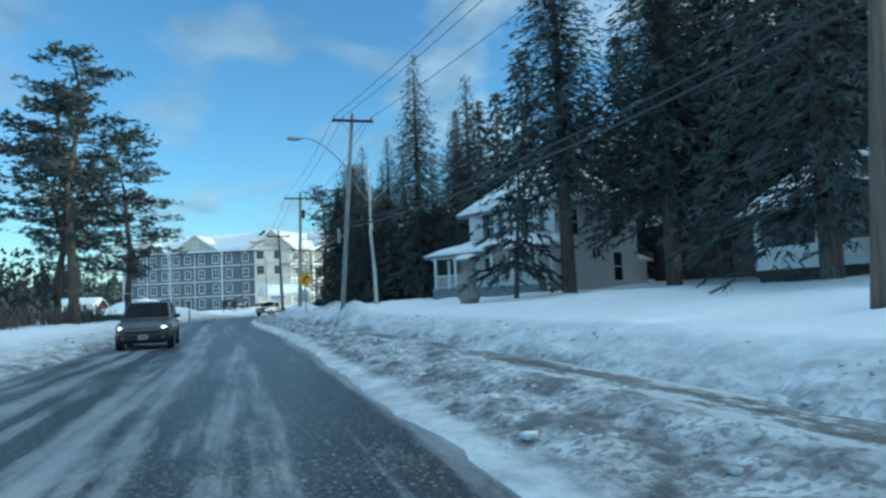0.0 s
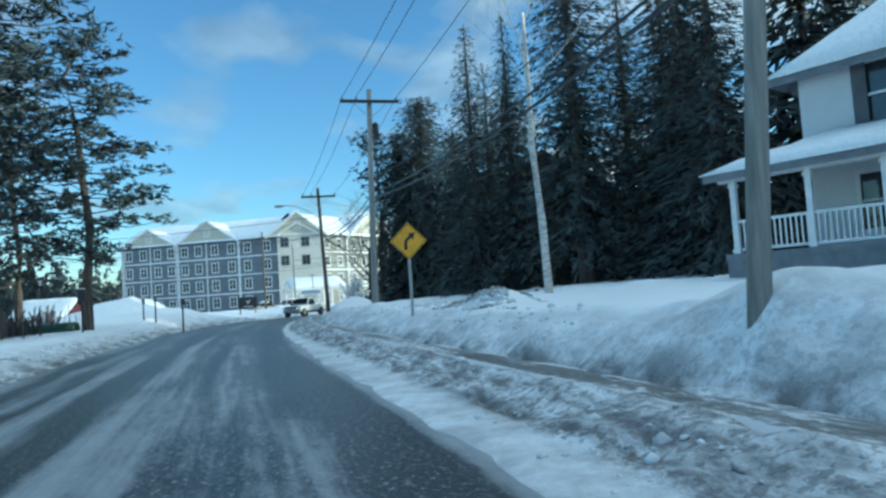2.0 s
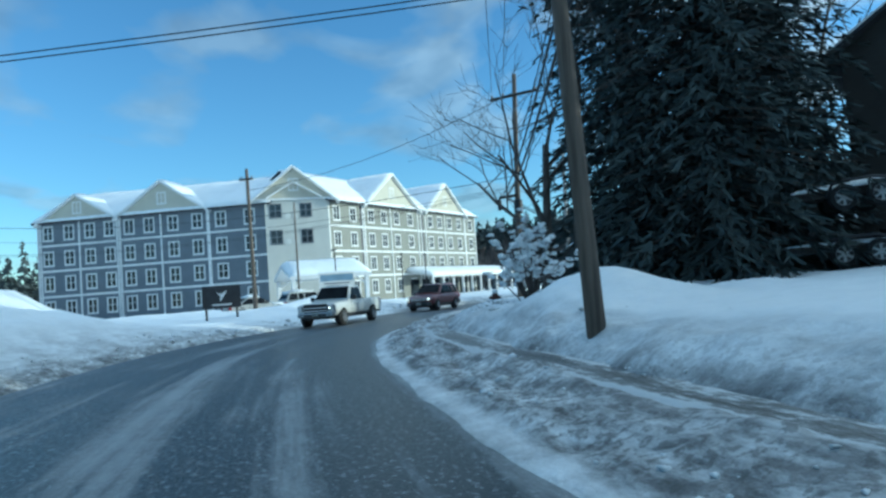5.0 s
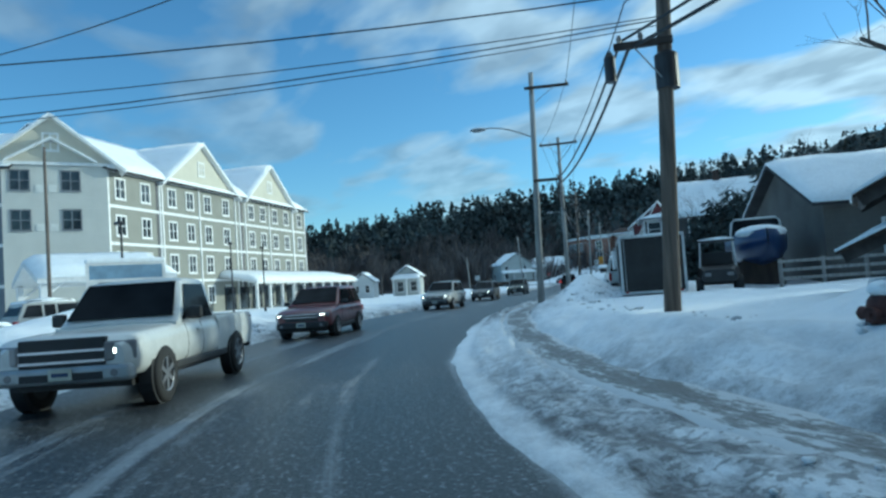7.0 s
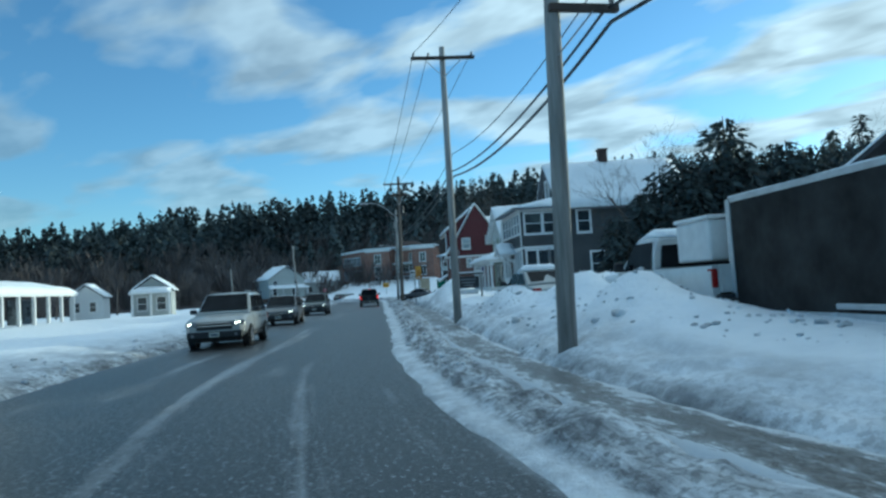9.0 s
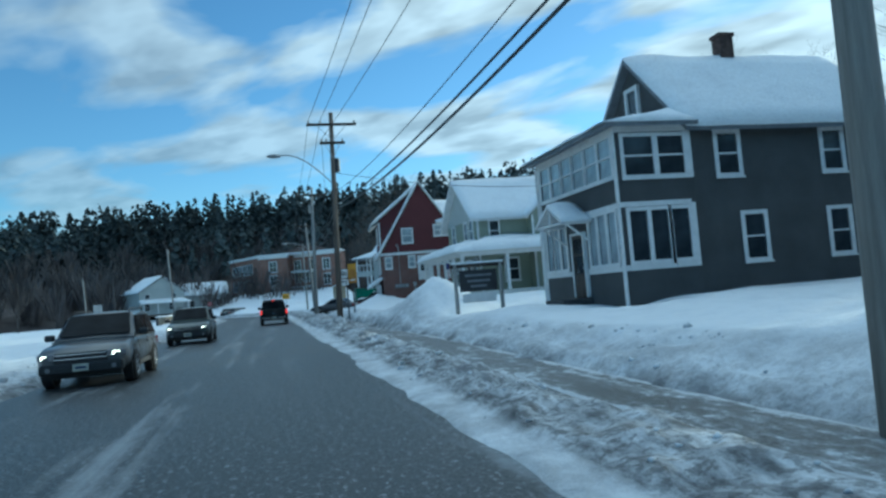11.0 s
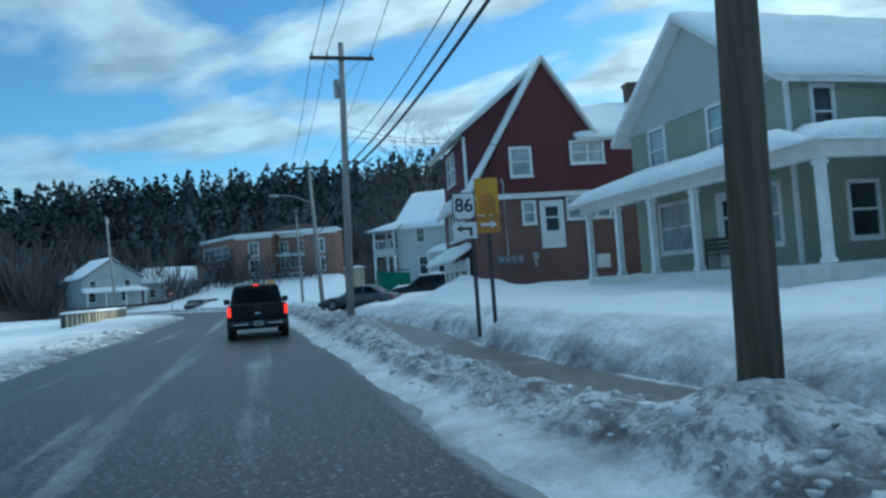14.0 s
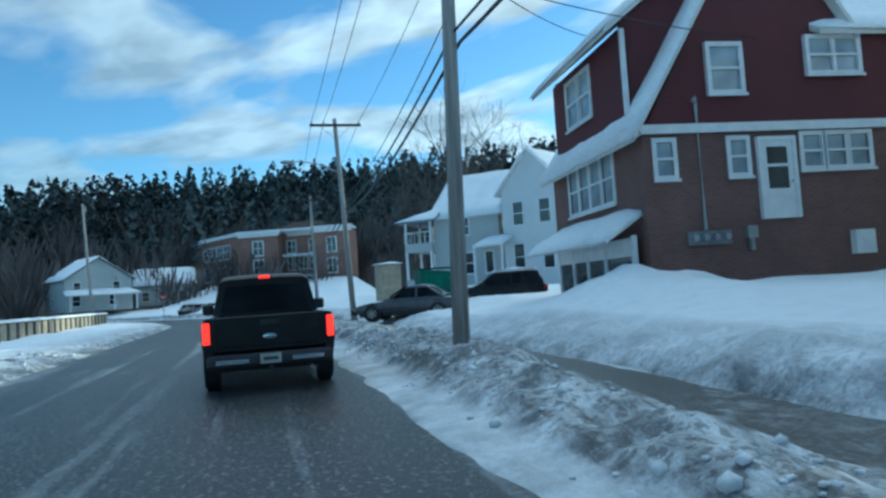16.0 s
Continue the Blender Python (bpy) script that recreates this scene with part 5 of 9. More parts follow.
# sage green house with a porch on two sides
green_house = thing("house", at_road(176.5, 13.9, 0.0), "sage green house with a deep white-posted porch", "house")
H = green_house
walls_with_windows(H, ROADSIDE(0, 7.6), 7.6, 0.7, 6.2, [(1.25, 4.75, 0.85, 1.35, 1, 2), (4.5, 4.75, 0.8, 1.35, 1, 2), (5.85, 4.75, 0.85, 1.35, 1, 2), (1.55, 1.95, 0.85, 1.5, 1, 2), (2.5, 1.95, 0.85, 1.5, 1, 2), (6.2, 1.9, 0.9, 1.5, 1, 2)], GREEN_SIDING, glass=CURTAIN_SKY)
door(H, ROADSIDE(-0.06, 7.6) @ pose(4.75, 0, 1.3), 0.95, 2.1)
walls_with_windows(H, pose(0.22, 0, 0), 9.3, 0.7, 6.2, [(7.6, 4.95, 0.8, 0.95, 1, 2), (1.6, 1.9, 0.9, 1.4, 1, 2), (7.7, 1.9, 0.9, 1.3, 1, 2), (0.7, 4.6, 0.6, 1.3, 1, 2)], GREEN_SIDING)
bm = bmesh.new()
box(bm, 0.22, 9.5, 7.4, 7.6, 0.7, 6.2)
box(bm, 9.32, 9.52, 0.22, 7.4, 0.7, 6.2)
box(bm, 0.3, 9.2, 0.3, 7.3, 5.95, 6.05)
part("wall", bm, GREEN_SIDING, H)
bm = bmesh.new()
prism(bm, [(-0.1, 6.2), (7.7, 6.2), (3.8, 9.1)], -0.05, 0.2, Matrix.Translation((0, 7.6, 0)) @ Matrix.Rotation(radians(-90), 4, "Z"))
part("gable", bm, PALE_SIDING, H, "pale grey gable")
roof_plane(H, [(-0.55, -0.5, 6.1), (9.9, -0.5, 6.1), (9.9, 3.8, 9.3), (-0.55, 3.8, 9.3)], WHITE, 0.18, 0.18)
roof_plane(H, [(9.9, 8.1, 6.1), (-0.55, 8.1, 6.1), (-0.55, 3.8, 9.3), (9.9, 3.8, 9.3)], WHITE, 0.18, 0.18)
bm = bmesh.new()
box(bm, 3.6, 6.4, -1.0, 0, 0.7, 6.3)
prism(bm, [(3.5, 6.3), (6.5, 6.3), (5.0, 7.5)], -1.0, 1.8)
part("bay", bm, GREEN_SIDING, H, "green projecting bay with a small gable")
roof_plane(H, [(3.2, -1.3, 6.1), (3.2, 2.2, 6.1), (5.0, 2.2, 7.7), (5.0, -1.3, 7.7)], WHITE, 0.14, 0.15, "bay_roof")
roof_plane(H, [(6.8, 2.2, 6.1), (6.8, -1.3, 6.1), (5.0, -1.3, 7.7), (5.0, 2.2, 7.7)], WHITE, 0.14, 0.15, "bay_roof")
for x, y in ((0.06, -0.05), (3.62, -1.05), (6.38, -1.05), (9.45, -0.05)):
    bm = bmesh.new()
    box(bm, x - 0.07, x + 0.07, y - 0.03, y + 0.03, 0.9, 6.1)
    part("corner_board", bm, WHITE, H)
chimney(H, 8.9, 3.8, 8.8, 10.5, 0.28)
bm = bmesh.new()
box(bm, -2.15, 0, -3.2, 7.6, 0.6, 1.25)
box(bm, 0, 9.6, -3.2, 0, 0.6, 1.25)
part("deck", bm, CREAM, H)
for y in (-3.1, -0.9, 1.3, 3.4, 5.4, 7.4):
    post(H, -2.05, y, 1.25, 3.5, 0.09)
for x in (0.9, 3.9, 6.7, 9.4):
    post(H, x, -3.1, 1.25, 3.5, 0.09)
bm = bmesh.new()
box(bm, -2.18, -1.92, -3.25, 7.55, 3.5, 3.75)
box(bm, -1.92, 9.5, -3.25, -3.0, 3.5, 3.75)
part("beam", bm, WHITE, H)
roof_plane(H, [(-2.6, 7.9, 3.78), (-2.6, -3.6, 3.78), (0, 0, 4.55), (0, 7.6, 4.55)], CREAM, 0.12, 0.36, "porch_roof")
roof_plane(H, [(-2.6, -3.6, 3.78), (9.8, -3.6, 3.78), (9.8, 0, 4.55), (0, 0, 4.55)], CREAM, 0.12, 0.42, "porch_roof")
# a flag that hangs from a porch post
flag_pole = thing("porch_flag", at_road(176.5, 13.9, 0.0) @ pose(-2.15, -0.9, 2.2), "striped flag hanging limp from a porch post", "flag")
bm = bmesh.new()
bar(bm, (0, 0, 0), (-0.5, -0.4, 1.1), 0.015)
part("staff", bm, CREAM, flag_pole)
FLAG_RED, FLAG_BLUE = plain("flag_red", (0.4, 0.05, 0.06), 0.8), plain("flag_blue", (0.05, 0.06, 0.2), 0.8)
bm = bmesh.new()
for k in range(6):
    box(bm, -0.5 + k * 0.05, -0.46 + k * 0.05, -0.42 + k * 0.035, -0.4 + k * 0.035, 0.05 + 0.03 * (k % 2), 1.0 - k * 0.08)
part("cloth", bm, WHITE, flag_pole)
bm = bmesh.new()
for k in range(5):
    box(bm, -0.46 + k * 0.05, -0.45 + k * 0.05, -0.41 + k * 0.035, -0.38 + k * 0.035, 0.05, 0.96 - k * 0.08)
part("stripe", bm, FLAG_RED, flag_pole)
bm = bmesh.new()
box(bm, -0.52, -0.34, -0.435, -0.395, 0.62, 1.02)
part("canton", bm, FLAG_BLUE, flag_pole)

# bench on the green house's porch
bench = thing("porch_bench", at_road(176.5, 13.9, 0.0) @ pose(-0.45, 2.6, 1.25, 0, 0, 90), "dark slatted wooden bench on a porch", "bench")
for y in (-0.5, -0.38, -0.26, -0.14):
    bm = bmesh.new()
    box(bm, -0.65, 0.65, y, y + 0.1, 0.42, 0.45, bevel=0.006)
    part("slat", bm, DARK_WOOD, bench)
for z in (0.55, 0.68, 0.81):
    bm = bmesh.new()
    box(bm, -0.65, 0.65, -0.06, -0.03, z, z + 0.1, bevel=0.006)
    part("back_slat", bm, DARK_WOOD, bench)
for x in (-0.6, 0.55):
    for y, top in ((-0.5, 0.42), (-0.03, 0.92)):
        bm = bmesh.new()
        box(bm, x, x + 0.05, y, y + 0.05, 0, top, bevel=0.006)
        part("leg", bm, DARK_WOOD, bench)
    bm = bmesh.new()
    box(bm, x, x + 0.05, -0.52, 0.0, 0.62, 0.66, bevel=0.006)
    part("armrest", bm, DARK_WOOD, bench)

# brick and barn-red house
red_house = thing("house", pose(73.63, 156.37, 0, 0, 0, -52.0), "brick house with barn-red shingled upper floor and steep gable", "house")
H = red_house
walls_with_windows(H, pose(0, 0, 0), 10.6, 0.6, 4.9, [(0.34, 3.78, 0.42, 0.82, 1, 2), (2.3, 3.78, 0.42, 0.82, 1, 2), (4.3, 3.88, 0.52, 0.78, 1, 2), (4.97, 3.88, 0.52, 0.78, 1, 2), (5.64, 3.88, 0.52, 0.78, 1, 2), (8.2, 3.8, 0.45, 0.8, 1, 2)], RED_BRICK, glass=CURTAIN_SKY)
door(H, pose(3.08, -0.05, 2.6), 0.85, 1.95)
walls_with_windows(H, ROADSIDE(0, 6.8) @ pose(0, 0, 0), 6.58, 0.6, 4.9, [(1.6 + 0.88 * k, 3.45, 0.72, 1.3, 1, 2) for k in range(4)], RED_BRICK, glass=CURTAIN_SKY)
bm = bmesh.new()
box(bm, 0.22, 10.6, 6.6, 6.8, 0.6, 7.3)
box(bm, 10.38, 10.6, 0.22, 6.6, 0.6, 7.3)
part("wall", bm, RED_BRICK, H)
bm = bmesh.new()
prism(bm, [(0.05, 4.92), (10.55, 4.92), (10.55, 7.35), (5.85, 7.35), (3.5, 10.75)], -0.06, 0.15)
part("upper_wall", bm, RED_SHINGLE, H, "barn-red shingled gable wall")
prism_back = bmesh.new()
prism(prism_back, [(0.05, 4.92), (10.55, 4.92), (10.55, 7.35), (5.85, 7.35), (3.5, 10.75)], 6.6, 6.8)
part("upper_wall", prism_back, RED_SHINGLE, H)
for x, z, w, h, c in ((1.88, 5.83, 0.78, 1.1, 1), (4.62, 6.28, 1.36, 0.82, 2), (7.9, 6.25, 0.62, 0.85, 1)):
    flush(H, pose(x, -0.06, z), w, h, c, 2, glass=CURTAIN_SKY)
bm = bmesh.new()
box(bm, -0.08, 10.65, -0.14, -0.062, 4.8, 5.02)
part("band", bm, WHITE, H)
bm = bmesh.new()
box(bm, -0.16, -0.002, 0.0, 6.8, 4.8, 5.02)
part("band", bm, WHITE, H)
# steep roof over the gable and the lower wing behind it
roof_plane(H, [(-0.35, 7.2, 4.75), (-0.35, -0.35, 4.75), (3.5, -0.35, 10.95), (3.5, 7.2, 10.95)], CREAM, 0.16, 0.12)
roof_plane(H, [(5.95, -0.35, 7.25), (5.95, 7.2, 7.25), (3.5, 7.2, 10.95), (3.5, -0.35, 10.95)], CREAM, 0.16, 0.12)
roof_plane(H, [(4.8, -0.4, 7.3), (11.0, -0.4, 7.3), (11.0, 3.4, 9.5), (4.4, 3.4, 9.5)], CREAM, 0.16, 0.2)
roof_plane(H, [(11.0, 7.2, 7.3), (5.0, 7.2, 7.3), (4.4, 3.4, 9.5), (11.0, 3.4, 9.5)], CREAM, 0.16, 0.2)
chimney(H, 9.3, 3.4, 9.2, 10.5, 0.3)
# broad dormer towards the road
walls_with_windows(H, ROADSIDE(-0.02, 6.1), 5.4, 5.0, 7.75, [(1.3, 6.1, 0.85, 1.3, 1, 2), (2.3, 6.1, 0.85, 1.3, 1, 2)], RED_SHINGLE, "dormer_wall", 0.2, glass=CURTAIN_SKY)
bm = bmesh.new()
prism(bm, [(0.0, 5.05), (0.0, 7.9), (3.1, 10.3)], 0.7, 0.85)
part("dormer_side", bm, RED_SHINGLE, H)
bm = bmesh.new()
box(bm, -0.06, 0.06, 0.62, 0.72, 5.0, 7.7)
part("corner_board", bm, WHITE, H)
roof_plane(H, [(-0.6, 6.6, 7.6), (-0.6, 0.35, 7.6), (3.4, 0.35, 10.75), (3.4, 6.6, 10.75)], CREAM, 0.14, 0.2, "dormer_roof")
# shop window and its lean-to roof
bm = bmesh.new()
for y in (0.35, 2.1, 3.4, 4.6, 5.9):
    box(bm, -0.32, -0.2, y - 0.06, y + 0.06, 0.6, 2.4)
box(bm, -0.3, -0.22, 0.35, 5.9, 1.9, 2.35)
part("shopfront_frame", bm, WHITE, H)
bm = bmesh.new()
box(bm, -0.26, -0.24, 0.4, 5.85, 0.6, 1.9)
part("shopfront_glass", bm, PANE, H)
roof_plane(H, [(-1.1, 6.6, 2.3), (-1.1, 0.05, 2.3), (0, 0.3, 2.95), (0, 6.6, 2.95)], WHITE, 0.08, 0.2, "awning")
bm = bmesh.new()
box(bm, 0.95, 2.1, -0.09, -0.002, 2.05, 2.38)
part("meter_board", bm, TRIM_GREY, H, "grey row of electricity meters")
for k in range(4):
    bm = bmesh.new()
    bar(bm, (1.1 + k * 0.28, -0.09, 2.22), (1.1 + k * 0.28, -0.2, 2.22), 0.09, 0.08, 14)
    part("meter", bm, STEEL, H)
bm = bmesh.new()
tube(bm, [(1.42, -0.1, 2.4), (1.42, -0.1, 5.5), (1.35, -0.2, 5.65), (1.25, -0.3, 5.55)], 0.045, 8)
part("conduit", bm, STEEL, H, "grey electric conduit pipe")
bm = bmesh.new()
box(bm, 2.5, 2.76, -0.16, -0.002, 2.15, 2.45)
box(bm, 2.58, 2.68, -0.12, -0.002, 1.85, 2.15)
part("junction_box", bm, STEEL, H)
bm = bmesh.new()
box(bm, 5.4, 5.95, -0.2, -0.002, 1.6, 2.2)
box(bm, 5.6, 5.8, -0.24, -0.2, 1.8, 1.98)
part("vent_box", bm, WHITE, H, "white wall vent box")

# ---- trees ----


def mesh_from(name, verts, faces, mat):
    me = bpy.data.meshes.new(name)
    me.from_pydata(verts, [], faces)
    me.materials.append(mat)
    return me


def soft_crown(me, verts, faces, seed, up=0.35):
    """Turns the leaves' faces outwards and lets the light fall on them as on one loose volume."""
    v, f = np.array(verts), np.array(faces)
    rng = np.random.RandomState(seed)
    way = np.stack([v[:, 0], v[:, 1], 0 * v[:, 0]], -1)
    way = way / np.maximum(0.4, np.linalg.norm(way, axis=1))[:, None]
    way = np.repeat((way + np.array([0, 0, up]))[f[:, 0]] + 0.45 * rng.randn(len(f), 3), 4, axis=0)
    way = way / np.linalg.norm(way, axis=1)[:, None]
    face_way = np.cross(v[f[:, 1]] - v[f[:, 0]], v[f[:, 2]] - v[f[:, 0]])
    back = (face_way * way[::4]).sum(1) < 0
    f[back] = f[back][:, ::-1]
    me.from_pydata(v.tolist(), [], f.tolist())
    me.polygons.foreach_set("use_smooth", [True] * len(me.polygons))
    out = np.zeros((len(v), 3))
    out[f[:, 0]] = out[f[:, 1]] = out[f[:, 2]] = out[f[:, 3]] = way[::4]
    me.normals_split_custom_set_from_vertices(out.tolist())
    return me


def tuft(verts, faces, p, way, size, rnd, leaves=3, slim=0.17):
    """A small drooping spray of needles: a few slim leaves."""
    for _ in range(leaves):
        a = Vector((rnd.gauss(0, 1), rnd.gauss(0, 1), rnd.gauss(0, 0.6))).normalized()
        tip = p + (way * 0.8 + a * 0.7 + Vector((0, 0, -0.25))) * size
        side = way.cross(a)
        side = side.normalized() * size * slim if side.length > 1e-3 else Vector((size * slim, 0, 0))
        n = len(verts)
        verts += [tuple(p - side), tuple(p + side), tuple(tip + side * 0.5), tuple(tip - side * 0.3)]
        faces.append((n, n + 1, n + 2, n + 3))


def spruce_meshes(height, radius, seed, low=0.05, step=0.42, dense=1.0, size=0.55, taper=0.85, leaves=3, slim=0.17):
    rnd = random.Random(seed)
    verts, faces = [], []
    limb = bmesh.new()
    bar(limb, (0, 0, -0.4), (0, 0, height), 0.018 * height, 0.02, 9)
    z = height * low
    while z < height - 0.2:
        f = (z - height * low) / (height * (1 - low))
        reach = radius * (1 - f) ** taper * rnd.uniform(0.72, 1.12) + 0.12
        count = max(4, int((5 + 5 * (1 - f)) * dense))
        turn0 = rnd.random() * 6.28
        for k in range(count):
            if rnd.random() < 0.1:
                continue
            a = turn0 + 6.283 * k / count + rnd.uniform(-0.25, 0.25)
            out = Vector((math.cos(a), math.sin(a), 0))
            r = reach * rnd.uniform(0.7, 1.1)
            droop = 0.28 + 0.25 * (1 - f)
            if r > 1.3:
                bar(limb, (0, 0, z), out * r * 0.8 + Vector((0, 0, z - droop * r * 0.5)), 0.03, 0.01, 4, False)
            n = max(2, int(r / (size * 0.62)))
            for i in range(n):
                t = (i + 0.6) / n
                p = out * r * t + Vector((rnd.gauss(0, 0.12), rnd.gauss(0, 0.12), z - droop * r * t * t + rnd.gauss(0, 0.08)))
                spread = Vector((-out.y, out.x, 0)) * rnd.uniform(-0.7, 0.7)
                tuft(verts, faces, p, (out + spread + Vector((0, 0, -0.35))).normalized(), size * rnd.uniform(0.75, 1.2) * (1 - 0.45 * f), rnd, leaves, slim)
        z += step * (1 - 0.45 * f) * rnd.uniform(0.8, 1.2)
    trunk = bpy.data.meshes.new("trunk")
    limb.to_mesh(trunk)
    limb.free()
    trunk.materials.append(BARK)
    crown = soft_crown(bpy.data.meshes.new("crown"), verts, faces, seed)
    crown.materials.append(NEEDLES)
    return trunk, crown


def pine_meshes(height, seed, low=0.35, reach=3.0, size=0.25):
    rnd = random.Random(seed)
    verts, faces = [], []
    limb = bmesh.new()
    bend = [Vector((rnd.gauss(0, 0.1) * k, rnd.gauss(0, 0.1) * k, height * k / 6 - (0.4 if k == 0 else 0))) for k in range(7)]
    tube(limb, bend, [0.02 * height * (1 - 0.85 * k / 6) for k in range(7)], 9)

    def trunk_at(z):
        k = min(5, int(z / height * 6))
        return bend[k].lerp(bend[k + 1], z / height * 6 - k)

    z = height * low
    while z < height * 0.99:
        f = (z / height - low) / (1 - low)
        for _ in range(rnd.choice((3, 3, 4, 4))):
            a = rnd.random() * 6.283
            out = Vector((math.cos(a), math.sin(a), 0))
            r = reach * (1.05 - 0.62 * f ** 1.7) * rnd.uniform(0.45, 1.15) * (0.6 + 1.6 * f if f < 0.25 else 1)
            base = trunk_at(z)
            lift = rnd.uniform(-0.1, 0.35)
            tip = base + out * r + Vector((0, 0, lift * r))
            tube(limb, [base, base.lerp(tip, 0.5) - Vector((0, 0, 0.08 * r)), tip], [0.05, 0.03, 0.012], 4)
            n = max(4, int(r * 6))
            for i in range(n):
                t = 0.35 + 0.68 * (i + rnd.random()) / n
                p = base.lerp(tip, t) + Vector((rnd.gauss(0, 0.34), rnd.gauss(0, 0.34), rnd.gauss(0.08, 0.16)))
                for _ in range(3):
                    tuft(verts, faces, p, Vector((rnd.gauss(0, 0.7) + out.x * 0.4, rnd.gauss(0, 0.7) + out.y * 0.4, rnd.gauss(0.3, 0.3))).normalized(), size * rnd.uniform(0.75, 1.25), rnd, 3, 0.16)
        z += min(0.52, height * 0.035) * rnd.uniform(0.7, 1.3)
    trunk = bpy.data.meshes.new("trunk")
    limb.to_mesh(trunk)
    limb.free()
    trunk.materials.append(BARK)
    crown = soft_crown(bpy.data.meshes.new("crown"), verts, faces, seed, 0.5)
    crown.materials.append(PINE_NEEDLES)
    return trunk, crown


def bare_mesh(name, height, seed, mat, spread=0.55, levels=4, base=0.02, trunk_share=0.42, split=False):
    """A leafless tree: a trunk that forks into ever finer twigs; split gives trunk and crown as two meshes."""
    rnd = random.Random(seed)
    bm = bmesh.new()
    stem = bmesh.new() if split else bm

    def grow(p, way, length, r, level):
        n = 3
        pts, radii = [p], [r]
        for k in range(n):
            sway = 0.12 if level else 0.035
            way = (way + Vector((rnd.gauss(0, sway), rnd.gauss(0, sway), 0.06))).normalized()
            pts.append(pts[-1] + way * length / n)
            radii.append(r * (1 - 0.45 * (k + 1) / n))
        tube(bm if level else stem, pts, radii, 6 if level == 0 else 4 if level == 1 else 3)
        if level >= levels:
            return
        for _ in range(rnd.choice((3, 4, 4)) if level else 6):
            t = rnd.uniform(0.45, 1.0)
            k = min(n - 1, int(t * n))
            start = pts[k].lerp(pts[k + 1], t * n - k)
            off = Vector((rnd.gauss(0, 1), rnd.gauss(0, 1), rnd.gauss(0.1, 0.5))).normalized()
            grow(start, (way + off * spread * 1.5).normalized(), length * rnd.uniform(0.5, 0.75), max(0.006, radii[k] * 0.5), level + 1)

    grow(Vector((0, 0, -0.3)), Vector((0, 0, 1)), height * trunk_share + 0.3, height * base, 0)
    made = []
    for kind, source in ((("trunk", stem), ("crown", bm)) if split else ((name, bm),)):
        me = bpy.data.meshes.new(kind)
        source.to_mesh(me)
        source.free()
        me.materials.append(mat)
        made.append(me)
    return made if split else made[0]


def tree(m, meshes, label, category="tree", group=""):
    ob = thing("tree", m, label, category, group)
    for name, me in zip(("trunk", "crown"), meshes):
        o = new(name, me)
        o.parent = ob
    return ob


FINE = dict(leaves=4, slim=0.1)
SPRUCES = [spruce_meshes(18, 4.2, 11, 0.06, 0.36, 1.25, 0.33, **FINE), spruce_meshes(16, 3.4, 12, 0.05, 0.36, 1.25, 0.32, **FINE), spruce_meshes(20, 4.6, 13, 0.12, 0.38, 1.25, 0.34, **FINE)]
VILLAGE_SPRUCES = [spruce_meshes(18, 4.2, 14, 0.06, 0.58, 1.0, 0.78), spruce_meshes(16, 3.4, 15, 0.05, 0.58, 1.0, 0.74), spruce_meshes(20, 4.6, 16, 0.12, 0.64, 1.0, 0.84)]
PINES = [pine_meshes(17, 21, 0.3, 3.4), pine_meshes(14, 22, 0.22, 2.9), pine_meshes(19, 23, 0.36, 3.8), pine_meshes(15, 24, 0.62, 2.6), pine_meshes(22.3, 25, 0.3, 5.6, 0.33), pine_meshes(19.2, 26, 0.24, 5.3, 0.3)]
rnd = random.Random(5)


def plant(x, y, z, meshes, scale, label, group="", tall=1.0):
    return tree(pose(x, y, z, 0, 0, rnd.random() * 360) @ Matrix.Diagonal((scale, scale, scale * tall * rnd.uniform(0.95, 1.05), 1)), meshes, label, "tree", group)


# tall pines on the far side of the road
for x, y, k, size, tall in ((-14.0, 63.0, 4, 1.0, 1.0), (-16.8, 69.9, 0, 1.5, 0.85), (-18.5, 84.0, 1, 1.2, 1.0), (-11.9, 75.0, 5, 1.0, 1.0), (-24.0, 66.0, 0, 1.2, 1.0), (-27.0, 78.0, 2, 1.05, 1.0), (-22, 58.0, 1, 1.3, 1.0)):
    plant(x, y, 0.3, PINES[k], size, "tall dark pine with a bare lower trunk in snow", "pines by the road", tall)
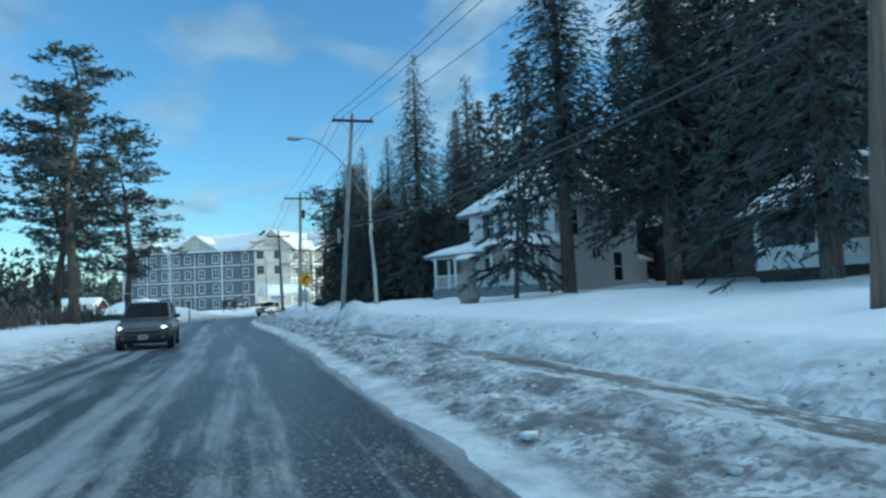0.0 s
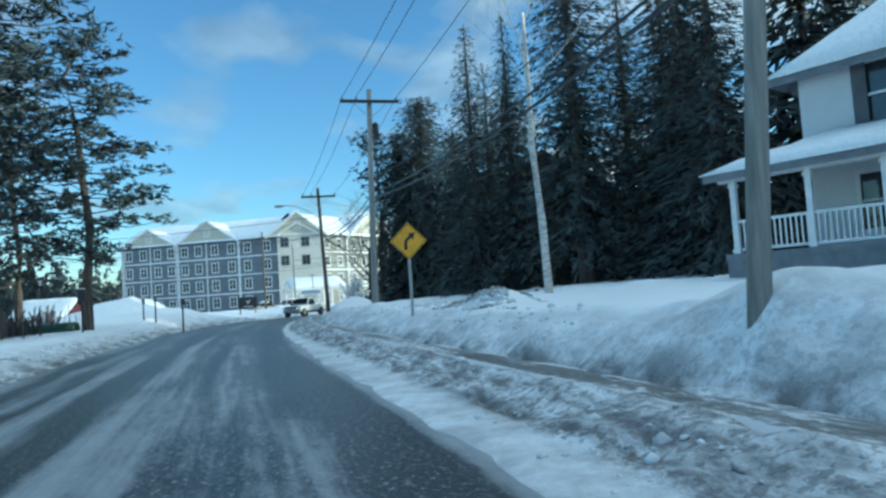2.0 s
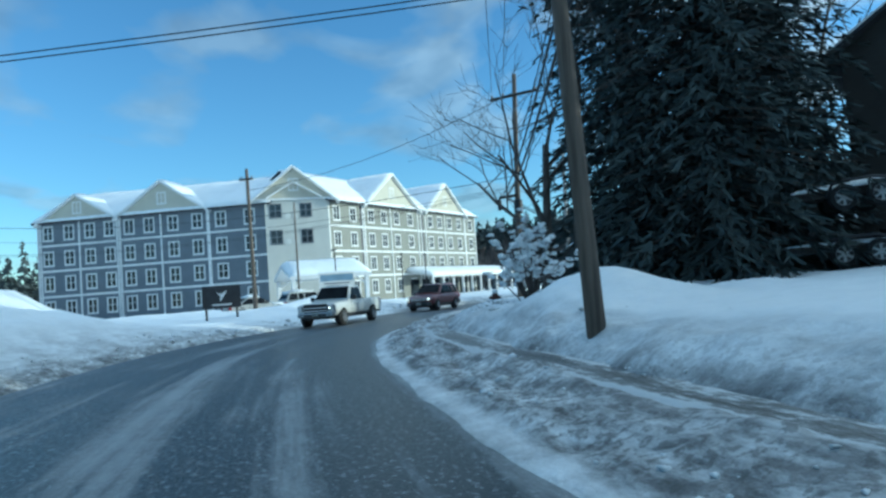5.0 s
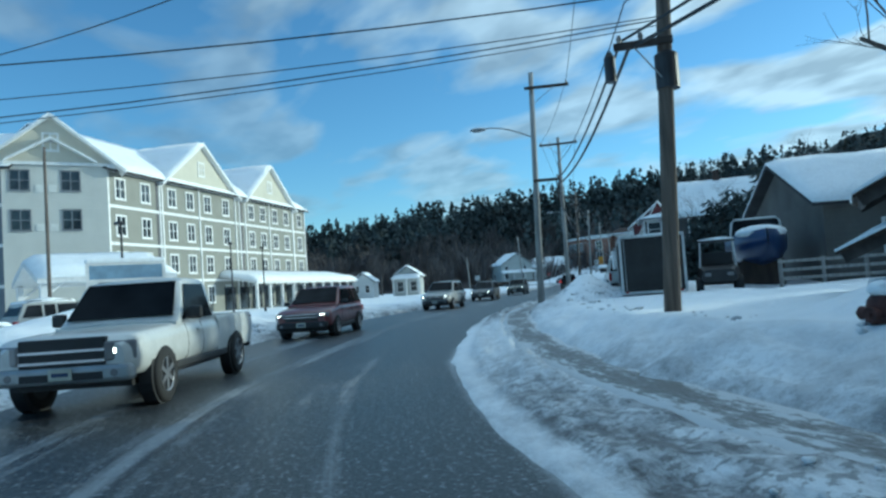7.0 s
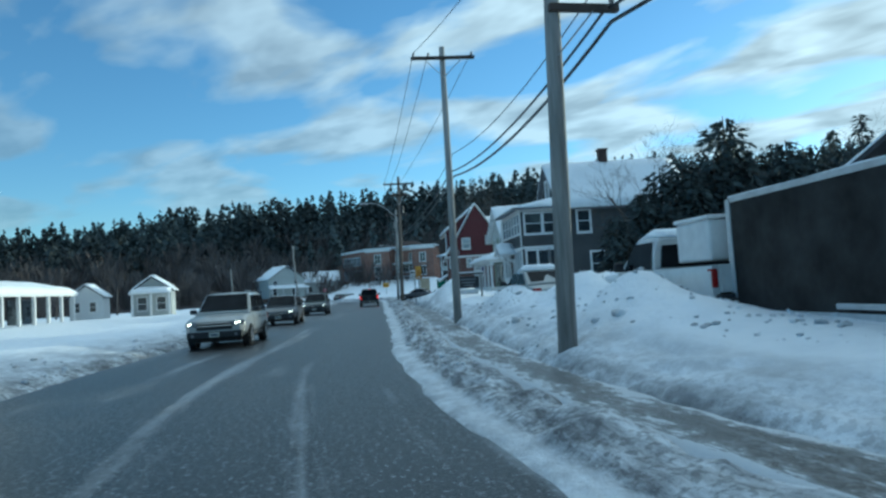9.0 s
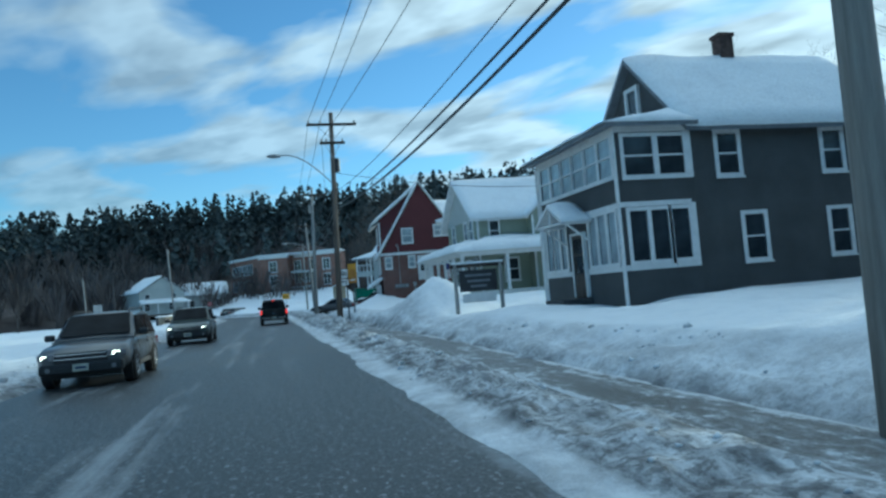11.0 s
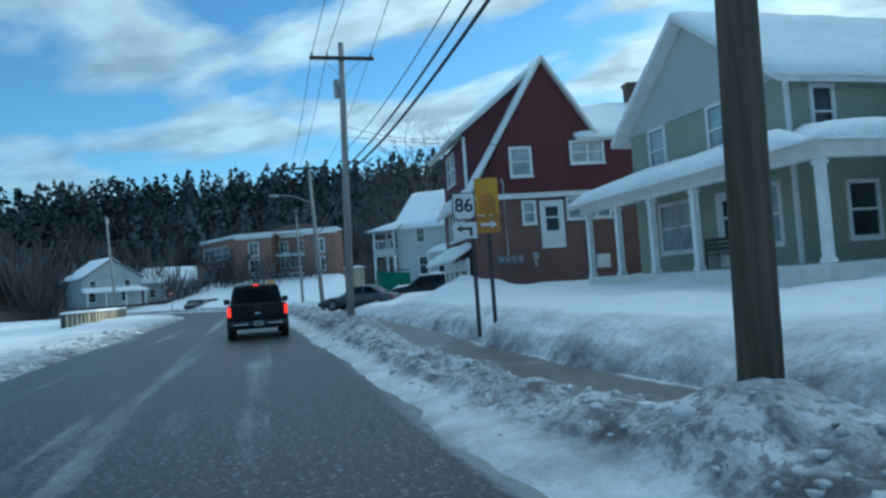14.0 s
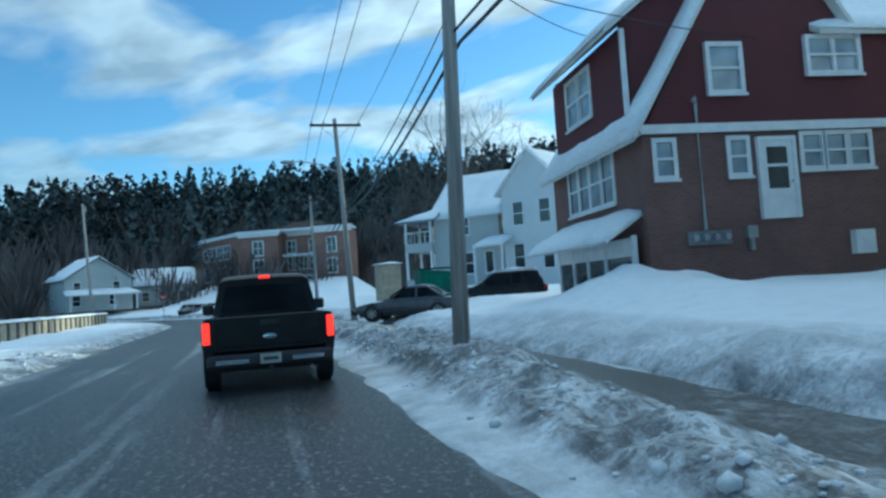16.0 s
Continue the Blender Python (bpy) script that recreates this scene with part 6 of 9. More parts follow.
# dark spruces on the near side, behind and beside the white house
for x, y, k, size in ((9.5, 61.0, 0, 0.78), (13.6, 57.5, 2, 1.1), (12.0, 62.3, 0, 0.82), (17.8, 60.3, 2, 0.9), (16.0, 53.5, 0, 0.9), (16.5, 64.0, 1, 0.9), (12.3, 67.0, 1, 0.85), (19.0, 57.0, 0, 1.0), (22.5, 62.0, 2, 0.95), (20.5, 50.5, 0, 1.05), (25.5, 54.0, 1, 1.1), (27.0, 47.0, 2, 0.95), (30.0, 58.0, 0, 1.0),
                      (15.5, 72.0, 2, 0.85), (27.0, 66.0, 1, 1.0), (31.0, 40.0, 0, 1.0), (35.0, 48.0, 1, 1.0), (34.0, 34.0, 2, 0.95),
                      (15.8, 50.0, 1, 1.1), (26.0, 84.0, 0, 0.75), (33.0, 74.0, 2, 0.85), (38.0, 62.0, 0, 0.9), (40.0, 52.0, 1, 0.95), (36.0, 86.0, 1, 0.8), (44.0, 70.0, 2, 0.85), (42.0, 40.0, 0, 0.9), (38.0, 26.0, 1, 0.9), (30.0, 20.0, 2, 0.9), (33.0, 8.0, 0, 0.9), (26, -4, 1, 0.9), (27, 12, 0, 0.85)):
    plant(x, y, 0.9, (SPRUCES if x < 17.9 else VILLAGE_SPRUCES)[k], size, "tall dark green spruce with drooping boughs", "roadside spruces")
THUJA = [spruce_meshes(16.5, 4.1, 61, 0.02, 0.3, 1.5, 0.36, 0.24, 4, 0.14), spruce_meshes(14.5, 3.6, 62, 0.02, 0.3, 1.5, 0.36, 0.3, 4, 0.14)]
for x, y, k, size in ((12.0, 84.6, 0, 1.04), (15.4, 86.2, 1, 1.0), (10.4, 86.6, 1, 1.0)):
    plant(x, y, 0.6, THUJA[k], size, "huge dense dark cedar standing in a yard", "cedars")
for x, y, size in ((8.3, 86.2, 0.95),):
    plant(x, y, 0.5, PINES[3], size, "slim pine with a tufted crown high on a bare trunk", "pines by the bend")
CEDAR = [spruce_meshes(7.0, 2.3, 71, 0.02, 0.3, 1.3, 0.46, 0.5, 4, 0.24), spruce_meshes(6.2, 2.1, 72, 0.02, 0.3, 1.3, 0.46, 0.42, 4, 0.24)]
for x, y, k, size in ((41.4, 117.4, 1, 0.98), (43.2, 116.0, 0, 1.06), (44.8, 115.7, 1, 1.0), (45.6, 114.0, 0, 0.96), (47.4, 113.6, 1, 1.05), (48.6, 112.2, 0, 0.92), (50.2, 111.6, 1, 1.06), (52.0, 109.8, 0, 0.95), (39.8, 117.8, 1, 0.86), (38.4, 118.2, 0, 0.62), (37.0, 118.7, 1, 0.52), (40.2, 116.6, 0, 0.72), (42.0, 116.2, 1, 0.9), (38.6, 117.0, 1, 0.6)):
    plant(x, y, 0.7, CEDAR[k], size, "bushy dark green cedar in a clump by a yard", "cedar clump")
# high-crowned trees on the lawn before the white house
TALL = [spruce_meshes(20, 4.2, 31, 0.27, 0.34, 1.25, 0.31, **FINE), spruce_meshes(21, 4.6, 32, 0.21, 0.34, 1.25, 0.32, **FINE), spruce_meshes(19, 5.0, 36, 0.13, 0.4, 1.2, 0.32, **FINE)]
FAR_TALL = [spruce_meshes(20, 4.2, 33, 0.27, 0.46, 1.1, 0.5), spruce_meshes(21, 4.6, 34, 0.3, 0.46, 1.1, 0.5)]
for x, y, k, size in ((13.5, 28.8, 0, 1.0), (18.0, 27.6, 1, 1.0), (23.5, 24.0, 0, 1.0), (25.0, 33.5, 1, 1.05), (15.0, 15.6, 2, 0.95), (21.3, 31.8, 1, 1.1), (27.0, 24.0, 1, 1.15), (30.5, 27.5, 0, 1.15), (24.5, 20.5, 0, 1.2), (23.6, 28.6, 1, 1.2)):
    plant(x, y, 0.9, (TALL if x < 22 else FAR_TALL)[k], size, "old spruce with a thick bare trunk on a snowy lawn", "lawn trees")

SMALL_SPRUCE = spruce_meshes(7.0, 2.3, 41, 0.27, 0.5, 0.7, 0.42)
tree(pose(10.7, 28.1, 0.85, 0, 4, 0), SMALL_SPRUCE, "thin young spruce with sparse drooping boughs", "tree")
stump = thing("tree_stump", at_road(28.6, 9.46), "cut-off grey tree stump capped with snow", "stump")
bm = bmesh.new()
tube(bm, [(0, 0, -0.3), (0.02, 0, 0.3), (0, 0.03, 1.2), (0, 0, 2.0)], [0.62, 0.5, 0.46, 0.47], 16)
part("wood", bm, GREY_POLE, stump, smooth=True)
bm = bmesh.new()
bmesh.ops.create_uvsphere(bm, u_segments=14, v_segments=8, radius=1, matrix=Matrix.Translation((0, 0, 2.0)) @ Matrix.Diagonal((0.5, 0.5, 0.16, 1)))
part("snow_cap", bm, ROOF_SNOW, stump, smooth=True)
# birch at the roadside, and other leafless trees
birch = thing("tree", pose(8.3, 49.1, 1.1, 0, -3, 40), "tall white-barked birch without leaves", "tree")
bm = bmesh.new()
tube(bm, [(0, 0, -0.3), (0.05, 0.02, 2.5), (0.0, 0.1, 5.0), (0.12, 0.05, 7.5), (0.1, 0.0, 9.5)], [0.15, 0.135, 0.115, 0.09, 0.06], 10)
part("trunk", bm, BIRCH, birch, smooth=True)
crown = new("crown", bare_mesh("crown", 7.5, 51, BIRCH, 0.5, 3, 0.006, 0.45))
crown.parent = birch
crown.matrix_basis = pose(0.1, 0, 5.6)
BARES = [bare_mesh("trunk", 11, 52, TWIG, 0.6, 4, 0.016, split=True), bare_mesh("trunk", 10, 53, TWIG, 0.7, 4, 0.015, split=True), bare_mesh("trunk", 12, 54, TWIG, 0.55, 4, 0.014, 0.36, split=True)]
for x, y, k, size in ((43.0, 117.5, 2, 0.75), (40.9, 119.6, 0, 0.72), (47.0, 112.0, 1, 0.85), (50.0, 105.0, 0, 0.9), (57.0, 112.0, 2, 0.9), (83.0, 134.0, 1, 1.4), (88.0, 128.0, 0, 1.45), (86.0, 141.0, 2, 1.35), (93.0, 136.0, 1, 1.5), (110.0, 166.0, 1, 1.25), (117.0, 172.0, 0, 1.35),
                      (105.0, 161.0, 2, 1.2), (124.0, 168.0, 2, 1.4), (118.0, 183.0, 0, 2.2), (124.5, 180.5, 2, 2.2), (121.0, 185.5, 1, 2.1), (115.5, 187.5, 2, 1.9), (113.0, 186.5, 1, 1.4), (66.5, 118.5, 2, 1.15), (66.0, 129.0, 2, 1.5), (69.5, 126.0, 0, 1.45), (27.5, 97.5, 0, 2.0), (31.5, 95.5, 1, 2.1), (70.0, 113.0, 0, 1.2), (30.0, 186.0, 0, 0.8), (60.0, 226.0, 1, 1.0), (75.0, 236.0, 0, 1.1), (90.0, 240.0, 2, 1.0), (48.0, 214.0, 2, 0.9), (7.3, 87.2, 1, 1.25), (-21, 62, 1, 0.6), (-26.5, 72, 0, 0.6)):
    tree(pose(x, y, 0.5, 0, 0, k * 77 + x) @ Matrix.Scale(size, 4), BARES[k], "leafless grey-brown tree with fine twigs", "tree", "bare trees")
# dark conifers behind the village houses
for x, y, k, size in ((47.0, 103.0, 1, 0.58), (51.5, 108.0, 0, 0.6), (55.0, 101.0, 2, 0.55), (58.5, 106.5, 1, 0.62), (62.0, 113.0, 0, 0.6), (66.0, 109.0, 2, 0.58), (69.0, 116.0, 1, 0.66), (73.0, 121.0, 0, 0.62), (77.0, 117.0, 2, 0.6), (80.0, 124.0, 1, 0.62), (84.5, 122.0, 0, 0.68), (88.0, 131.0, 2, 0.6),
                      (92.0, 127.0, 1, 0.7), (95.0, 136.0, 0, 0.66), (98.0, 143.0, 2, 0.62), (101.5, 138.0, 1, 0.7), (104.0, 148.0, 0, 0.66), (108.0, 153.0, 2, 0.6), (112.0, 147.0, 1, 0.75), (42.0, 97.0, 2, 0.6), (45.0, 91.0, 0, 0.7), (52.0, 93.0, 1, 0.75), (60.0, 97.0, 2, 0.7), (68.0, 101.0, 0, 0.75), (76.0, 107.0, 1, 0.75),
                      (86.0, 113.0, 2, 0.7), (96.0, 121.0, 0, 0.75), (106.0, 132.0, 1, 0.75), (116.0, 157.0, 0, 0.75), (121.0, 163.0, 1, 0.8), (126.0, 158.0, 2, 0.7), (130.0, 170.0, 0, 0.8), (135.0, 178.0, 1, 0.8), (128.0, 181.0, 2, 0.65)):
    plant(x, y, 0.4, VILLAGE_SPRUCES[k], size, "dark conifer in the wood behind the houses", "wood behind the village")

# ---- wooded hills ----
RIDGE = ((-150, 330, 12), (-60, 380, 12), (20, 415, 16), (80, 410, 22), (125, 405, 29), (177, 370, 36), (236, 325, 42), (275, 277, 46), (305, 217, 48), (330, 150, 44), (350, 90, 32), (340, 20, 18))


def ridge_height(x, y):
    """Height of the hill at a place: it rises from the valley towards the ridge line."""
    best = 0.0 * x
    pts = RIDGE
    for (x0, y0, h0), (x1, y1, h1) in zip(pts, pts[1:]):
        dx, dy = x1 - x0, y1 - y0
        t = np.clip(((x - x0) * dx + (y - y0) * dy) / (dx * dx + dy * dy), 0, 1)
        d = np.hypot(x - x0 - t * dx, y - y0 - t * dy)
        h = (h0 + t * (h1 - h0) - 12) * np.clip(1 - d / 130.0, 0, 1) ** 0.8
        best = np.maximum(best, h)
    return best


def hill():
    gx, gy = np.meshgrid(np.arange(-290, 470, 12.0), np.arange(-90, 560, 12.0), indexing="ij")
    z = ridge_height(gx, gy) + 1.5 * fbm(gx * 0.03, gy * 0.03, 3, 4) - 0.8
    n, m = gx.shape
    i = np.arange(n * m).reshape(n, m)
    quads = np.stack([i[:-1, :-1], i[1:, :-1], i[1:, 1:], i[:-1, 1:]], -1).reshape(-1, 4)
    flat = z.ravel()
    quads = quads[(flat[quads].max(1) > 0.3)]
    me = bpy.data.meshes.new("hill")
    me.from_pydata(np.stack([gx.ravel(), gy.ravel(), flat], -1).tolist(), [], quads.tolist())
    me.polygons.foreach_set("use_smooth", [True] * len(me.polygons))
    me.materials.append(BRUSH)
    tagged(new("hill", me), "brown wooded hillside above the village", "hill", kind="structure")


hill()


def far_wood(name, spots, label, mat, seed, bits=44):
    """Many far conifers as one object: each a loose cloud of drooping sprays round a stem. spots: x, y, z, height, radius."""
    rng = np.random.RandomState(seed)
    spots = np.array(spots)
    n = len(spots)
    x, y, z, h, r = (spots[:, k][:, None] for k in range(5))
    f = rng.rand(n, bits) ** 0.9
    blunt = 0.45 + 0.7 * rng.rand(n, 1)  # some narrow and pointed, some broad
    reach = r * (1 - f) ** blunt * np.sqrt(rng.rand(n, bits)) * (0.85 + 0.4 * rng.rand(n, bits)) * np.clip(0.45 + 2.2 * f, 0, 1)
    a = rng.rand(n, bits) * 6.283
    cx, cy, cz = x + reach * np.cos(a), y + reach * np.sin(a), z + h * (0.06 + 0.94 * f)
    size = (0.22 + 0.27 * rng.rand(n, bits)) * r * (1.05 - 0.6 * f)
    out, side = np.stack([np.cos(a), np.sin(a), 0 * a - 0.35], -1), np.stack([-np.sin(a), np.cos(a), 0.6 * rng.randn(n, bits)], -1)
    c = np.stack([cx, cy, cz], -1)
    s = size[..., None]
    j = 0.3 * rng.randn(n, bits, 4, 1)
    quad = np.stack([c - side * s * 0.8, c - out * s * 0.3 + np.array([0, 0, 1.0]) * s * 0.55, c + side * s * 0.8, c + out * s * 0.9 - np.array([0, 0, 0.25]) * s], 2) + j * s[..., None, :] * 0.5
    verts = quad.reshape(-1, 3)
    faces = np.arange(len(verts)).reshape(-1, 4)
    me = mesh_from(name, verts.tolist(), faces.tolist(), mat)
    return tagged(new(name, me), label, "trees", kind="stuff")


rng = np.random.RandomState(8)
spots = []
for (x0, y0, h0), (x1, y1, h1) in zip(RIDGE, RIDGE[1:]):
    for _ in range(430):
        t = rng.rand()
        off = rng.rand() ** 1.6 * 95
        cx, cy = x0 + t * (x1 - x0), y0 + t * (y1 - y0)
        ux, uy = 60 - cx, 130 - cy
        n = math.hypot(ux, uy)
        x, y = cx + ux / n * off + rng.randn() * 4, cy + uy / n * off + rng.randn() * 4
        if off < 8 and rng.rand() < 0.2:
            continue
        h = (7.5 + 10 * rng.rand() ** 1.3) * (1.15 if off < 25 else 1.0) * (1 - 0.25 * off / 95)
        spots.append((x, y, float(ridge_height(np.array(x), np.array(y))) - 1, h, 0.21 * h + 2.2 * rng.rand()))
far_wood("far_wood", spots, "dense dark conifer wood covering the far hillside", FAR_NEEDLES, 3)
# wood added on the sun's side, mostly unseen, its heights set to shade the street
spots = []
for _ in range(520):
    s, d = -70 + 300 * rng.rand(), 58 + 22 * rng.rand()
    x, y = road_xy(s, d)
    spots.append((float(x), float(y), 0.5, (16 if s < 35 else 8 if s < 108 else 12) + 5 * rng.rand(), 2.2 + 1.2 * rng.rand()))
far_wood("shading_wood", spots, "dark conifer wood added behind the gardens to shade the street", FAR_NEEDLES, 12, 66)
# low tree line beyond the pines
spots = [(-170 + 130 * rng.rand(), 190 + 40 * rng.randn(), -0.5, 11 + 6 * rng.rand(), 2.4 + rng.rand()) for _ in range(330)]
far_wood("far_tree_line", spots, "low dark tree line beyond the road", FAR_NEEDLES, 4)


def thicket(name, spots, label, seed):
    """Leafless brush: many thin upright twigs fanned out from each spot."""
    rng = np.random.RandomState(seed)
    verts, faces = [], []
    for x, y, z, h in spots:
        for _ in range(64):
            a, lean = rng.rand() * 6.28, rng.rand() * 0.5
            bx, by = x + rng.randn() * 0.6, y + rng.randn() * 0.6
            hh = h * (0.5 + 0.6 * rng.rand())
            tx, ty = bx + math.cos(a) * lean * hh, by + math.sin(a) * lean * hh
            w = 0.01 + 0.014 * rng.rand()
            n = len(verts)
            b = rng.rand() * 3.14
            dx, dy = w * math.cos(b), w * math.sin(b)
            verts += [(bx - dx, by - dy, z), (bx + dx, by + dy, z), (tx + dx * 3, ty + dy * 3, z + hh), (tx - dx * 3, ty - dy * 3, z + hh * 0.93)]
            faces.append((n, n + 1, n + 2, n + 3))
    me = mesh_from(name, verts, faces, BRUSH)
    return tagged(new(name, me), label, "brush", kind="stuff")


spots = []
for _ in range(700):
    t, off = rng.rand(), 60 + 75 * rng.rand()
    k = rng.randint(1, len(RIDGE) - 3)
    (x0, y0, _), (x1, y1, _) = RIDGE[k], RIDGE[k + 1]
    cx, cy = x0 + t * (x1 - x0), y0 + t * (y1 - y0)
    n = math.hypot(60 - cx, 130 - cy)
    x, y = cx + (60 - cx) / n * off, cy + (130 - cy) / n * off
    spots.append((x, y, float(ridge_height(np.array(x), np.array(y))) - 0.8, 5 + 5 * rng.rand()))
thicket("far_brush", spots, "grey-brown leafless brush at the foot of the hill", 6)
spots = [(-14 - 12 * rng.rand(), 50 + 34 * rng.rand(), 0.3, 1.0 + 1.0 * rng.rand()) for _ in range(40)]
thicket("roadside_brush", spots, "low leafless brush under the pines", 7)


def mountain():
    """A far dark mountain beyond the wood."""
    gx, gy = np.meshgrid(np.linspace(-1, 1, 60), np.linspace(-1, 1, 40), indexing="ij")
    r = np.hypot(gx, gy)
    z = 200 * np.clip(1 - r, 0, 1) ** 0.8 * (0.9 + 0.5 * fbm(gx * 3, gy * 3, 4, 17)) - 5
    x, y = 1250 + gx * 750 * 0.5 - gy * 380, 700 - gx * 750 * 0.86 - gy * 240
    i = np.arange(gx.size).reshape(gx.shape)
    quads = np.stack([i[:-1, :-1], i[1:, :-1], i[1:, 1:], i[:-1, 1:]], -1).reshape(-1, 4)
    me = bpy.data.meshes.new("mountain")
    me.from_pydata(np.stack([x, y, z], -1).reshape(-1, 3).tolist(), [], quads.tolist())
    me.polygons.foreach_set("use_smooth", [True] * len(me.polygons))
    me.materials.append(FAR_NEEDLES)
    tagged(new("mountain", me), "dark wooded mountain far beyond the village", "hill", kind="structure")


mountain()

# ---- vehicles ----


def paint(name, colour, rough=0.28, soiled=0.32, coat=0.5, spec=0.5):
    m, t, b = material(name, rough, 0.0, spec)
    b.inputs["Coat Weight"].default_value = coat
    big, fine = noise_node(t, 1.6, 6, 0.7), noise_node(t, 14, 4, 0.7)
    dirt = ramp_node(t, big.outputs["Fac"], [(0.42, (0, 0, 0)), (0.75, (soiled, soiled, soiled))])
    tone = ramp_node(t, fine.outputs["Fac"], [(0.3, tuple(c * 0.9 for c in colour)), (0.7, colour)])
    wire(t, (mix_node(t, dirt.outputs[0], tone.outputs[0], (0.16, 0.16, 0.16)), b.inputs["Base Color"]))
    r = ramp_node(t, dirt.outputs[0], [(0.0, (rough,) * 3), (0.6, (0.7,) * 3)])
    wire(t, (r.outputs[0], b.inputs["Roughness"]))
    return m


BLACK_PAINT, WHITE_PAINT, SILVER_PAINT = paint("black_car_paint", (0.005, 0.005, 0.007), 0.35, 0.1, 0.1, 0.25), paint("white_car_paint", (0.62, 0.63, 0.62)), paint("silver_car_paint", (0.4, 0.4, 0.38))
RED_PAINT, GREEN_PAINT, DARK_PAINT = paint("maroon_car_paint", (0.12, 0.012, 0.018)), paint("dark_green_car_paint", (0.03, 0.05, 0.045)), paint("charcoal_car_paint", (0.05, 0.055, 0.065))
RUBBER = plain("tyre_rubber", (0.018, 0.018, 0.019), 0.85)
ALLOY = plain("wheel_alloy", (0.35, 0.35, 0.36), 0.35, 0.8)
CHROME = plain("chrome", (0.6, 0.6, 0.62), 0.15, 1.0, vary=0.04, relief=0)
BLACK_PLASTIC = plain("black_plastic", (0.02, 0.02, 0.022), 0.55)
PLATE = plain("number_plate", (0.5, 0.5, 0.42), 0.5)
PLATE_INK = plain("plate_ink", (0.04, 0.06, 0.14), 0.5)
LENS_RED = plain("red_lens", (0.25, 0.012, 0.012), 0.2, relief=0)


def glow(name, colour, strength):
    m, t, b = material(name, 0.3)
    b.inputs["Base Color"].default_value = (*colour, 1)
    b.inputs["Emission Color"].default_value = (*colour, 1)
    b.inputs["Emission Strength"].default_value = strength
    return m


HEADLIGHT, BRAKELIGHT, CLEAR_LENS = glow("lit_headlight", (1.0, 0.88, 0.66), 7), glow("lit_brake_light", (1.0, 0.03, 0.015), 1.1), plain("clear_lens", (0.22, 0.22, 0.23), 0.1, relief=0)


def section(y, w0, w1, z0, z1, r=0.12):
    """A rounded cross-section at y: half width w0 below and w1 above, between z0 and z1."""
    pts = []
    h = z1 - z0
    for sx in (1, -1):
        side = [(w0 - r * 0.7, z0), (w0, z0 + r), (w0 + (w1 - w0) * 0.3 + 0.02, z0 + h * 0.45), (w1 + 0.01, z1 - r * 1.6), (w1 - r * 0.35, z1 - r * 0.4), (w1 - r * 1.3, z1)]
        ring = [(sx * x, y, z) for x, z in side]
        pts += ring if sx == 1 else ring[::-1]
    return pts


def loft(bm, sections):
    rings = [[bm.verts.new(p) for p in s] for s in sections]
    n = len(rings[0])
    for a, b in zip(rings, rings[1:]):
        for k in range(n):
            bm.faces.new((a[k], a[(k + 1) % n], b[(k + 1) % n], b[k]))
    bm.faces.new(rings[0][::-1])
    bm.faces.new(rings[-1])
    bmesh.ops.recalc_face_normals(bm, faces=bm.faces)


def wheel(parent, x, y, r, width=0.24):
    bm = bmesh.new()
    s = 1 if x > 0 else -1
    prof = [(width / 2, r * 0.62), (width / 2, r * 0.9), (width * 0.38, r), (-width * 0.38, r), (-width / 2, r * 0.9), (-width / 2, r * 0.62)]
    rings = []
    for k in range(20):
        a = 2 * math.pi * k / 20
        rings.append([bm.verts.new((px, math.cos(a) * pr, math.sin(a) * pr)) for px, pr in prof])
    for a, b in zip(rings, rings[1:] + rings[:1]):
        for k in range(len(prof) - 1):
            bm.faces.new((a[k], a[k + 1], b[k + 1], b[k]))
    ob = part("wheel", bm, RUBBER, parent, "worn black tyre", smooth=True)
    ob.matrix_basis = pose(x, y, r)
    bm = bmesh.new()
    bar(bm, (s * width * 0.1, 0, 0), (s * width * 0.36, 0, 0), r * 0.63, r * 0.63, 20)
    part("brake_drum", bm, DARK_METAL, ob)
    bm = bmesh.new()
    bar(bm, (s * width * 0.37, 0, 0), (s * width * 0.47, 0, 0), r * 0.17, r * 0.13, 10)
    for k in range(6):
        box(bm, -0.012, 0.012, -r * 0.085, r * 0.085, r * 0.12, r * 0.6, Matrix.Translation((s * width * 0.42, 0, 0)) @ Matrix.Rotation(2 * math.pi * k / 6, 4, "X"))
    tube(bm, [(s * width * 0.43, math.cos(k * math.pi / 10) * r * 0.61, math.sin(k * math.pi / 10) * r * 0.61) for k in range(21)], 0.02, 4)
    part("rim", bm, ALLOY, ob)
    return ob


def crease(bm, degrees=38):
    """Marks the hard edges, so that all the rest can be shaded smooth."""
    bm.normal_update()
    for e in bm.edges:
        if len(e.link_faces) == 2 and e.calc_face_angle(0.0) > radians(degrees):
            e.smooth = False
    return bm


def panel(bm, points, way, thick=0.012):
    """A flat plate over the given corners, drawn out along way."""
    way = Vector(way).normalized() * thick
    low, top = [bm.verts.new(p) for p in points], [bm.verts.new(Vector(p) + way) for p in points]
    n = len(points)
    faces = [bm.faces.new(low[::-1]), bm.faces.new(top)]
    for i in range(n):
        faces.append(bm.faces.new((low[i], low[(i + 1) % n], top[(i + 1) % n], top[i])))
    bmesh.ops.recalc_face_normals(bm, faces=faces)


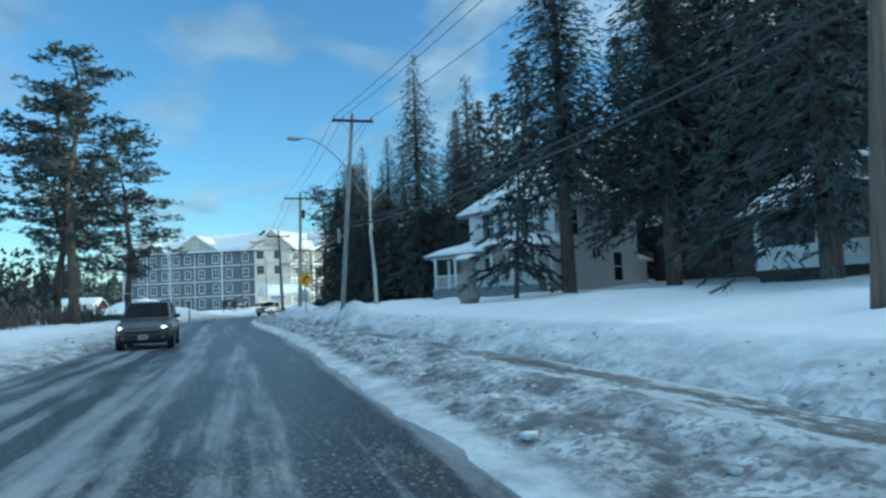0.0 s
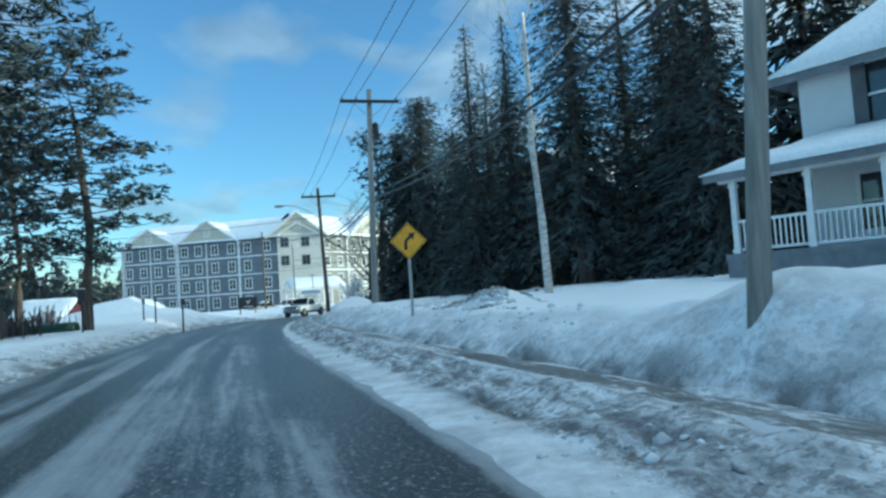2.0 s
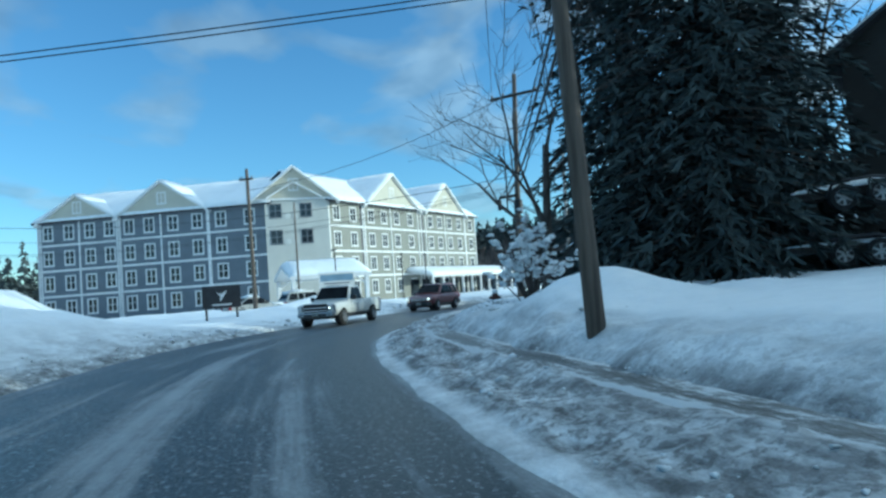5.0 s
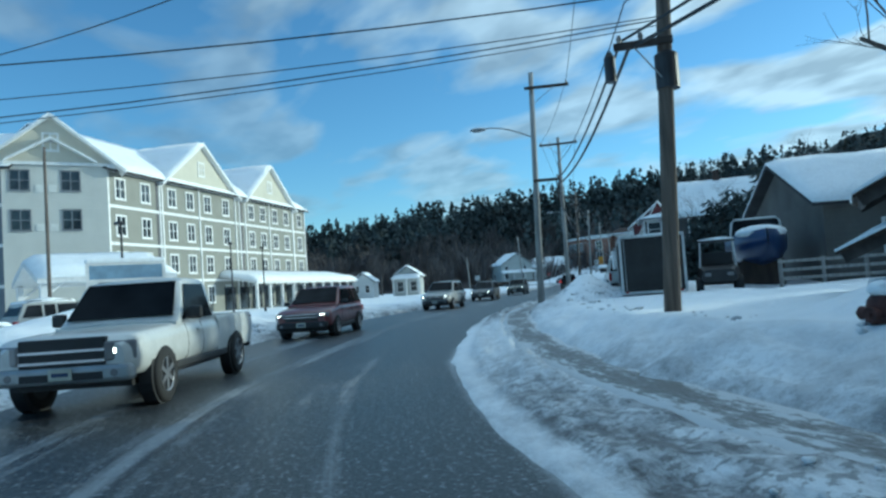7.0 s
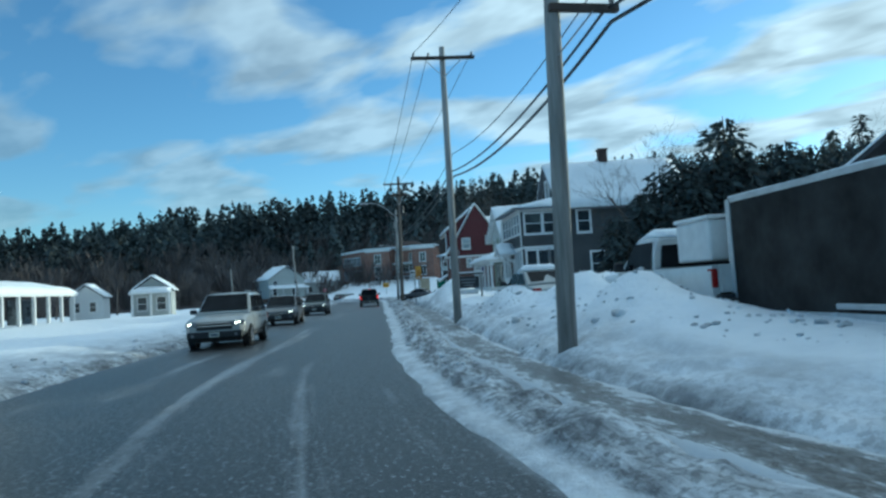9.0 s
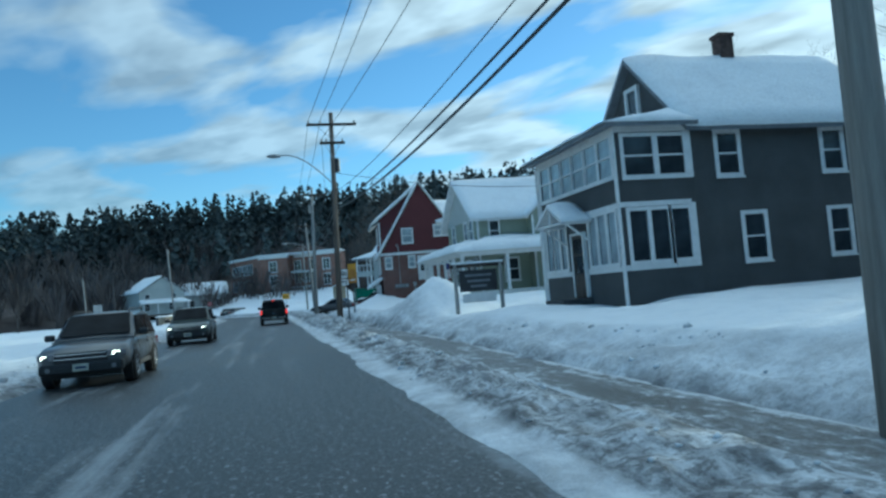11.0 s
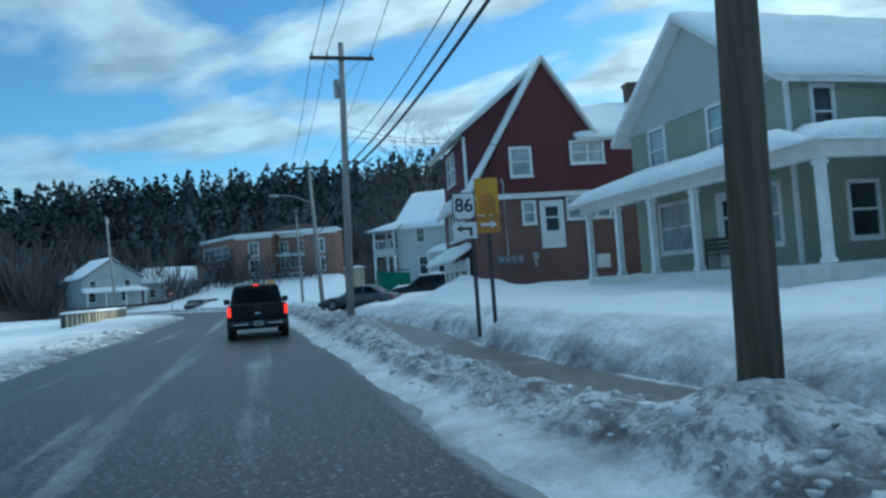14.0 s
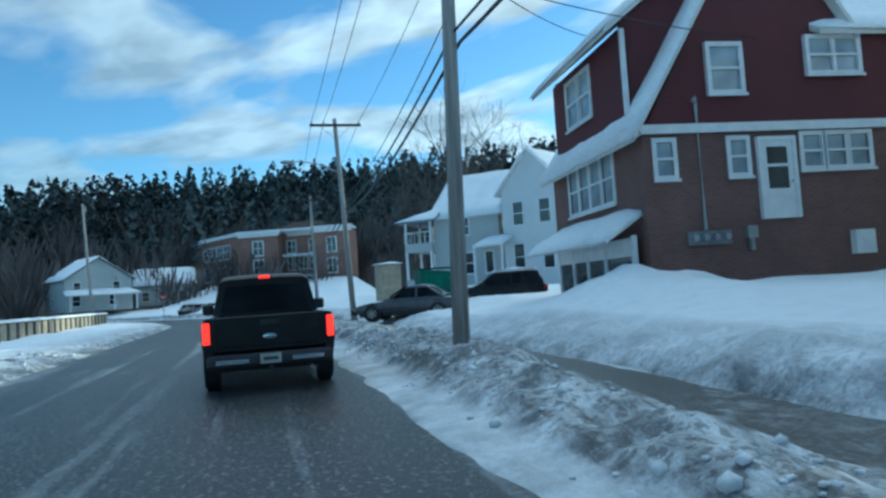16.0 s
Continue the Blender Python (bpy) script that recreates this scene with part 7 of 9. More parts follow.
def hull_ring(y, w, z0, z1, crown=0.02):
    """A closed cross-section of a car's lower body."""
    h = z1 - z0
    half = [(0.0, z0), (0.72 * w, z0), (0.9 * w, z0 + 0.07 * h), (0.975 * w, z0 + 0.22 * h), (w, z0 + 0.48 * h), (0.99 * w, z0 + 0.7 * h), (0.965 * w, z0 + 0.86 * h), (0.925 * w, z0 + 0.955 * h), (0.85 * w, z1), (0.45 * w, z1 + crown), (0.0, z1 + crown * 1.2)]
    return [(x, y, z) for x, z in half] + [(-x, y, z) for x, z in half[-2:0:-1]]


def cab_ring(y, w, belt, h, top):
    """A cross-section of the cab, with its roof at top at this place."""
    def side(z):
        return w * (0.925 - 0.165 * max(0.0, min(1.0, (z - belt) / (h - belt))))
    z = max(top, belt + 0.03)
    half = [(0.5 * w, belt - 0.08), (side(belt), belt - 0.08), (side(belt + (z - belt) * 0.5) + 0.012, belt + (z - belt) * 0.5), (side(z) + 0.004, z - 0.05 * min(1, (z - belt) / 0.2)), (side(z) - 0.035, z - 0.012), (side(z) - 0.13, z + 0.008), (0.0, z + 0.03)]
    return [(x, y, q) for x, q in half] + [(-x, y, q) for x, q in half[-2::-1]]


def vehicle(name, m, label, category, mat, length, width, height, kind, lit="", plate=True, snowy=False, group="vehicles"):
    """kind: suv, sedan or pickup. Its front looks along +y. lit: 'front', 'rear' or nothing."""
    ob = thing(name, m, label, category, group)
    L, w, h = length / 2, width / 2, height
    truck, sedan = kind == "pickup", kind == "sedan"
    rw = 0.41 if truck else 0.36 if kind == "suv" else 0.33
    sill = 0.46 if truck else 0.3 if sedan else 0.34
    belt = (0.61 if sedan else 0.6 if truck else 0.6) * h
    hood = belt - (0.08 if sedan else 0.02)
    nose = hood - (0.16 if sedan else 0.06 if truck else 0.13)
    cowl = L * (0.33 if sedan else 0.4 if truck else 0.42)
    roof_front = cowl - (0.85 if sedan else 0.62 if truck else 0.8)
    cab_back = L * (-0.7 if sedan else -0.2 if truck else -0.93)
    roof_back = cab_back + (0.72 if sedan else 0.12 if truck else 0.3)
    tail = belt - (0.03 if sedan else 0.0)
    front_axle, rear_axle = L - 0.92, -L + (1.2 if truck else 0.95)
    # lower body: a smooth shell, rounded in plan at both ends
    end = cab_back - 0.03 if truck else -L
    stations = []
    for k in range(25):
        y = end + (L - end) * k / 24
        ahead = max(0.0, (y - (L - 0.5)) / 0.5)
        behind = 0.0 if truck else max(0.0, (-L + 0.4 - y) / 0.4)
        wid = w * (1 - 0.1 * ahead ** 2.2 - 0.08 * ahead ** 8 - 0.1 * behind ** 2.5)
        f = max(0.0, min(1.0, (y - cowl) / (L - 0.12 - cowl)))
        top = belt + (hood - belt) * min(1, f * 4) + (nose - hood) * f ** 2.2 if y > cowl else belt + (tail - belt) * max(0.0, min(1.0, (cab_back + 0.5 - y) / 0.5))
        top -= 0.1 * ahead ** 6 + 0.12 * behind ** 3
        stations.append(hull_ring(y, wid, sill + 0.08 * ahead ** 2 + 0.1 * behind ** 2, top))
    bm = bmesh.new()
    loft(bm, stations)
    part("body", crease(bm), mat, ob, smooth=True)
    # cab, in body colour; the panes lie on it
    bm = bmesh.new()
    ys = [(cab_back, belt + 0.05), ((cab_back * 0.5 + roof_back * 0.5), belt + (h - 0.06 - belt) * 0.56), (roof_back - 0.08, h - 0.11), (roof_back, h - 0.06), (roof_back + 0.25, h - 0.035), ((roof_back + roof_front) / 2, h - 0.03), (roof_front - 0.2, h - 0.04), (roof_front, h - 0.065),
          (roof_front + 0.1, h - 0.12), (roof_front * 0.5 + cowl * 0.5, (belt + h - 0.05) / 2), (cowl, belt + 0.02), (cowl + 0.12, belt - 0.01)]
    loft(bm, [cab_ring(y, w, belt, h, z) for y, z in ys])
    part("cab", crease(bm, 30), mat, ob, smooth=True)

    def side_x(z):
        return w * (0.925 - 0.165 * (z - belt) / (h - belt)) + 0.012

    z0, z1 = belt + 0.035, h - 0.14
    slope = (cowl - roof_front) / (h - belt)
    a0, a1 = cowl - 0.16 - slope * (z0 - belt), cowl - 0.1 - slope * (z1 - belt)
    lean = (roof_back - cab_back) / (h - belt)
    b0, b1 = cab_back + 0.12 + lean * (z0 - belt), cab_back + 0.14 + lean * (z1 - belt)
    mid = (cowl + cab_back) / 2 - 0.06
    spans = [(b0, a0, b1, a1)] if truck and length < 5.72 else [(mid + 0.05, a0, mid + 0.05, a1), (b0, mid - 0.05, b1, mid - 0.05)]
    if kind == "suv":
        rear = cab_back + 0.95
        spans = [(mid + 0.05, a0, mid + 0.05, a1), (rear + 0.04, mid - 0.05, rear + 0.04, mid - 0.05), (b0, rear - 0.06, b1, rear - 0.06)]
    for s in (1, -1):
        for y0, y1, y2, y3 in spans:
            bm = bmesh.new()
            q = [(s * side_x(z0), y0, z0), (s * side_x(z0), y1, z0), (s * side_x(z1), y3, z1), (s * side_x(z1), y2, z1)]
            panel(bm, q, (s, 0, 0.2), 0.01)
            part("side_window", bm, CAR_GLASS, ob, "dark tinted window")
    for y0, y1, up0, name2 in ((cowl, roof_front, 1, "windshield"), (cab_back, roof_back, -1, "rear_window")):
        low, high = (0.1, 0.92) if up0 > 0 else (0.14 if not truck else 0.06, 0.86)
        pts = []
        for f in (low, high):
            z = belt + 0.02 + (h - 0.085 - belt) * f
            y = y0 + (y1 - y0) * f
            x = side_x(z) - (0.09 if up0 > 0 else 0.13)
            pts.append((x, y, z))
        (xa, ya, za), (xb, yb, zb) = pts
        way = Vector((0, up0 * (zb - za), abs(yb - ya))).normalized()
        lift = way * (0.045 if up0 > 0 else 0.03)
        bm = bmesh.new()
        panel(bm, [Vector(p) + lift for p in ((-xa, ya, za), (xa, ya, za), (xb, yb, zb), (-xb, yb, zb))], way, 0.012)
        part(name2, bm, CAR_GLASS, ob, "dark glass")
    if not truck and not sedan:
        for s in (1, -1):
            bm = bmesh.new()
            tube(bm, [(s * w * 0.66, roof_back + 0.05, h - 0.03), (s * w * 0.66, roof_back + 0.2, h + 0.035), (s * w * 0.66, roof_front - 0.2, h + 0.03), (s * w * 0.66, roof_front - 0.05, h - 0.03)], 0.02, 6)
            part("roof_rail", bm, BLACK_PLASTIC, ob)
    # wheels in dark arches
    for y in (front_axle, rear_axle):
        for s in (1, -1):
            wheel(ob, s * (w - 0.085), y, rw)
            bm = bmesh.new()
            bar(bm, (s * (w - 0.2), y, rw + 0.03), (s * w * 0.985, y, rw + 0.03), rw + 0.075, rw + 0.065, 28)
            part("wheel_arch", bm, BLACK_PLASTIC, ob)
    # doors: seams and handles
    for s in (1, -1):
        seams = [cowl - 0.2, mid] + ([] if truck and length < 5.72 else [cab_back + (0.1 if truck else 0.75)])
        for y in seams:
            bm = bmesh.new()
            tube(bm, [(s * w * k, y, sill + (belt - sill) * f) for f, k in ((0.1, 0.915), (0.22, 0.975), (0.48, 1.0), (0.7, 0.99), (0.86, 0.965), (0.94, 0.935))], 0.006, 4)
            part("door_seam", bm, BLACK_PLASTIC, ob)
        for y in seams[1:]:
            bm = bmesh.new()
            box(bm, s * w * 0.995 - 0.03, s * w * 0.995 + 0.025, y + 0.1, y + 0.3, belt - 0.17, belt - 0.135, bevel=0.01)
            part("door_handle", bm, mat, ob)
        bm = bmesh.new()
        box(bm, s * (w + 0.09) - 0.11, s * (w + 0.09) + 0.11, cowl - 0.36, cowl - 0.24, belt + 0.03, belt + (0.24 if truck else 0.18), bevel=0.04)
        bar(bm, (s * w * 0.88, cowl - 0.28, belt + 0.05), (s * (w + 0.02), cowl - 0.3, belt + 0.08), 0.025)
        part("mirror", bm, BLACK_PLASTIC, ob)
        bm = bmesh.new()
        box(bm, s * w * 0.93 - 0.05, s * w * 0.93 + 0.05, rear_axle + rw + 0.12, front_axle - rw - 0.12, sill - 0.03, sill + 0.08, bevel=0.02)
        part("side_skirt", bm, BLACK_PLASTIC, ob)
        # lamps wrapped round the corners
        turn = Matrix.Translation((s * (w * 0.74), L - 0.085, nose - (0.2 if truck else 0.12))) @ Matrix.Rotation(radians(-s * 24), 4, "Z")
        bm = bmesh.new()
        tall = 0.13 if truck else 0.075
        box(bm, -0.2, 0.2, -0.1, 0.06, -tall, tall, turn, bevel=0.03)
        lens = part("headlight", bm, CLEAR_LENS, ob)
        if lit == "front":
            bm = bmesh.new()
            box(bm, -0.05, 0.09, 0.055, 0.068, -0.032, 0.032, turn, bevel=0.006)
            part("bulb", bm, HEADLIGHT, lens, "lit headlight bulb")
        bm = bmesh.new()
        tz0, tz1 = (belt - 0.36, belt - 0.03) if truck else (belt - 0.3, belt - 0.1)
        wide = 0.055 if truck else 0.13
        box(bm, s * (w - wide - 0.02) - wide, s * (w - wide - 0.02) + wide, -L - 0.012, -L + 0.16, tz0, tz1, bevel=0.02)
        part("tail_light", bm, BRAKELIGHT if lit == "rear" else LENS_RED, ob, "glowing red brake light" if lit == "rear" else "")
    gh = 0.2 if truck else 0.11
    bm = bmesh.new()
    box(bm, -w * 0.58, w * 0.58, L - 0.1, L + 0.012, nose - 0.2 - gh, nose - 0.2 + gh if truck else nose - 0.05, bevel=0.02)
    grille = part("grille", bm, BLACK_PLASTIC, ob)
    bm = bmesh.new()
    if truck:
        for z in (nose - 0.19, nose - 0.33):
            box(bm, -w * 0.57, w * 0.57, L + 0.01, L + 0.028, z, z + 0.035)
    else:
        for z in (nose - 0.1, nose - 0.19):
            box(bm, -w * 0.55, w * 0.55, L + 0.01, L + 0.024, z, z + 0.022)
    part("bars", bm, CHROME, grille)
    bm = bmesh.new()
    box(bm, -w * 0.9, w * 0.9, L - 0.22, L + 0.05, sill - 0.02, sill + 0.22, bevel=0.06)
    front_bumper = part("bumper", bm, STEEL if truck else BLACK_PLASTIC, ob)
    bm = bmesh.new()
    box(bm, -w * 0.55, w * 0.55, L + 0.045, L + 0.058, sill + 0.03, sill + 0.13, bevel=0.004)
    part("air_intake", bm, BLACK_PLASTIC, front_bumper)
    for s in (1, -1):
        bm = bmesh.new()
        bar(bm, (s * w * 0.7, L + 0.03, sill + 0.1), (s * w * 0.7, L + 0.056, sill + 0.1), 0.055, 0.05, 12)
        part("fog_lamp", bm, CLEAR_LENS, front_bumper)
    bm = bmesh.new()
    box(bm, -w * 0.93, w * 0.93, -L - 0.09, -L + 0.12, sill - 0.03, sill + (0.17 if truck else 0.24), bevel=0.05)
    part("bumper", bm, DARK_METAL if truck else BLACK_PLASTIC, ob)
    if plate:
        for y in (-L - (0.1 if truck else 0.03), L + 0.075):
            z = sill + (0.0 if truck and y < 0 else 0.04 if y > 0 else 0.34)
            bm = bmesh.new()
            box(bm, -0.155, 0.155, y - 0.012, y, z, z + 0.15)
            pl = part("number_plate", bm, PLATE, ob)
            bm = bmesh.new()
            box(bm, -0.11, 0.11, y - 0.016 if y < 0 else y, y - 0.012 if y < 0 else y + 0.004, z + 0.05, z + 0.1)
            part("plain_bar", bm, PLATE_INK, pl)
    if truck:
        # open bed between two walls, closed by the tailgate
        rim = belt + 0.03
        for s in (1, -1):
            bm = bmesh.new()
            loft(bm, [[(s * x, y, z) for x, z in ((0.86 * w, sill + 0.02), (0.95 * w, sill + 0.06), (0.995 * w, sill + 0.35), (0.985 * w, rim - 0.12), (0.955 * w, rim - 0.015), (0.9 * w, rim), (0.83 * w, rim), (0.82 * w, sill + 0.3))] for y in (-L + 0.02, -L + 0.5, -L + 1.2, cab_back - 0.05)])
            part("bed_wall", crease(bm), mat, ob, smooth=True)
        bm = bmesh.new()
        box(bm, -0.83 * w, 0.83 * w, -L + 0.05, cab_back - 0.05, sill + 0.26, sill + 0.32)
        box(bm, -0.83 * w, 0.83 * w, cab_back - 0.1, cab_back - 0.045, sill + 0.32, rim - 0.03)
        part("bed", bm, BLACK_PLASTIC, ob)
        bm = bmesh.new()
        box(bm, -w * 0.82, w * 0.82, -L - 0.005, -L + 0.06, sill + 0.2, rim + 0.005, bevel=0.02)
        box(bm, -w * 0.74, w * 0.74, -L - 0.016, -L + 0.0, sill + 0.27, rim - 0.2, bevel=0.01)
        gate = part("tailgate", bm, mat, ob)
        bm = bmesh.new()
        box(bm, -0.13, 0.13, -L - 0.03, -L - 0.005, rim - 0.15, rim - 0.07, bevel=0.01)
        part("gate_handle", bm, BLACK_PLASTIC, gate)
        bm = bmesh.new()
        bmesh.ops.create_uvsphere(bm, u_segments=14, v_segments=6, radius=1, matrix=Matrix.Translation((0, -L - 0.018, rim - 0.32)) @ Matrix.Diagonal((0.11, 0.012, 0.045, 1)))
        part("badge", bm, CHROME, gate)
        bm = bmesh.new()
        box(bm, -0.1, 0.1, roof_back - 0.1, roof_back - 0.03, h - 0.1, h - 0.045, bevel=0.01)
        part("high_brake_light", bm, BRAKELIGHT if lit == "rear" else LENS_RED, ob)
        bm = bmesh.new()
        bar(bm, (0, -L - 0.2, sill - 0.08), (0, -L + 0.1, sill - 0.08), 0.04)
        part("tow_bar", bm, DARK_METAL, ob)
        for s in (1, -1):
            bm = bmesh.new()
            box(bm, s * w * 0.56 - 0.24, s * w * 0.56 + 0.24, -L - 0.105, -L - 0.085, sill + 0.02, sill + 0.09, bevel=0.008)
            part("bumper_step", bm, CHROME, ob, "chrome step on the bumper")
        bm = bmesh.new()
        tube(bm, [(w * 0.5, -L * 0.1, 0.35), (w * 0.55, -L * 0.6, 0.42), (w * 0.62, -L + 0.1, 0.34)], 0.035)
        part("exhaust", bm, STEEL, ob)
    bm = bmesh.new()
    box(bm, -w * 0.78, w * 0.78, -L + 0.25, L - 0.3, sill - 0.12, sill + 0.05)
    part("underbody", bm, BLACK_PLASTIC, ob)
    if snowy:
        bm = bmesh.new()
        loft(bm, [section(roof_back - 0.05, w * 0.7, w * 0.6, h - 0.06, h + 0.03, 0.03), section((roof_back + roof_front) / 2, w * 0.74, w * 0.64, h - 0.05, h + 0.15, 0.06), section(roof_front + 0.05, w * 0.7, w * 0.6, h - 0.09, h + 0.03, 0.03)])
        loft(bm, [section(cowl + 0.1, w * 0.8, w * 0.6, belt - 0.06, belt + 0.1, 0.03), section(L * 0.75, w * 0.84, w * 0.7, hood - 0.1, hood + 0.1, 0.04), section(L - 0.2, w * 0.78, w * 0.7, nose - 0.1, nose + 0.04, 0.03)])
        part("snow", bm, ROOF_SNOW, ob, "snow lying on the car", smooth=True)
    return ob


def lane(s, d, turn=0.0):
    x, y = road_xy(s, d)
    return pose(float(x), float(y), 0.0, 0, 0, heading(s) + turn)


vehicle("pickup_truck", lane(188.75, 0.38), "black pickup truck braking on the wet road", "pickup truck", BLACK_PAINT, 5.75, 2.0, 1.92, "pickup", "rear")
vehicle("suv", lane(29.5, -3.3, 180), "charcoal sport utility car with lit headlights", "car", DARK_PAINT, 4.75, 1.9, 1.75, "suv", "front")
vehicle("pickup_truck", lane(100.9, -3.45, 180), "white pickup truck with lit headlights on the road", "pickup truck", WHITE_PAINT, 5.7, 2.02, 1.88, "pickup", "front")
vehicle("suv", lane(113.6, -3.7, 180), "maroon sport utility car with lit headlights", "car", RED_PAINT, 4.8, 1.9, 1.72, "suv", "front")
vehicle("suv", lane(134.2, -3.6, 180), "silver sport utility car with lit headlights", "car", SILVER_PAINT, 4.7, 1.88, 1.76, "suv", "front")
vehicle("suv", lane(150.0, -3.9, 180), "dark blue-grey crossover car with lit headlights", "car", DARK_PAINT, 4.5, 1.85, 1.62, "suv", "front")
vehicle("suv", lane(166.6, -3.5, 180), "dark green crossover car with lit headlights", "car", GREEN_PAINT, 4.5, 1.86, 1.68, "suv", "front")
# parked cars
vehicle("sedan", at_road(204.0, 6.6, 0.25, 62), "dark parked sedan in a drive behind a snowbank", "car", DARK_PAINT, 4.7, 1.8, 1.42, "sedan")
vehicle("suv", at_road(205.8, 11.2, 0.45, 70), "dark parked car with a snowy roof", "car", BLACK_PAINT, 4.5, 1.82, 1.6, "suv", snowy=True)
vehicle("pickup_truck", at_road(123.6, 7.9, 0.4, 2), "white parked pickup truck in deep snow", "pickup truck", WHITE_PAINT, 5.6, 1.98, 1.85, "pickup", snowy=True)
vehicle("sedan", at_road(133.6, 6.9, 0.5, 8), "parked car buried in a heap of ploughed snow", "car", SILVER_PAINT, 4.5, 1.8, 1.4, "sedan", snowy=True)
vehicle("sedan", pose(-1.5, 119.5, 0.3, 0, 0, -70), "parked car buried under snow beside the hotel", "car", SILVER_PAINT, 4.6, 1.8, 1.45, "sedan", snowy=True)
vehicle("suv", pose(2.4, 122.0, 0.3, 0, 0, -70), "parked car with thick snow on its roof", "car", SILVER_PAINT, 4.5, 1.85, 1.62, "suv", snowy=True)
for k, (x, y, turn) in enumerate(((118.0, 222.0, 60), (124.0, 227.0, 60), (131.0, 232.0, 55))):
    vehicle("sedan", pose(x, y, 0.2, 0, 0, -turn), "far parked car with snow on it", "car", (DARK_PAINT, SILVER_PAINT, DARK_PAINT)[k], 4.6, 1.8, 1.45, "sedan", snowy=True)

# white box in the bed of the parked truck
crate = thing("tool_box", at_road(123.6, 7.9, 0.4, 2) @ pose(0, -1.75, 1.22), "large white box standing in a truck bed", "box")
bm = bmesh.new()
box(bm, -0.7, 0.7, -0.6, 0.6, 0, 0.75, bevel=0.05)
part("body", bm, WHITE, crate)
bm = bmesh.new()
box(bm, -0.73, 0.73, -0.63, 0.63, 0.75, 0.83, bevel=0.03)
part("lid", bm, WHITE, crate)

# ---- plain houses, sheds and far buildings ----


def facing(ax, ay, bx, by):
    """The frame of a front wall from its left end a to its right end b (y inwards), and its length."""
    return pose(ax, ay, 0, 0, 0, math.degrees(math.atan2(by - ay, bx - ax))), math.hypot(bx - ax, by - ay)


def plain_house(m, length, depth, z0, eave, ridge, along, wall, label, front=(), left=(), name="house", category="house", over=0.4, roof=None, snow=0.22, trim=0.1):
    """A house with one pitched roof; along: 'x' for a ridge beside the front wall, 'y' for a gable in front. Openings as in walls_with_windows."""
    ob = thing(name, m, label, category)
    walls_with_windows(ob, Matrix.Identity(4), length, z0, eave, front, wall, trim=trim)
    walls_with_windows(ob, ROADSIDE(0, depth), depth - 0.22, z0, eave, left, wall, trim=trim)
    for x0, x1, y0, y1 in ((0.22, length, depth - 0.2, depth), (length - 0.2, length, 0.22, depth - 0.2)):
        bm = bmesh.new()
        box(bm, x0, x1, y0, y1, z0, eave)
        part("wall", bm, wall, ob)
    o = over
    drop = (ridge - eave) / ((depth if along == "x" else length) / 2) * o
    if along == "x":
        for x in (0.0, length - 0.2):
            bm = bmesh.new()
            prism(bm, [(0, eave), (depth, eave), (depth / 2, ridge)], 0, 0.2, Matrix.Translation((x + 0.2, 0, 0)) @ Matrix.Rotation(radians(90), 4, "Z"))
            part("gable", bm, wall, ob)
        roof_plane(ob, [(-o, -o, eave - drop + 0.15), (length + o, -o, eave - drop + 0.15), (length + o, depth / 2, ridge + 0.15), (-o, depth / 2, ridge + 0.15)], roof, 0.14, snow)
        roof_plane(ob, [(length + o, depth + o, eave - drop + 0.15), (-o, depth + o, eave - drop + 0.15), (-o, depth / 2, ridge + 0.15), (length + o, depth / 2, ridge + 0.15)], roof, 0.14, snow)
    else:
        for y in (0.0, depth - 0.2):
            bm = bmesh.new()
            prism(bm, [(0, eave), (length, eave), (length / 2, ridge)], y, y + 0.2)
            part("gable", bm, wall, ob)
        roof_plane(ob, [(-o, depth + o, eave - drop + 0.15), (-o, -o, eave - drop + 0.15), (length / 2, -o, ridge + 0.15), (length / 2, depth + o, ridge + 0.15)], roof, 0.14, snow)
        roof_plane(ob, [(length + o, -o, eave - drop + 0.15), (length + o, depth + o, eave - drop + 0.15), (length / 2, depth + o, ridge + 0.15), (length / 2, -o, ridge + 0.15)], roof, 0.14, snow)
    return ob


TAN = plain("tan_panels", (0.42, 0.36, 0.25), 0.7, vary=0.15)
OLIVE = plain("olive_yellow_sign", (0.55, 0.29, 0.02), 0.5, vary=0.1)
ORANGE_BROWN = plain("orange_brown_sign", (0.4, 0.18, 0.02), 0.5, vary=0.1)
SIGN_YELLOW = plain("sign_yellow", (0.8, 0.42, 0.02), 0.45, vary=0.08, relief=0)
SIGN_WHITE = plain("sign_white", (0.75, 0.75, 0.74), 0.45, vary=0.06, relief=0)
SIGN_RED = plain("sign_red", (0.45, 0.02, 0.02), 0.45, relief=0)
INK = plain("sign_black", (0.012, 0.012, 0.013), 0.5, relief=0)
BLUE_GREY = plain("blue_grey_print", (0.2, 0.3, 0.42), 0.5, relief=0)
BOAT_BLUE = plain("boat_blue_hull", (0.025, 0.05, 0.14), 0.3, vary=0.1)
BOAT_GREEN = plain("boat_green_hull", (0.035, 0.085, 0.05), 0.45, vary=0.2)
TRAILER_BLACK = plain("trailer_black_skin", (0.024, 0.023, 0.022), 0.6, vary=0.6, scale=1.6, grain=7, relief=0.3, spec=0.25)
ALUMINIUM = plain("bare_aluminium", (0.6, 0.61, 0.62), 0.45, 0.3, vary=0.1)
DUMPSTER_GREEN = plain("dumpster_green", (0.01, 0.13, 0.075), 0.55, vary=0.25)
RUST_FRAME = plain("rusty_frame", (0.06, 0.05, 0.045), 0.75, vary=0.35)
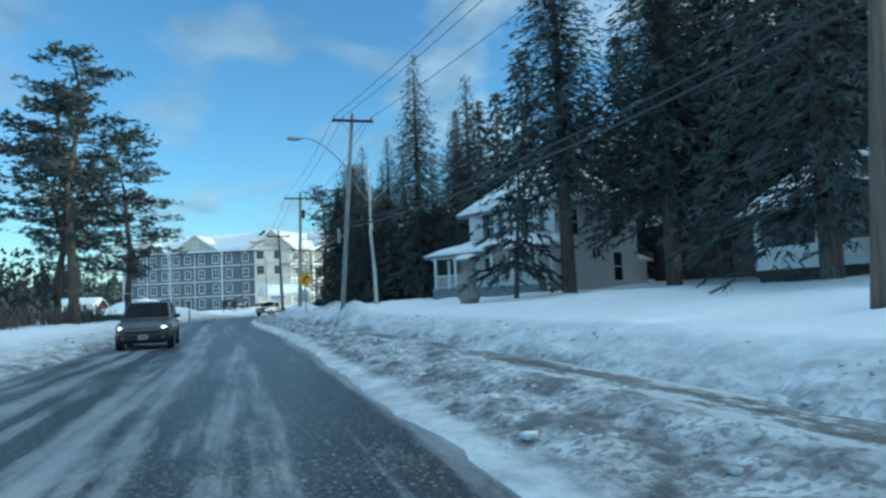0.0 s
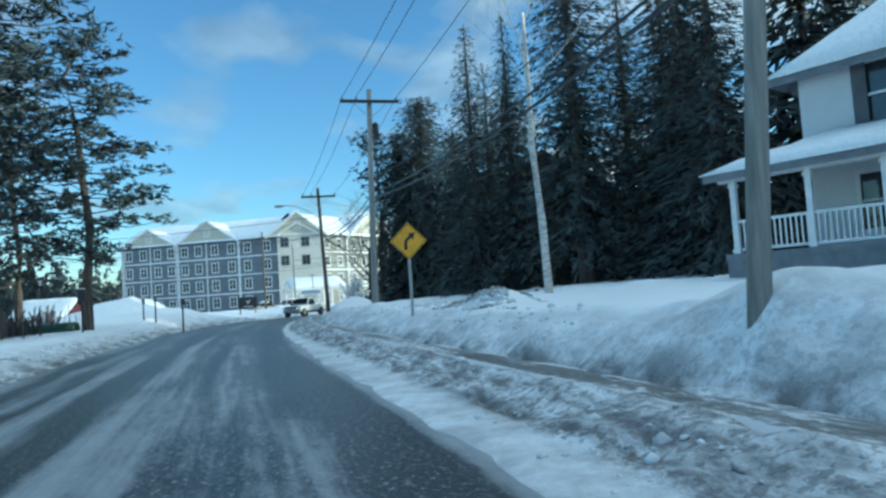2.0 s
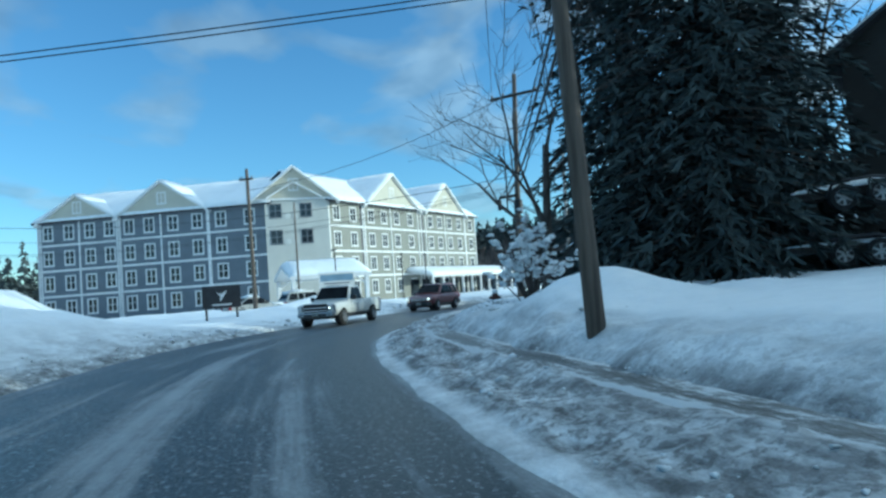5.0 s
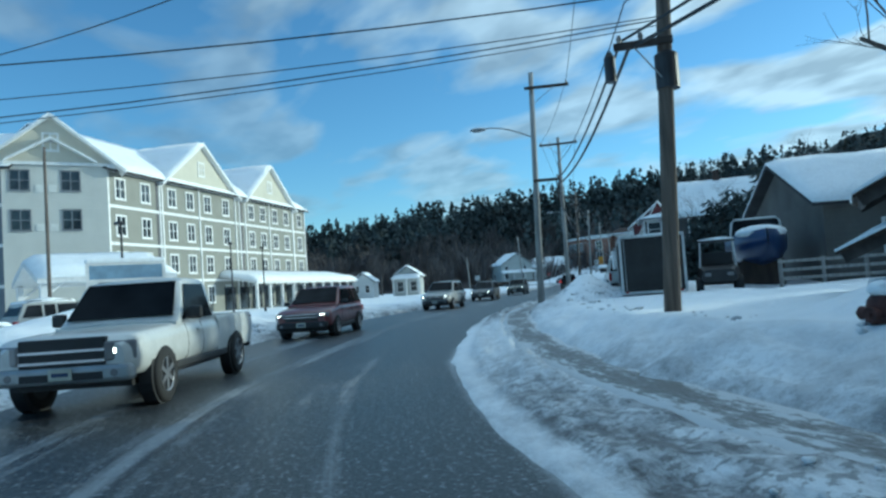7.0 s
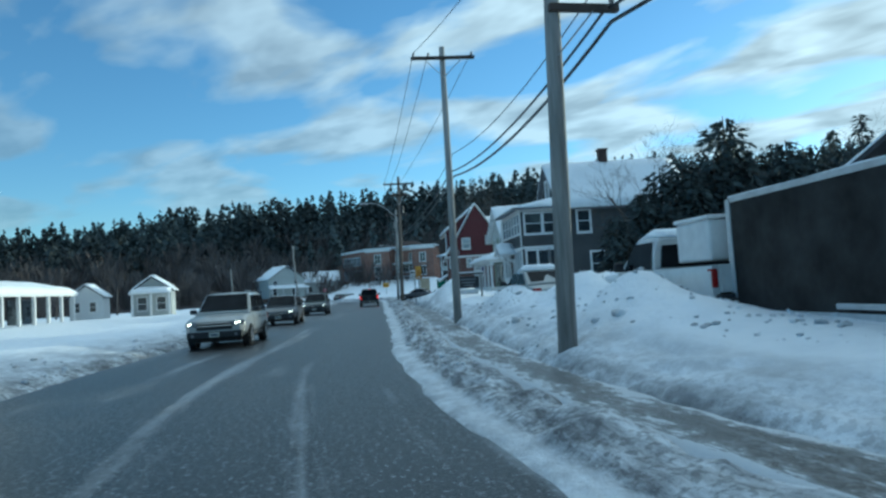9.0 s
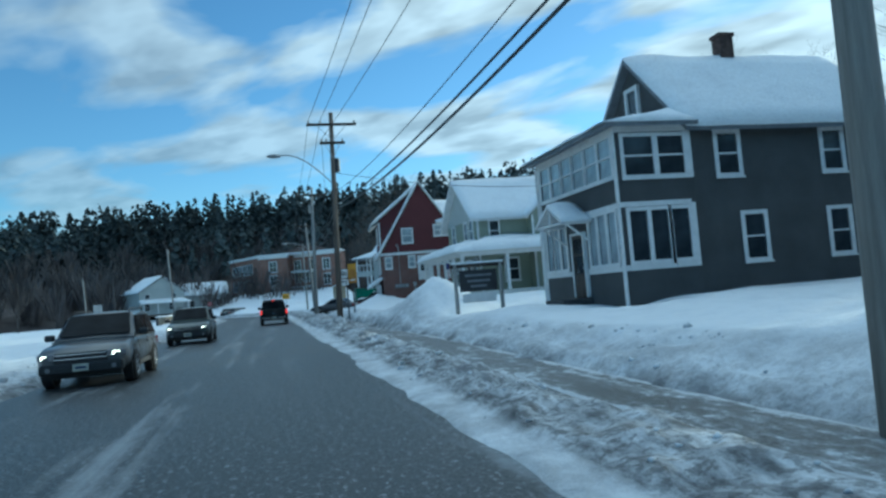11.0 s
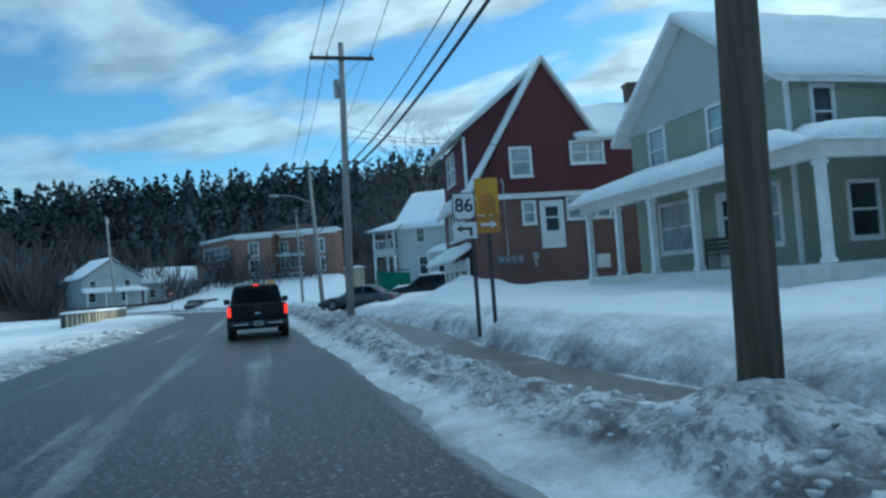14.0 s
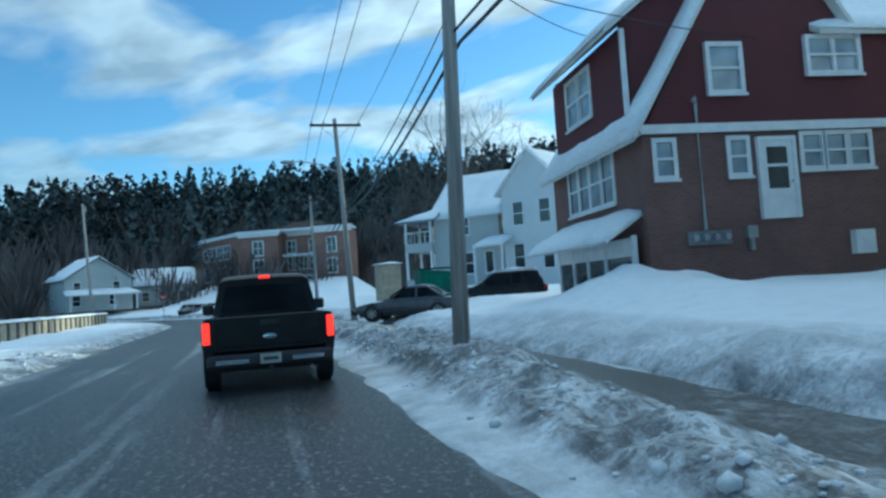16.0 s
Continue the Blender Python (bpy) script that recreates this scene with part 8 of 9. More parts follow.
DARK_BARN = siding("dark_barn_boards", (0.06, 0.056, 0.05), 0.2, 0.2, 0.9)
DOOR_BLACK = plain("trailer_door_black", (0.016, 0.016, 0.017), 0.5, vary=0.3, scale=2.0, grain=9)


# brown barn with a garage door at the end of the drive
BARN_BROWN = siding("dark_brown_barn_boards", (0.085, 0.07, 0.06), 0.2, 0.2, 0.9)
m, n = facing(26.8, 36.3, 34.3, 35.8)
H = plain_house(m, n, 8.0, 0.6, 5.95, 9.0, "y", BARN_BROWN, "dark brown barn with a grey garage door and snowy roof", [(1.6, 5.1, 0.75, 1.3, 1, 2), (2.6, 5.1, 0.75, 1.3, 1, 2)], name="barn", category="barn", over=0.5)
bm = bmesh.new()
box(bm, 0.9, 4.0, -0.07, 0.0, 1.9, 4.15)
gate = part("garage_door", bm, TRIM_GREY, H, "grey panelled garage door")
for k in range(4):
    bm = bmesh.new()
    box(bm, 1.15 + 0.7 * k, 1.7 + 0.7 * k, -0.1, -0.071, 3.2, 3.5)
    part("pane", bm, DOOR_BLACK, gate)
for z in (2.4, 3.05, 3.62):
    bm = bmesh.new()
    box(bm, 0.95, 3.95, -0.095, -0.072, z, z + 0.05)
    part("rail", bm, TRIM_GREY, gate)
# white house with a screened porch beside the drive
m, n = facing(17.7, 21.9, 17.7, 12.6)
H = plain_house(m, n, 5.2, 1.87, 4.0, 5.5, "x", WHITE_SIDING, "white house with a wide screened porch on a dark base", [(0.35, 2.65, 2.6, 1.2, 1, 1), (3.2, 2.65, 2.6, 1.2, 1, 1), (6.1, 2.65, 2.6, 1.2, 1, 1)], over=0.5)
bm = bmesh.new()
box(bm, 0.08, n - 0.08, 0.08, 5.1, 0.2, 1.87)
part("foundation", bm, DARK_BARN, H, "dark stained foundation")
# dark barn behind the roadside yard
m, n = facing(17.7, 85.0, 25.1, 75.5)
plain_house(m, n, 10.0, 0.4, 8.3, 12.3, "y", DARK_BARN, "tall dark barn with a steep snowy roof", [(5.0, 3.0, 1.0, 1.3, 1, 2), (8.0, 3.0, 1.0, 1.3, 1, 2)], name="barn", category="barn", over=0.6)
# grey barn with a snowy roof beside the boats
m, n = facing(25.5, 102.5, 33.75, 95.2)
plain_house(m, n, 9.4, 0.4, 3.55, 5.5, "x", BARN_GREY, "grey weathered barn with a snow-covered roof", [(2.0, 1.6, 0.9, 1.1, 1, 2), (6.6, 1.6, 0.9, 1.1, 1, 2)], [], "barn", "barn", 0.5, snow=0.25)
# sheds buried in sunlit snow
m, n = facing(-26.5, 105.6, -21.0, 103.4)
plain_house(m, n, 4.6, 0.2, 1.2, 3.1, "x", RED_SHINGLE, "small dark red shed with thick sunlit snow on its roof", [(2.2, 0.3, 0.8, 0.8, 1, 1)], [], "shed", "shed", 0.3, snow=0.3)
# two small white houses on the far side of the street
m, n = facing(44.4, 185.2, 47.0, 183.2)
plain_house(m, n, 3.6, 0.2, 2.9, 4.1, "y", WHITE_SIDING, "little white house with a snowy gable roof", [(0.4, 1.3, 0.6, 1.0, 1, 2), (2.0, 1.3, 0.6, 1.0, 1, 2)], [(1.2, 1.3, 0.7, 1.0, 1, 2)], over=0.25)
m, n = facing(50.0, 182.4, 53.2, 180.0)
H = plain_house(m, n, 4.0, 0.2, 3.3, 4.7, "y", PALE_SIDING, "pale cottage with a columned snowy porch", [(0.5, 1.1, 0.9, 1.4, 1, 2), (2.5, 1.1, 0.9, 1.4, 1, 2)], [(1.4, 1.1, 0.9, 1.3, 1, 2)], over=0.3)
for x in (0.1, 2.0, 3.9):
    post(H, x, -1.2, 0.3, 3.0, 0.11)
roof_plane(H, [(-0.2, -1.5, 3.0), (4.2, -1.5, 3.0), (4.0, 0, 3.5), (0, 0, 3.5)], WHITE, 0.14, 0.25, "porch_roof")
# far houses at the end of the street
m, n = facing(117.6, 246.4, 126.5, 243.8)
H = plain_house(m, n, 9.0, 1.6, 6.2, 9.2, "y", PALE_SIDING, "grey gabled house with a snowy porch roof", [(1.2, 4.4, 0.9, 1.3, 1, 2), (6.6, 4.4, 0.9, 1.3, 1, 2), (1.0, 2.4, 1.0, 1.4, 1, 2), (6.0, 2.4, 1.0, 1.4, 1, 2)], [(3.0, 2.4, 0.9, 1.3, 1, 2)])
roof_plane(H, [(-0.5, -2.2, 3.9), (n + 0.5, -2.2, 3.9), (n + 0.2, 0, 4.5), (-0.2, 0, 4.5)], WHITE, 0.14, 0.3, "porch_roof")
for x in (0.1, 2.9, 6.0, n - 0.1):
    post(H, x, -2.0, 1.6, 3.9, 0.1)
m, n = facing(133.0, 251.4, 139.9, 245.6)
plain_house(m, n, 9.0, 1.6, 5.2, 7.7, "x", PALE_SIDING, "low grey house with a snow-covered roof", [(1.0, 2.6, 1.0, 1.4, 1, 2), (3.6, 2.6, 1.0, 1.4, 1, 2), (6.6, 2.6, 1.0, 1.4, 1, 2)], [], snow=0.35)
# two white houses at the end of the row
m, n = facing(106.1, 180.4, 106.6, 174.9)
H = plain_house(m, n, 10.0, 1.2, 7.2, 10.9, "x", PALE_SIDING, "pale house with a two-storey porch on its front", [(2.2, 5.6, 0.8, 1.3, 1, 2), (2.3, 2.5, 0.95, 1.6, 1, 2), (4.3, 2.5, 0.6, 1.6, 1, 1)], [(2.5, 5.4, 0.9, 1.4, 1, 2), (6.0, 5.4, 0.9, 1.4, 1, 2), (2.5, 2.4, 0.9, 1.5, 1, 2)], snow=0.14, roof=WHITE)
bm = bmesh.new()
box(bm, -2.4, 0, -0.6, 5.0, 4.5, 5.2)
part("balcony_front", bm, PALE_SIDING, H)
bm = bmesh.new()
box(bm, -2.4, 0, -0.6, 5.0, 1.2, 2.3)
part("porch_wall", bm, PALE_SIDING, H)
bm = bmesh.new()
for x in (-2.4, -1.8, -1.2, -0.6):
    box(bm, x, x + 0.05, -0.6, -0.55, 5.2, 6.1)
for y in (0.2, 1.2, 2.2, 3.2, 4.2):
    box(bm, -2.4, -2.35, y, y + 0.05, 5.2, 6.1)
box(bm, -2.42, 0, -0.62, -0.54, 6.05, 6.13)
box(bm, -2.42, -2.34, -0.54, 5.0, 6.05, 6.13)
part("balcony_rail", bm, WHITE, H)
for x, y in ((-2.3, -0.5), (-2.3, 2.2), (-2.3, 4.9), (-0.1, -0.5)):
    post(H, x, y, 2.3, 4.5, 0.1)
    post(H, x, y, 5.2, 7.0, 0.08)
roof_plane(H, [(-2.9, 5.4, 7.0), (-2.9, -1.1, 7.0), (0, 0.4, 7.9), (0, 5.0, 7.9)], TRIM_GREY, 0.16, 0.16, "porch_roof")
roof_plane(H, [(-2.9, -1.1, 7.0), (0.6, -1.1, 7.0), (0.6, 0.0, 7.6), (0.0, 0.4, 7.9)], TRIM_GREY, 0.16, 0.16, "porch_roof")
m, n = facing(106.3, 174.4, 105.5, 169.2)
H = plain_house(m, n, 9.0, 1.2, 8.6, 11.4, "y", WHITE_SIDING, "white gabled house close beside a brick one", [(1.0, 5.9, 0.85, 1.7, 1, 2), (3.3, 5.9, 0.85, 1.7, 1, 2), (0.9, 2.5, 0.85, 1.9, 1, 2), (3.4, 2.5, 0.85, 1.9, 1, 2)], [(3.0, 5.9, 0.85, 1.7, 1, 2)], snow=0.14, roof=WHITE)
roof_plane(H, [(-1.9, -1.6, 4.5), (0.8, -1.6, 4.5), (0.8, 0, 5.1), (-1.9, 0, 5.1)], WHITE, 0.12, 0.25, "porch_roof")
for x in (-1.8, 0.7):
    post(H, x, -1.5, 1.2, 4.5, 0.08)

# brick school with white cornice
m, n = facing(143.0, 237.8, 149.7, 220.6)
school = thing("school", m, "brick school with white cornice and white window strips", "school")
S = school
walls_with_windows(S, Matrix.Identity(4), 6.4, 1.5, 12.4, [(2.2, 3.0, 1.6, 2.2, 2, 2), (2.2, 5.9, 1.6, 2.2, 2, 2), (2.2, 9.0, 1.6, 2.2, 2, 2)], SCHOOL_BRICK, trim=0.18)
walls_with_windows(S, pose(6.4, 3.0, 0), 6.2, 1.5, 12.4, [(0.6, 6.4, 1.4, 2.0, 2, 2), (2.5, 6.4, 1.4, 2.0, 2, 2), (4.4, 6.4, 1.2, 2.0, 2, 2), (0.6, 9.2, 1.4, 2.0, 2, 2), (4.4, 9.2, 1.2, 2.0, 2, 2)], SCHOOL_BRICK, trim=0.14)
walls_with_windows(S, pose(12.6, 0, 0), n - 12.6, 1.5, 12.4, [(2.2, 5.4, 1.4, 2.2, 2, 2), (2.2, 8.8, 1.4, 2.2, 2, 2), (2.2, 2.4, 1.4, 1.8, 2, 1)], SCHOOL_BRICK, trim=0.18)
for x in (6.18, 12.6):
    bm = bmesh.new()
    box(bm, x, x + 0.22, 0.22, 3.0, 1.5, 12.4)
    part("wall", bm, SCHOOL_BRICK, S)
m2, n2 = facing(147.9, 252.3, 143.0, 237.8)
walls_with_windows(S, m.inverted() @ m2, n2, 1.5, 12.4, [(1.0, 9.0, 2.2, 2.2, 3, 2), (3.7, 9.0, 2.2, 2.2, 3, 2), (6.4, 9.0, 2.2, 2.2, 3, 2), (9.1, 9.0, 2.2, 2.2, 3, 2), (1.0, 5.4, 2.2, 2.2, 3, 2), (3.7, 5.4, 2.2, 2.2, 3, 2), (6.4, 5.4, 2.2, 2.2, 3, 2), (9.1, 5.4, 2.2, 2.2, 3, 2)], SCHOOL_BRICK, trim=0.14)
bm = bmesh.new()
box(bm, n - 0.25, n, 0.25, 5.0, 1.5, 12.4)
part("wall", bm, SCHOOL_BRICK, S)
for x0, x1, y0 in ((-0.6, 6.8, -0.6), (6.8, 12.2, 2.5), (12.2, n + 0.6, -0.6)):
    bm = bmesh.new()
    box(bm, x0, x1, y0, y0 + 1.2, 12.4, 13.0)
    box(bm, x0 + 0.2, x1 - 0.2, y0 + 0.25, y0 + 1.0, 12.0, 12.4)
    part("cornice", bm, WHITE, S)
bm = bmesh.new()
box(bm, -0.5, n2 + 0.4, -0.5, 0.6, 12.4, 13.0)
ob = part("cornice", bm, WHITE, S)
ob.matrix_basis = m.inverted() @ m2
bm = bmesh.new()
slab(bm, [(-0.2, 0.4, 13.0), (n, 0.4, 13.0), (n, 5, 13.0), (-2.5, 5, 13.0)], 0.3)
part("flat_roof", bm, ROOF_SNOW, S)
bm = bmesh.new()
base = [bm.verts.new(p) for p in ((4.0, 3.2, 13.0), (14.6, 3.2, 13.0), (14.6, 9.0, 13.0), (4.0, 9.0, 13.0))]
top = [bm.verts.new(p) for p in ((7.3, 6.0, 14.7), (11.3, 6.0, 14.7))]
for f in ((base[0], base[1], top[1], top[0]), (base[1], base[2], top[1]), (base[2], base[3], top[0], top[1]), (base[3], base[0], top[0])):
    bm.faces.new(f)
part("hip_roof", bm, CHIMNEY, S, "red-brown hipped roof")
for z, d in ((8.5, 1.9), (5.0, 2.2)):
    bm = bmesh.new()
    box(bm, 6.6, 12.4, 3.0 - d, 2.95, z, z + 0.35)
    part("canopy", bm, WHITE, S)
for x in (7.2, 9.5, 11.8):
    post(S, x, 1.0, 1.5, 5.0, 0.14)

def school_bank():
    """Snow-covered slope that rises to the school's first floor."""
    gx, gy = np.meshgrid(np.linspace(-14, 26, 50), np.linspace(-26, -0.6, 34), indexing="ij")
    f = np.clip((gy + 26) / 25.0, 0, 1)
    z = 4.6 * f ** 1.5 * np.clip((gx + 14) / 9, 0, 1) * np.clip((26 - gx) / 7, 0, 1) + 0.25 * fbm(gx * 0.4, gy * 0.4, 3, 77) - 0.1
    i = np.arange(gx.size).reshape(gx.shape)
    quads = np.stack([i[:-1, :-1], i[1:, :-1], i[1:, 1:], i[:-1, 1:]], -1).reshape(-1, 4)
    me = bpy.data.meshes.new("snow_bank")
    me.from_pydata(np.stack([gx, gy, z], -1).reshape(-1, 3).tolist(), [], quads.tolist())
    me.polygons.foreach_set("use_smooth", [True] * len(me.polygons))
    me.materials.append(SNOW)
    ob = tagged(new("snow_bank", me), "snow-covered slope rising to a brick school", "snow", kind="structure")
    ob.matrix_basis = facing(143.0, 237.8, 149.7, 220.6)[0]


school_bank()

# ---- yards ----


def trailer():
    """Black enclosed cargo trailer: y runs along it, from its rear."""
    ob = thing("cargo_trailer", pose(18.2, 105.5, 0.2, 0, 0, -44.8), "black enclosed cargo trailer with bare metal edging, snow on it", "trailer")
    w, n, z0, z1 = 2.1, 6.5, 0.5, 2.45
    bm = bmesh.new()
    box(bm, 0, w, 0, n, z0, z1, bevel=0.04)
    body = part("body", bm, TRAILER_BLACK, ob)
    for x in (-0.015, w - 0.045):
        for y in (-0.015, n - 0.045):
            bm = bmesh.new()
            box(bm, x - 0.01, x + 0.07, y - 0.01, y + 0.12, z0, z1)
            part("corner_strip", bm, ALUMINIUM, ob)
        for z in (z0 - 0.02, z1 - 0.06):
            bm = bmesh.new()
            box(bm, x, x + 0.06, 0.046, n - 0.046, z, z + 0.09)
            part("edge_strip", bm, ALUMINIUM, ob)
    for z in (z0 - 0.02, z1 - 0.06):
        bm = bmesh.new()
        box(bm, 0.046, w - 0.046, -0.02, 0.04, z, z + 0.09)
        part("edge_strip", bm, ALUMINIUM, ob)
    bm = bmesh.new()
    box(bm, 0.1, w - 0.1, -0.012, 0.01, z0 + 0.12, z1 - 0.12, bevel=0.01)
    gate = part("rear_door", bm, DOOR_BLACK, ob)
    for x in (0.14, w - 0.18):
        bm = bmesh.new()
        bar(bm, (x, -0.03, z0 + 0.1), (x, -0.03, z1 - 0.1), 0.015)
        part("lock_rod", bm, STEEL, gate)
    for x in (0.12, w - 0.12):
        for y in (2.7, 3.5):
            wheel(ob, x - w / 2 + w / 2, y, 0.33, 0.2)
        bm = bmesh.new()
        box(bm, x - 0.16, x + 0.16, 2.3, 3.9, 0.62, 0.7, bevel=0.02)
        part("mudguard", bm, ALUMINIUM, ob)
    for x in (0.16, w - 0.16):
        bm = bmesh.new()
        box(bm, x - 0.05, x + 0.05, -0.03, 0.0, z0 + 0.02, z0 + 0.08)
        part("tail_light", bm, LENS_RED, ob)
    bm = bmesh.new()
    bar(bm, (0.3, n, 0.5), (w / 2, n + 1.2, 0.5), 0.045)
    bar(bm, (w - 0.3, n, 0.5), (w / 2, n + 1.2, 0.5), 0.045)
    part("drawbar", bm, DARK_METAL, ob)
    bm = bmesh.new()
    snow_slab(bm, [(0.0, 0.05, z1 + 0.005), (w, 0.05, z1 + 0.005), (w, n, z1 + 0.005), (0, n, z1 + 0.005)], 0.12, m=None)
    part("snow", bm, ROOF_SNOW, ob, smooth=True)


trailer()


def hull_mesh(n, w, h, flat=0.3):
    """A boat's hull: y runs from the stern to the bow, its keel down."""
    bm = bmesh.new()
    rings = []
    for k in range(9):
        f = k / 8
        wid = w / 2 * (1 - max(0, (f - 0.45) / 0.55) ** 2.2 * 0.97)
        keel = h * 0.55 * max(0, (f - 0.6) / 0.4) ** 2
        rise = h * (1 + 0.18 * f * f)
        rings.append([bm.verts.new((x * wid, f * n, z)) for x, z in ((-1, rise), (-0.97, h * 0.55 + keel * 0.4), (-0.7, h * 0.2 + keel), (0, keel), (0.7, h * 0.2 + keel), (0.97, h * 0.55 + keel * 0.4), (1, rise))])
    for a, b in zip(rings, rings[1:]):
        for k in range(6):
            bm.faces.new((a[k], a[k + 1], b[k + 1], b[k]))
        bm.faces.new((a[6], a[0], b[0], b[6]))
    bm.faces.new(rings[0][::-1])
    bmesh.ops.recalc_face_normals(bm, faces=bm.faces)
    return bm


boat = thing("motor_boat", pose(26.9, 106.5, 1.36, 0, 0, 131) @ Matrix.Scale(0.92, 4), "dark blue motor boat with a windshield and snow on its bow", "boat")
hull = part("hull", hull_mesh(5.6, 2.2, 1.2), BOAT_BLUE, boat, smooth=True)
bm = bmesh.new()
prism(bm, [(-1.0, 1.28), (1.0, 1.28), (0.86, 1.95), (-0.86, 1.95)], 2.3, 2.34)
part("windshield", bm, CAR_GLASS, boat)
bm = bmesh.new()
tube(bm, [(-1.02, 2.32, 1.2), (-0.95, 2.3, 1.85), (-0.8, 2.28, 2.02), (0.8, 2.28, 2.02), (0.95, 2.3, 1.85), (1.02, 2.32, 1.2)], 0.045, 6)
part("arch", bm, WHITE, boat)
bm = bmesh.new()
bmesh.ops.create_uvsphere(bm, u_segments=16, v_segments=8, radius=1, matrix=Matrix.Translation((0, 3.6, 1.32)) @ Matrix.Diagonal((0.98, 1.6, 0.34, 1)))
part("snow", bm, ROOF_SNOW, boat, smooth=True)
for y in (1.0, 3.5):
    bm = bmesh.new()
    box(bm, -0.8, 0.8, y - 0.06, y + 0.06, -1.1, 0.25)
    part("cradle", bm, DARK_WOOD, boat)

cart = thing("utility_vehicle", pose(21.2, 103.9, 0.52, 0, 0, 128), "small open utility vehicle with roll bars in snow", "utility vehicle")
bm = bmesh.new()
loft(bm, [section(-1.35, 0.62, 0.6, 0.35, 0.95, 0.08), section(-0.3, 0.68, 0.66, 0.3, 0.98, 0.08), section(0.5, 0.68, 0.66, 0.3, 0.95, 0.08), section(1.35, 0.55, 0.5, 0.42, 0.82, 0.1)])
part("body", bm, BLACK_PLASTIC, cart)
for x in (-0.62, 0.62):
    for y in (-0.9, 0.95):
        wheel(cart, x, y, 0.3, 0.24)
    bm = bmesh.new()
    tube(bm, [(x * 0.92, -0.5, 0.9), (x * 0.85, -0.4, 1.75), (x * 0.85, 0.3, 1.78), (x * 0.92, 0.75, 0.92)], 0.03, 6)
    part("roll_bar", bm, ALUMINIUM, cart)
bm = bmesh.new()
box(bm, -0.6, 0.6, -0.45, 0.35, 1.76, 1.82, bevel=0.02)
part("roof", bm, BLACK_PLASTIC, cart)
bm = bmesh.new()
snow_slab(bm, [(-0.58, -0.43, 1.825), (0.58, -0.43, 1.825), (0.58, 0.33, 1.825), (-0.58, 0.33, 1.825)], 0.1)
part("snow", bm, ROOF_SNOW, cart, smooth=True)
for x in (-0.35, 0.35):
    bm = bmesh.new()
    box(bm, x - 0.1, x + 0.1, 1.3, 1.37, 0.6, 0.72, bevel=0.02)
    part("headlight", bm, CLEAR_LENS, cart)
bm = bmesh.new()
box(bm, -0.5, 0.5, -0.35, 0.1, 0.95, 1.4, bevel=0.05)
part("seat", bm, BLACK_PLASTIC, cart)

fence = thing("rail_fence", pose(23.4, 103.0, 0.5, 0, 0, -41), "low grey wooden rail fence in deep snow", "fence")
for k in range(5):
    bm = bmesh.new()
    box(bm, k * 1.4 - 0.06, k * 1.4 + 0.06, -0.06, 0.06, -0.2, 1.05, bevel=0.01)
    part("post", bm, GREY_POLE, fence)
for z in (0.35, 0.65, 0.95):
    bm = bmesh.new()
    box(bm, -0.1, 5.7, -0.1, -0.062, z - 0.05, z + 0.06)
    part("rail", bm, GREY_POLE, fence)

# flatbed trailers stacked in a yard


def flatbed(m, n, axles, label, deep):
    """A flat trailer n metres long (x), with tandem wheels under mudguards and snow on its deck."""
    ob = thing("flatbed_trailer", m, label, "trailer", "stacked flatbeds")
    for y in (0.0, 1.75):
        bm = bmesh.new()
        box(bm, 0, n, y, y + 0.08, 0.42, 0.58)
        part("beam", bm, RUST_FRAME, ob)
    for k in range(int(n / 0.8) + 1):
        bm = bmesh.new()
        box(bm, k * 0.8, k * 0.8 + 0.07, 0.08, 1.75, 0.46, 0.54)
        part("crossbar", bm, RUST_FRAME, ob)
    for k in range(6):
        bm = bmesh.new()
        box(bm, -0.05, n + 0.05, -0.05 + k * 0.32, 0.25 + k * 0.32, 0.58, 0.62)
        part("plank", bm, DARK_WOOD, ob)
    bm = bmesh.new()
    snow_slab(bm, [(-0.05, -0.05, 0.625), (n + 0.05, -0.05, 0.625), (n + 0.05, 1.87, 0.625), (-0.05, 1.87, 0.625)], deep, wobble=0.05)
    part("snow", bm, ROOF_SNOW, ob, smooth=True)
    for side, y in ((-1, -0.16), (1, 1.99)):
        for x in axles:
            holder = wheel(ob, 0.001 * side, 0, 0.36, 0.22)
            holder.matrix_basis = pose(x, y, 0.36, 0, 0, 90)
        bm = bmesh.new()
        mid, r = sum(axles) / len(axles), 0.86
        tube(bm, [(mid - r, y, 0.42), (mid - r * 0.8, y, 0.74), (mid - r * 0.4, y, 0.82), (mid + r * 0.4, y, 0.82), (mid + r * 0.8, y, 0.74), (mid + r, y, 0.42)], 0.05, 6)
        part("mudguard", bm, DARK_METAL, ob)
    bm = bmesh.new()
    bar(bm, (n, 0.1, 0.48), (n + 1.2, 0.9, 0.48), 0.05)
    bar(bm, (n, 1.7, 0.48), (n + 1.2, 0.9, 0.48), 0.05)
    part("drawbar", bm, RUST_FRAME, ob)
    return ob


for x, y, z, tilt, n, axles, deep in ((0.4, 0.0, 1.15, 0, 6.4, (1.3, 2.15), 0.1), (0.6, 0.05, 2.6, -3, 6.2, (1.25, 2.15), 0.2), (3.4, -1.9, 1.2, 0, 6.0, (1.4, 2.3), 0.12), (3.6, -1.75, 2.2, -4, 5.8, (1.25, 2.15), 0.24)):
    flatbed(pose(12.2, 82.6, 0, 0, 0, -36.0) @ pose(x, y, z, 0, tilt, 0), n, axles, "dark flatbed trailer stacked with others, snow on its deck", deep)

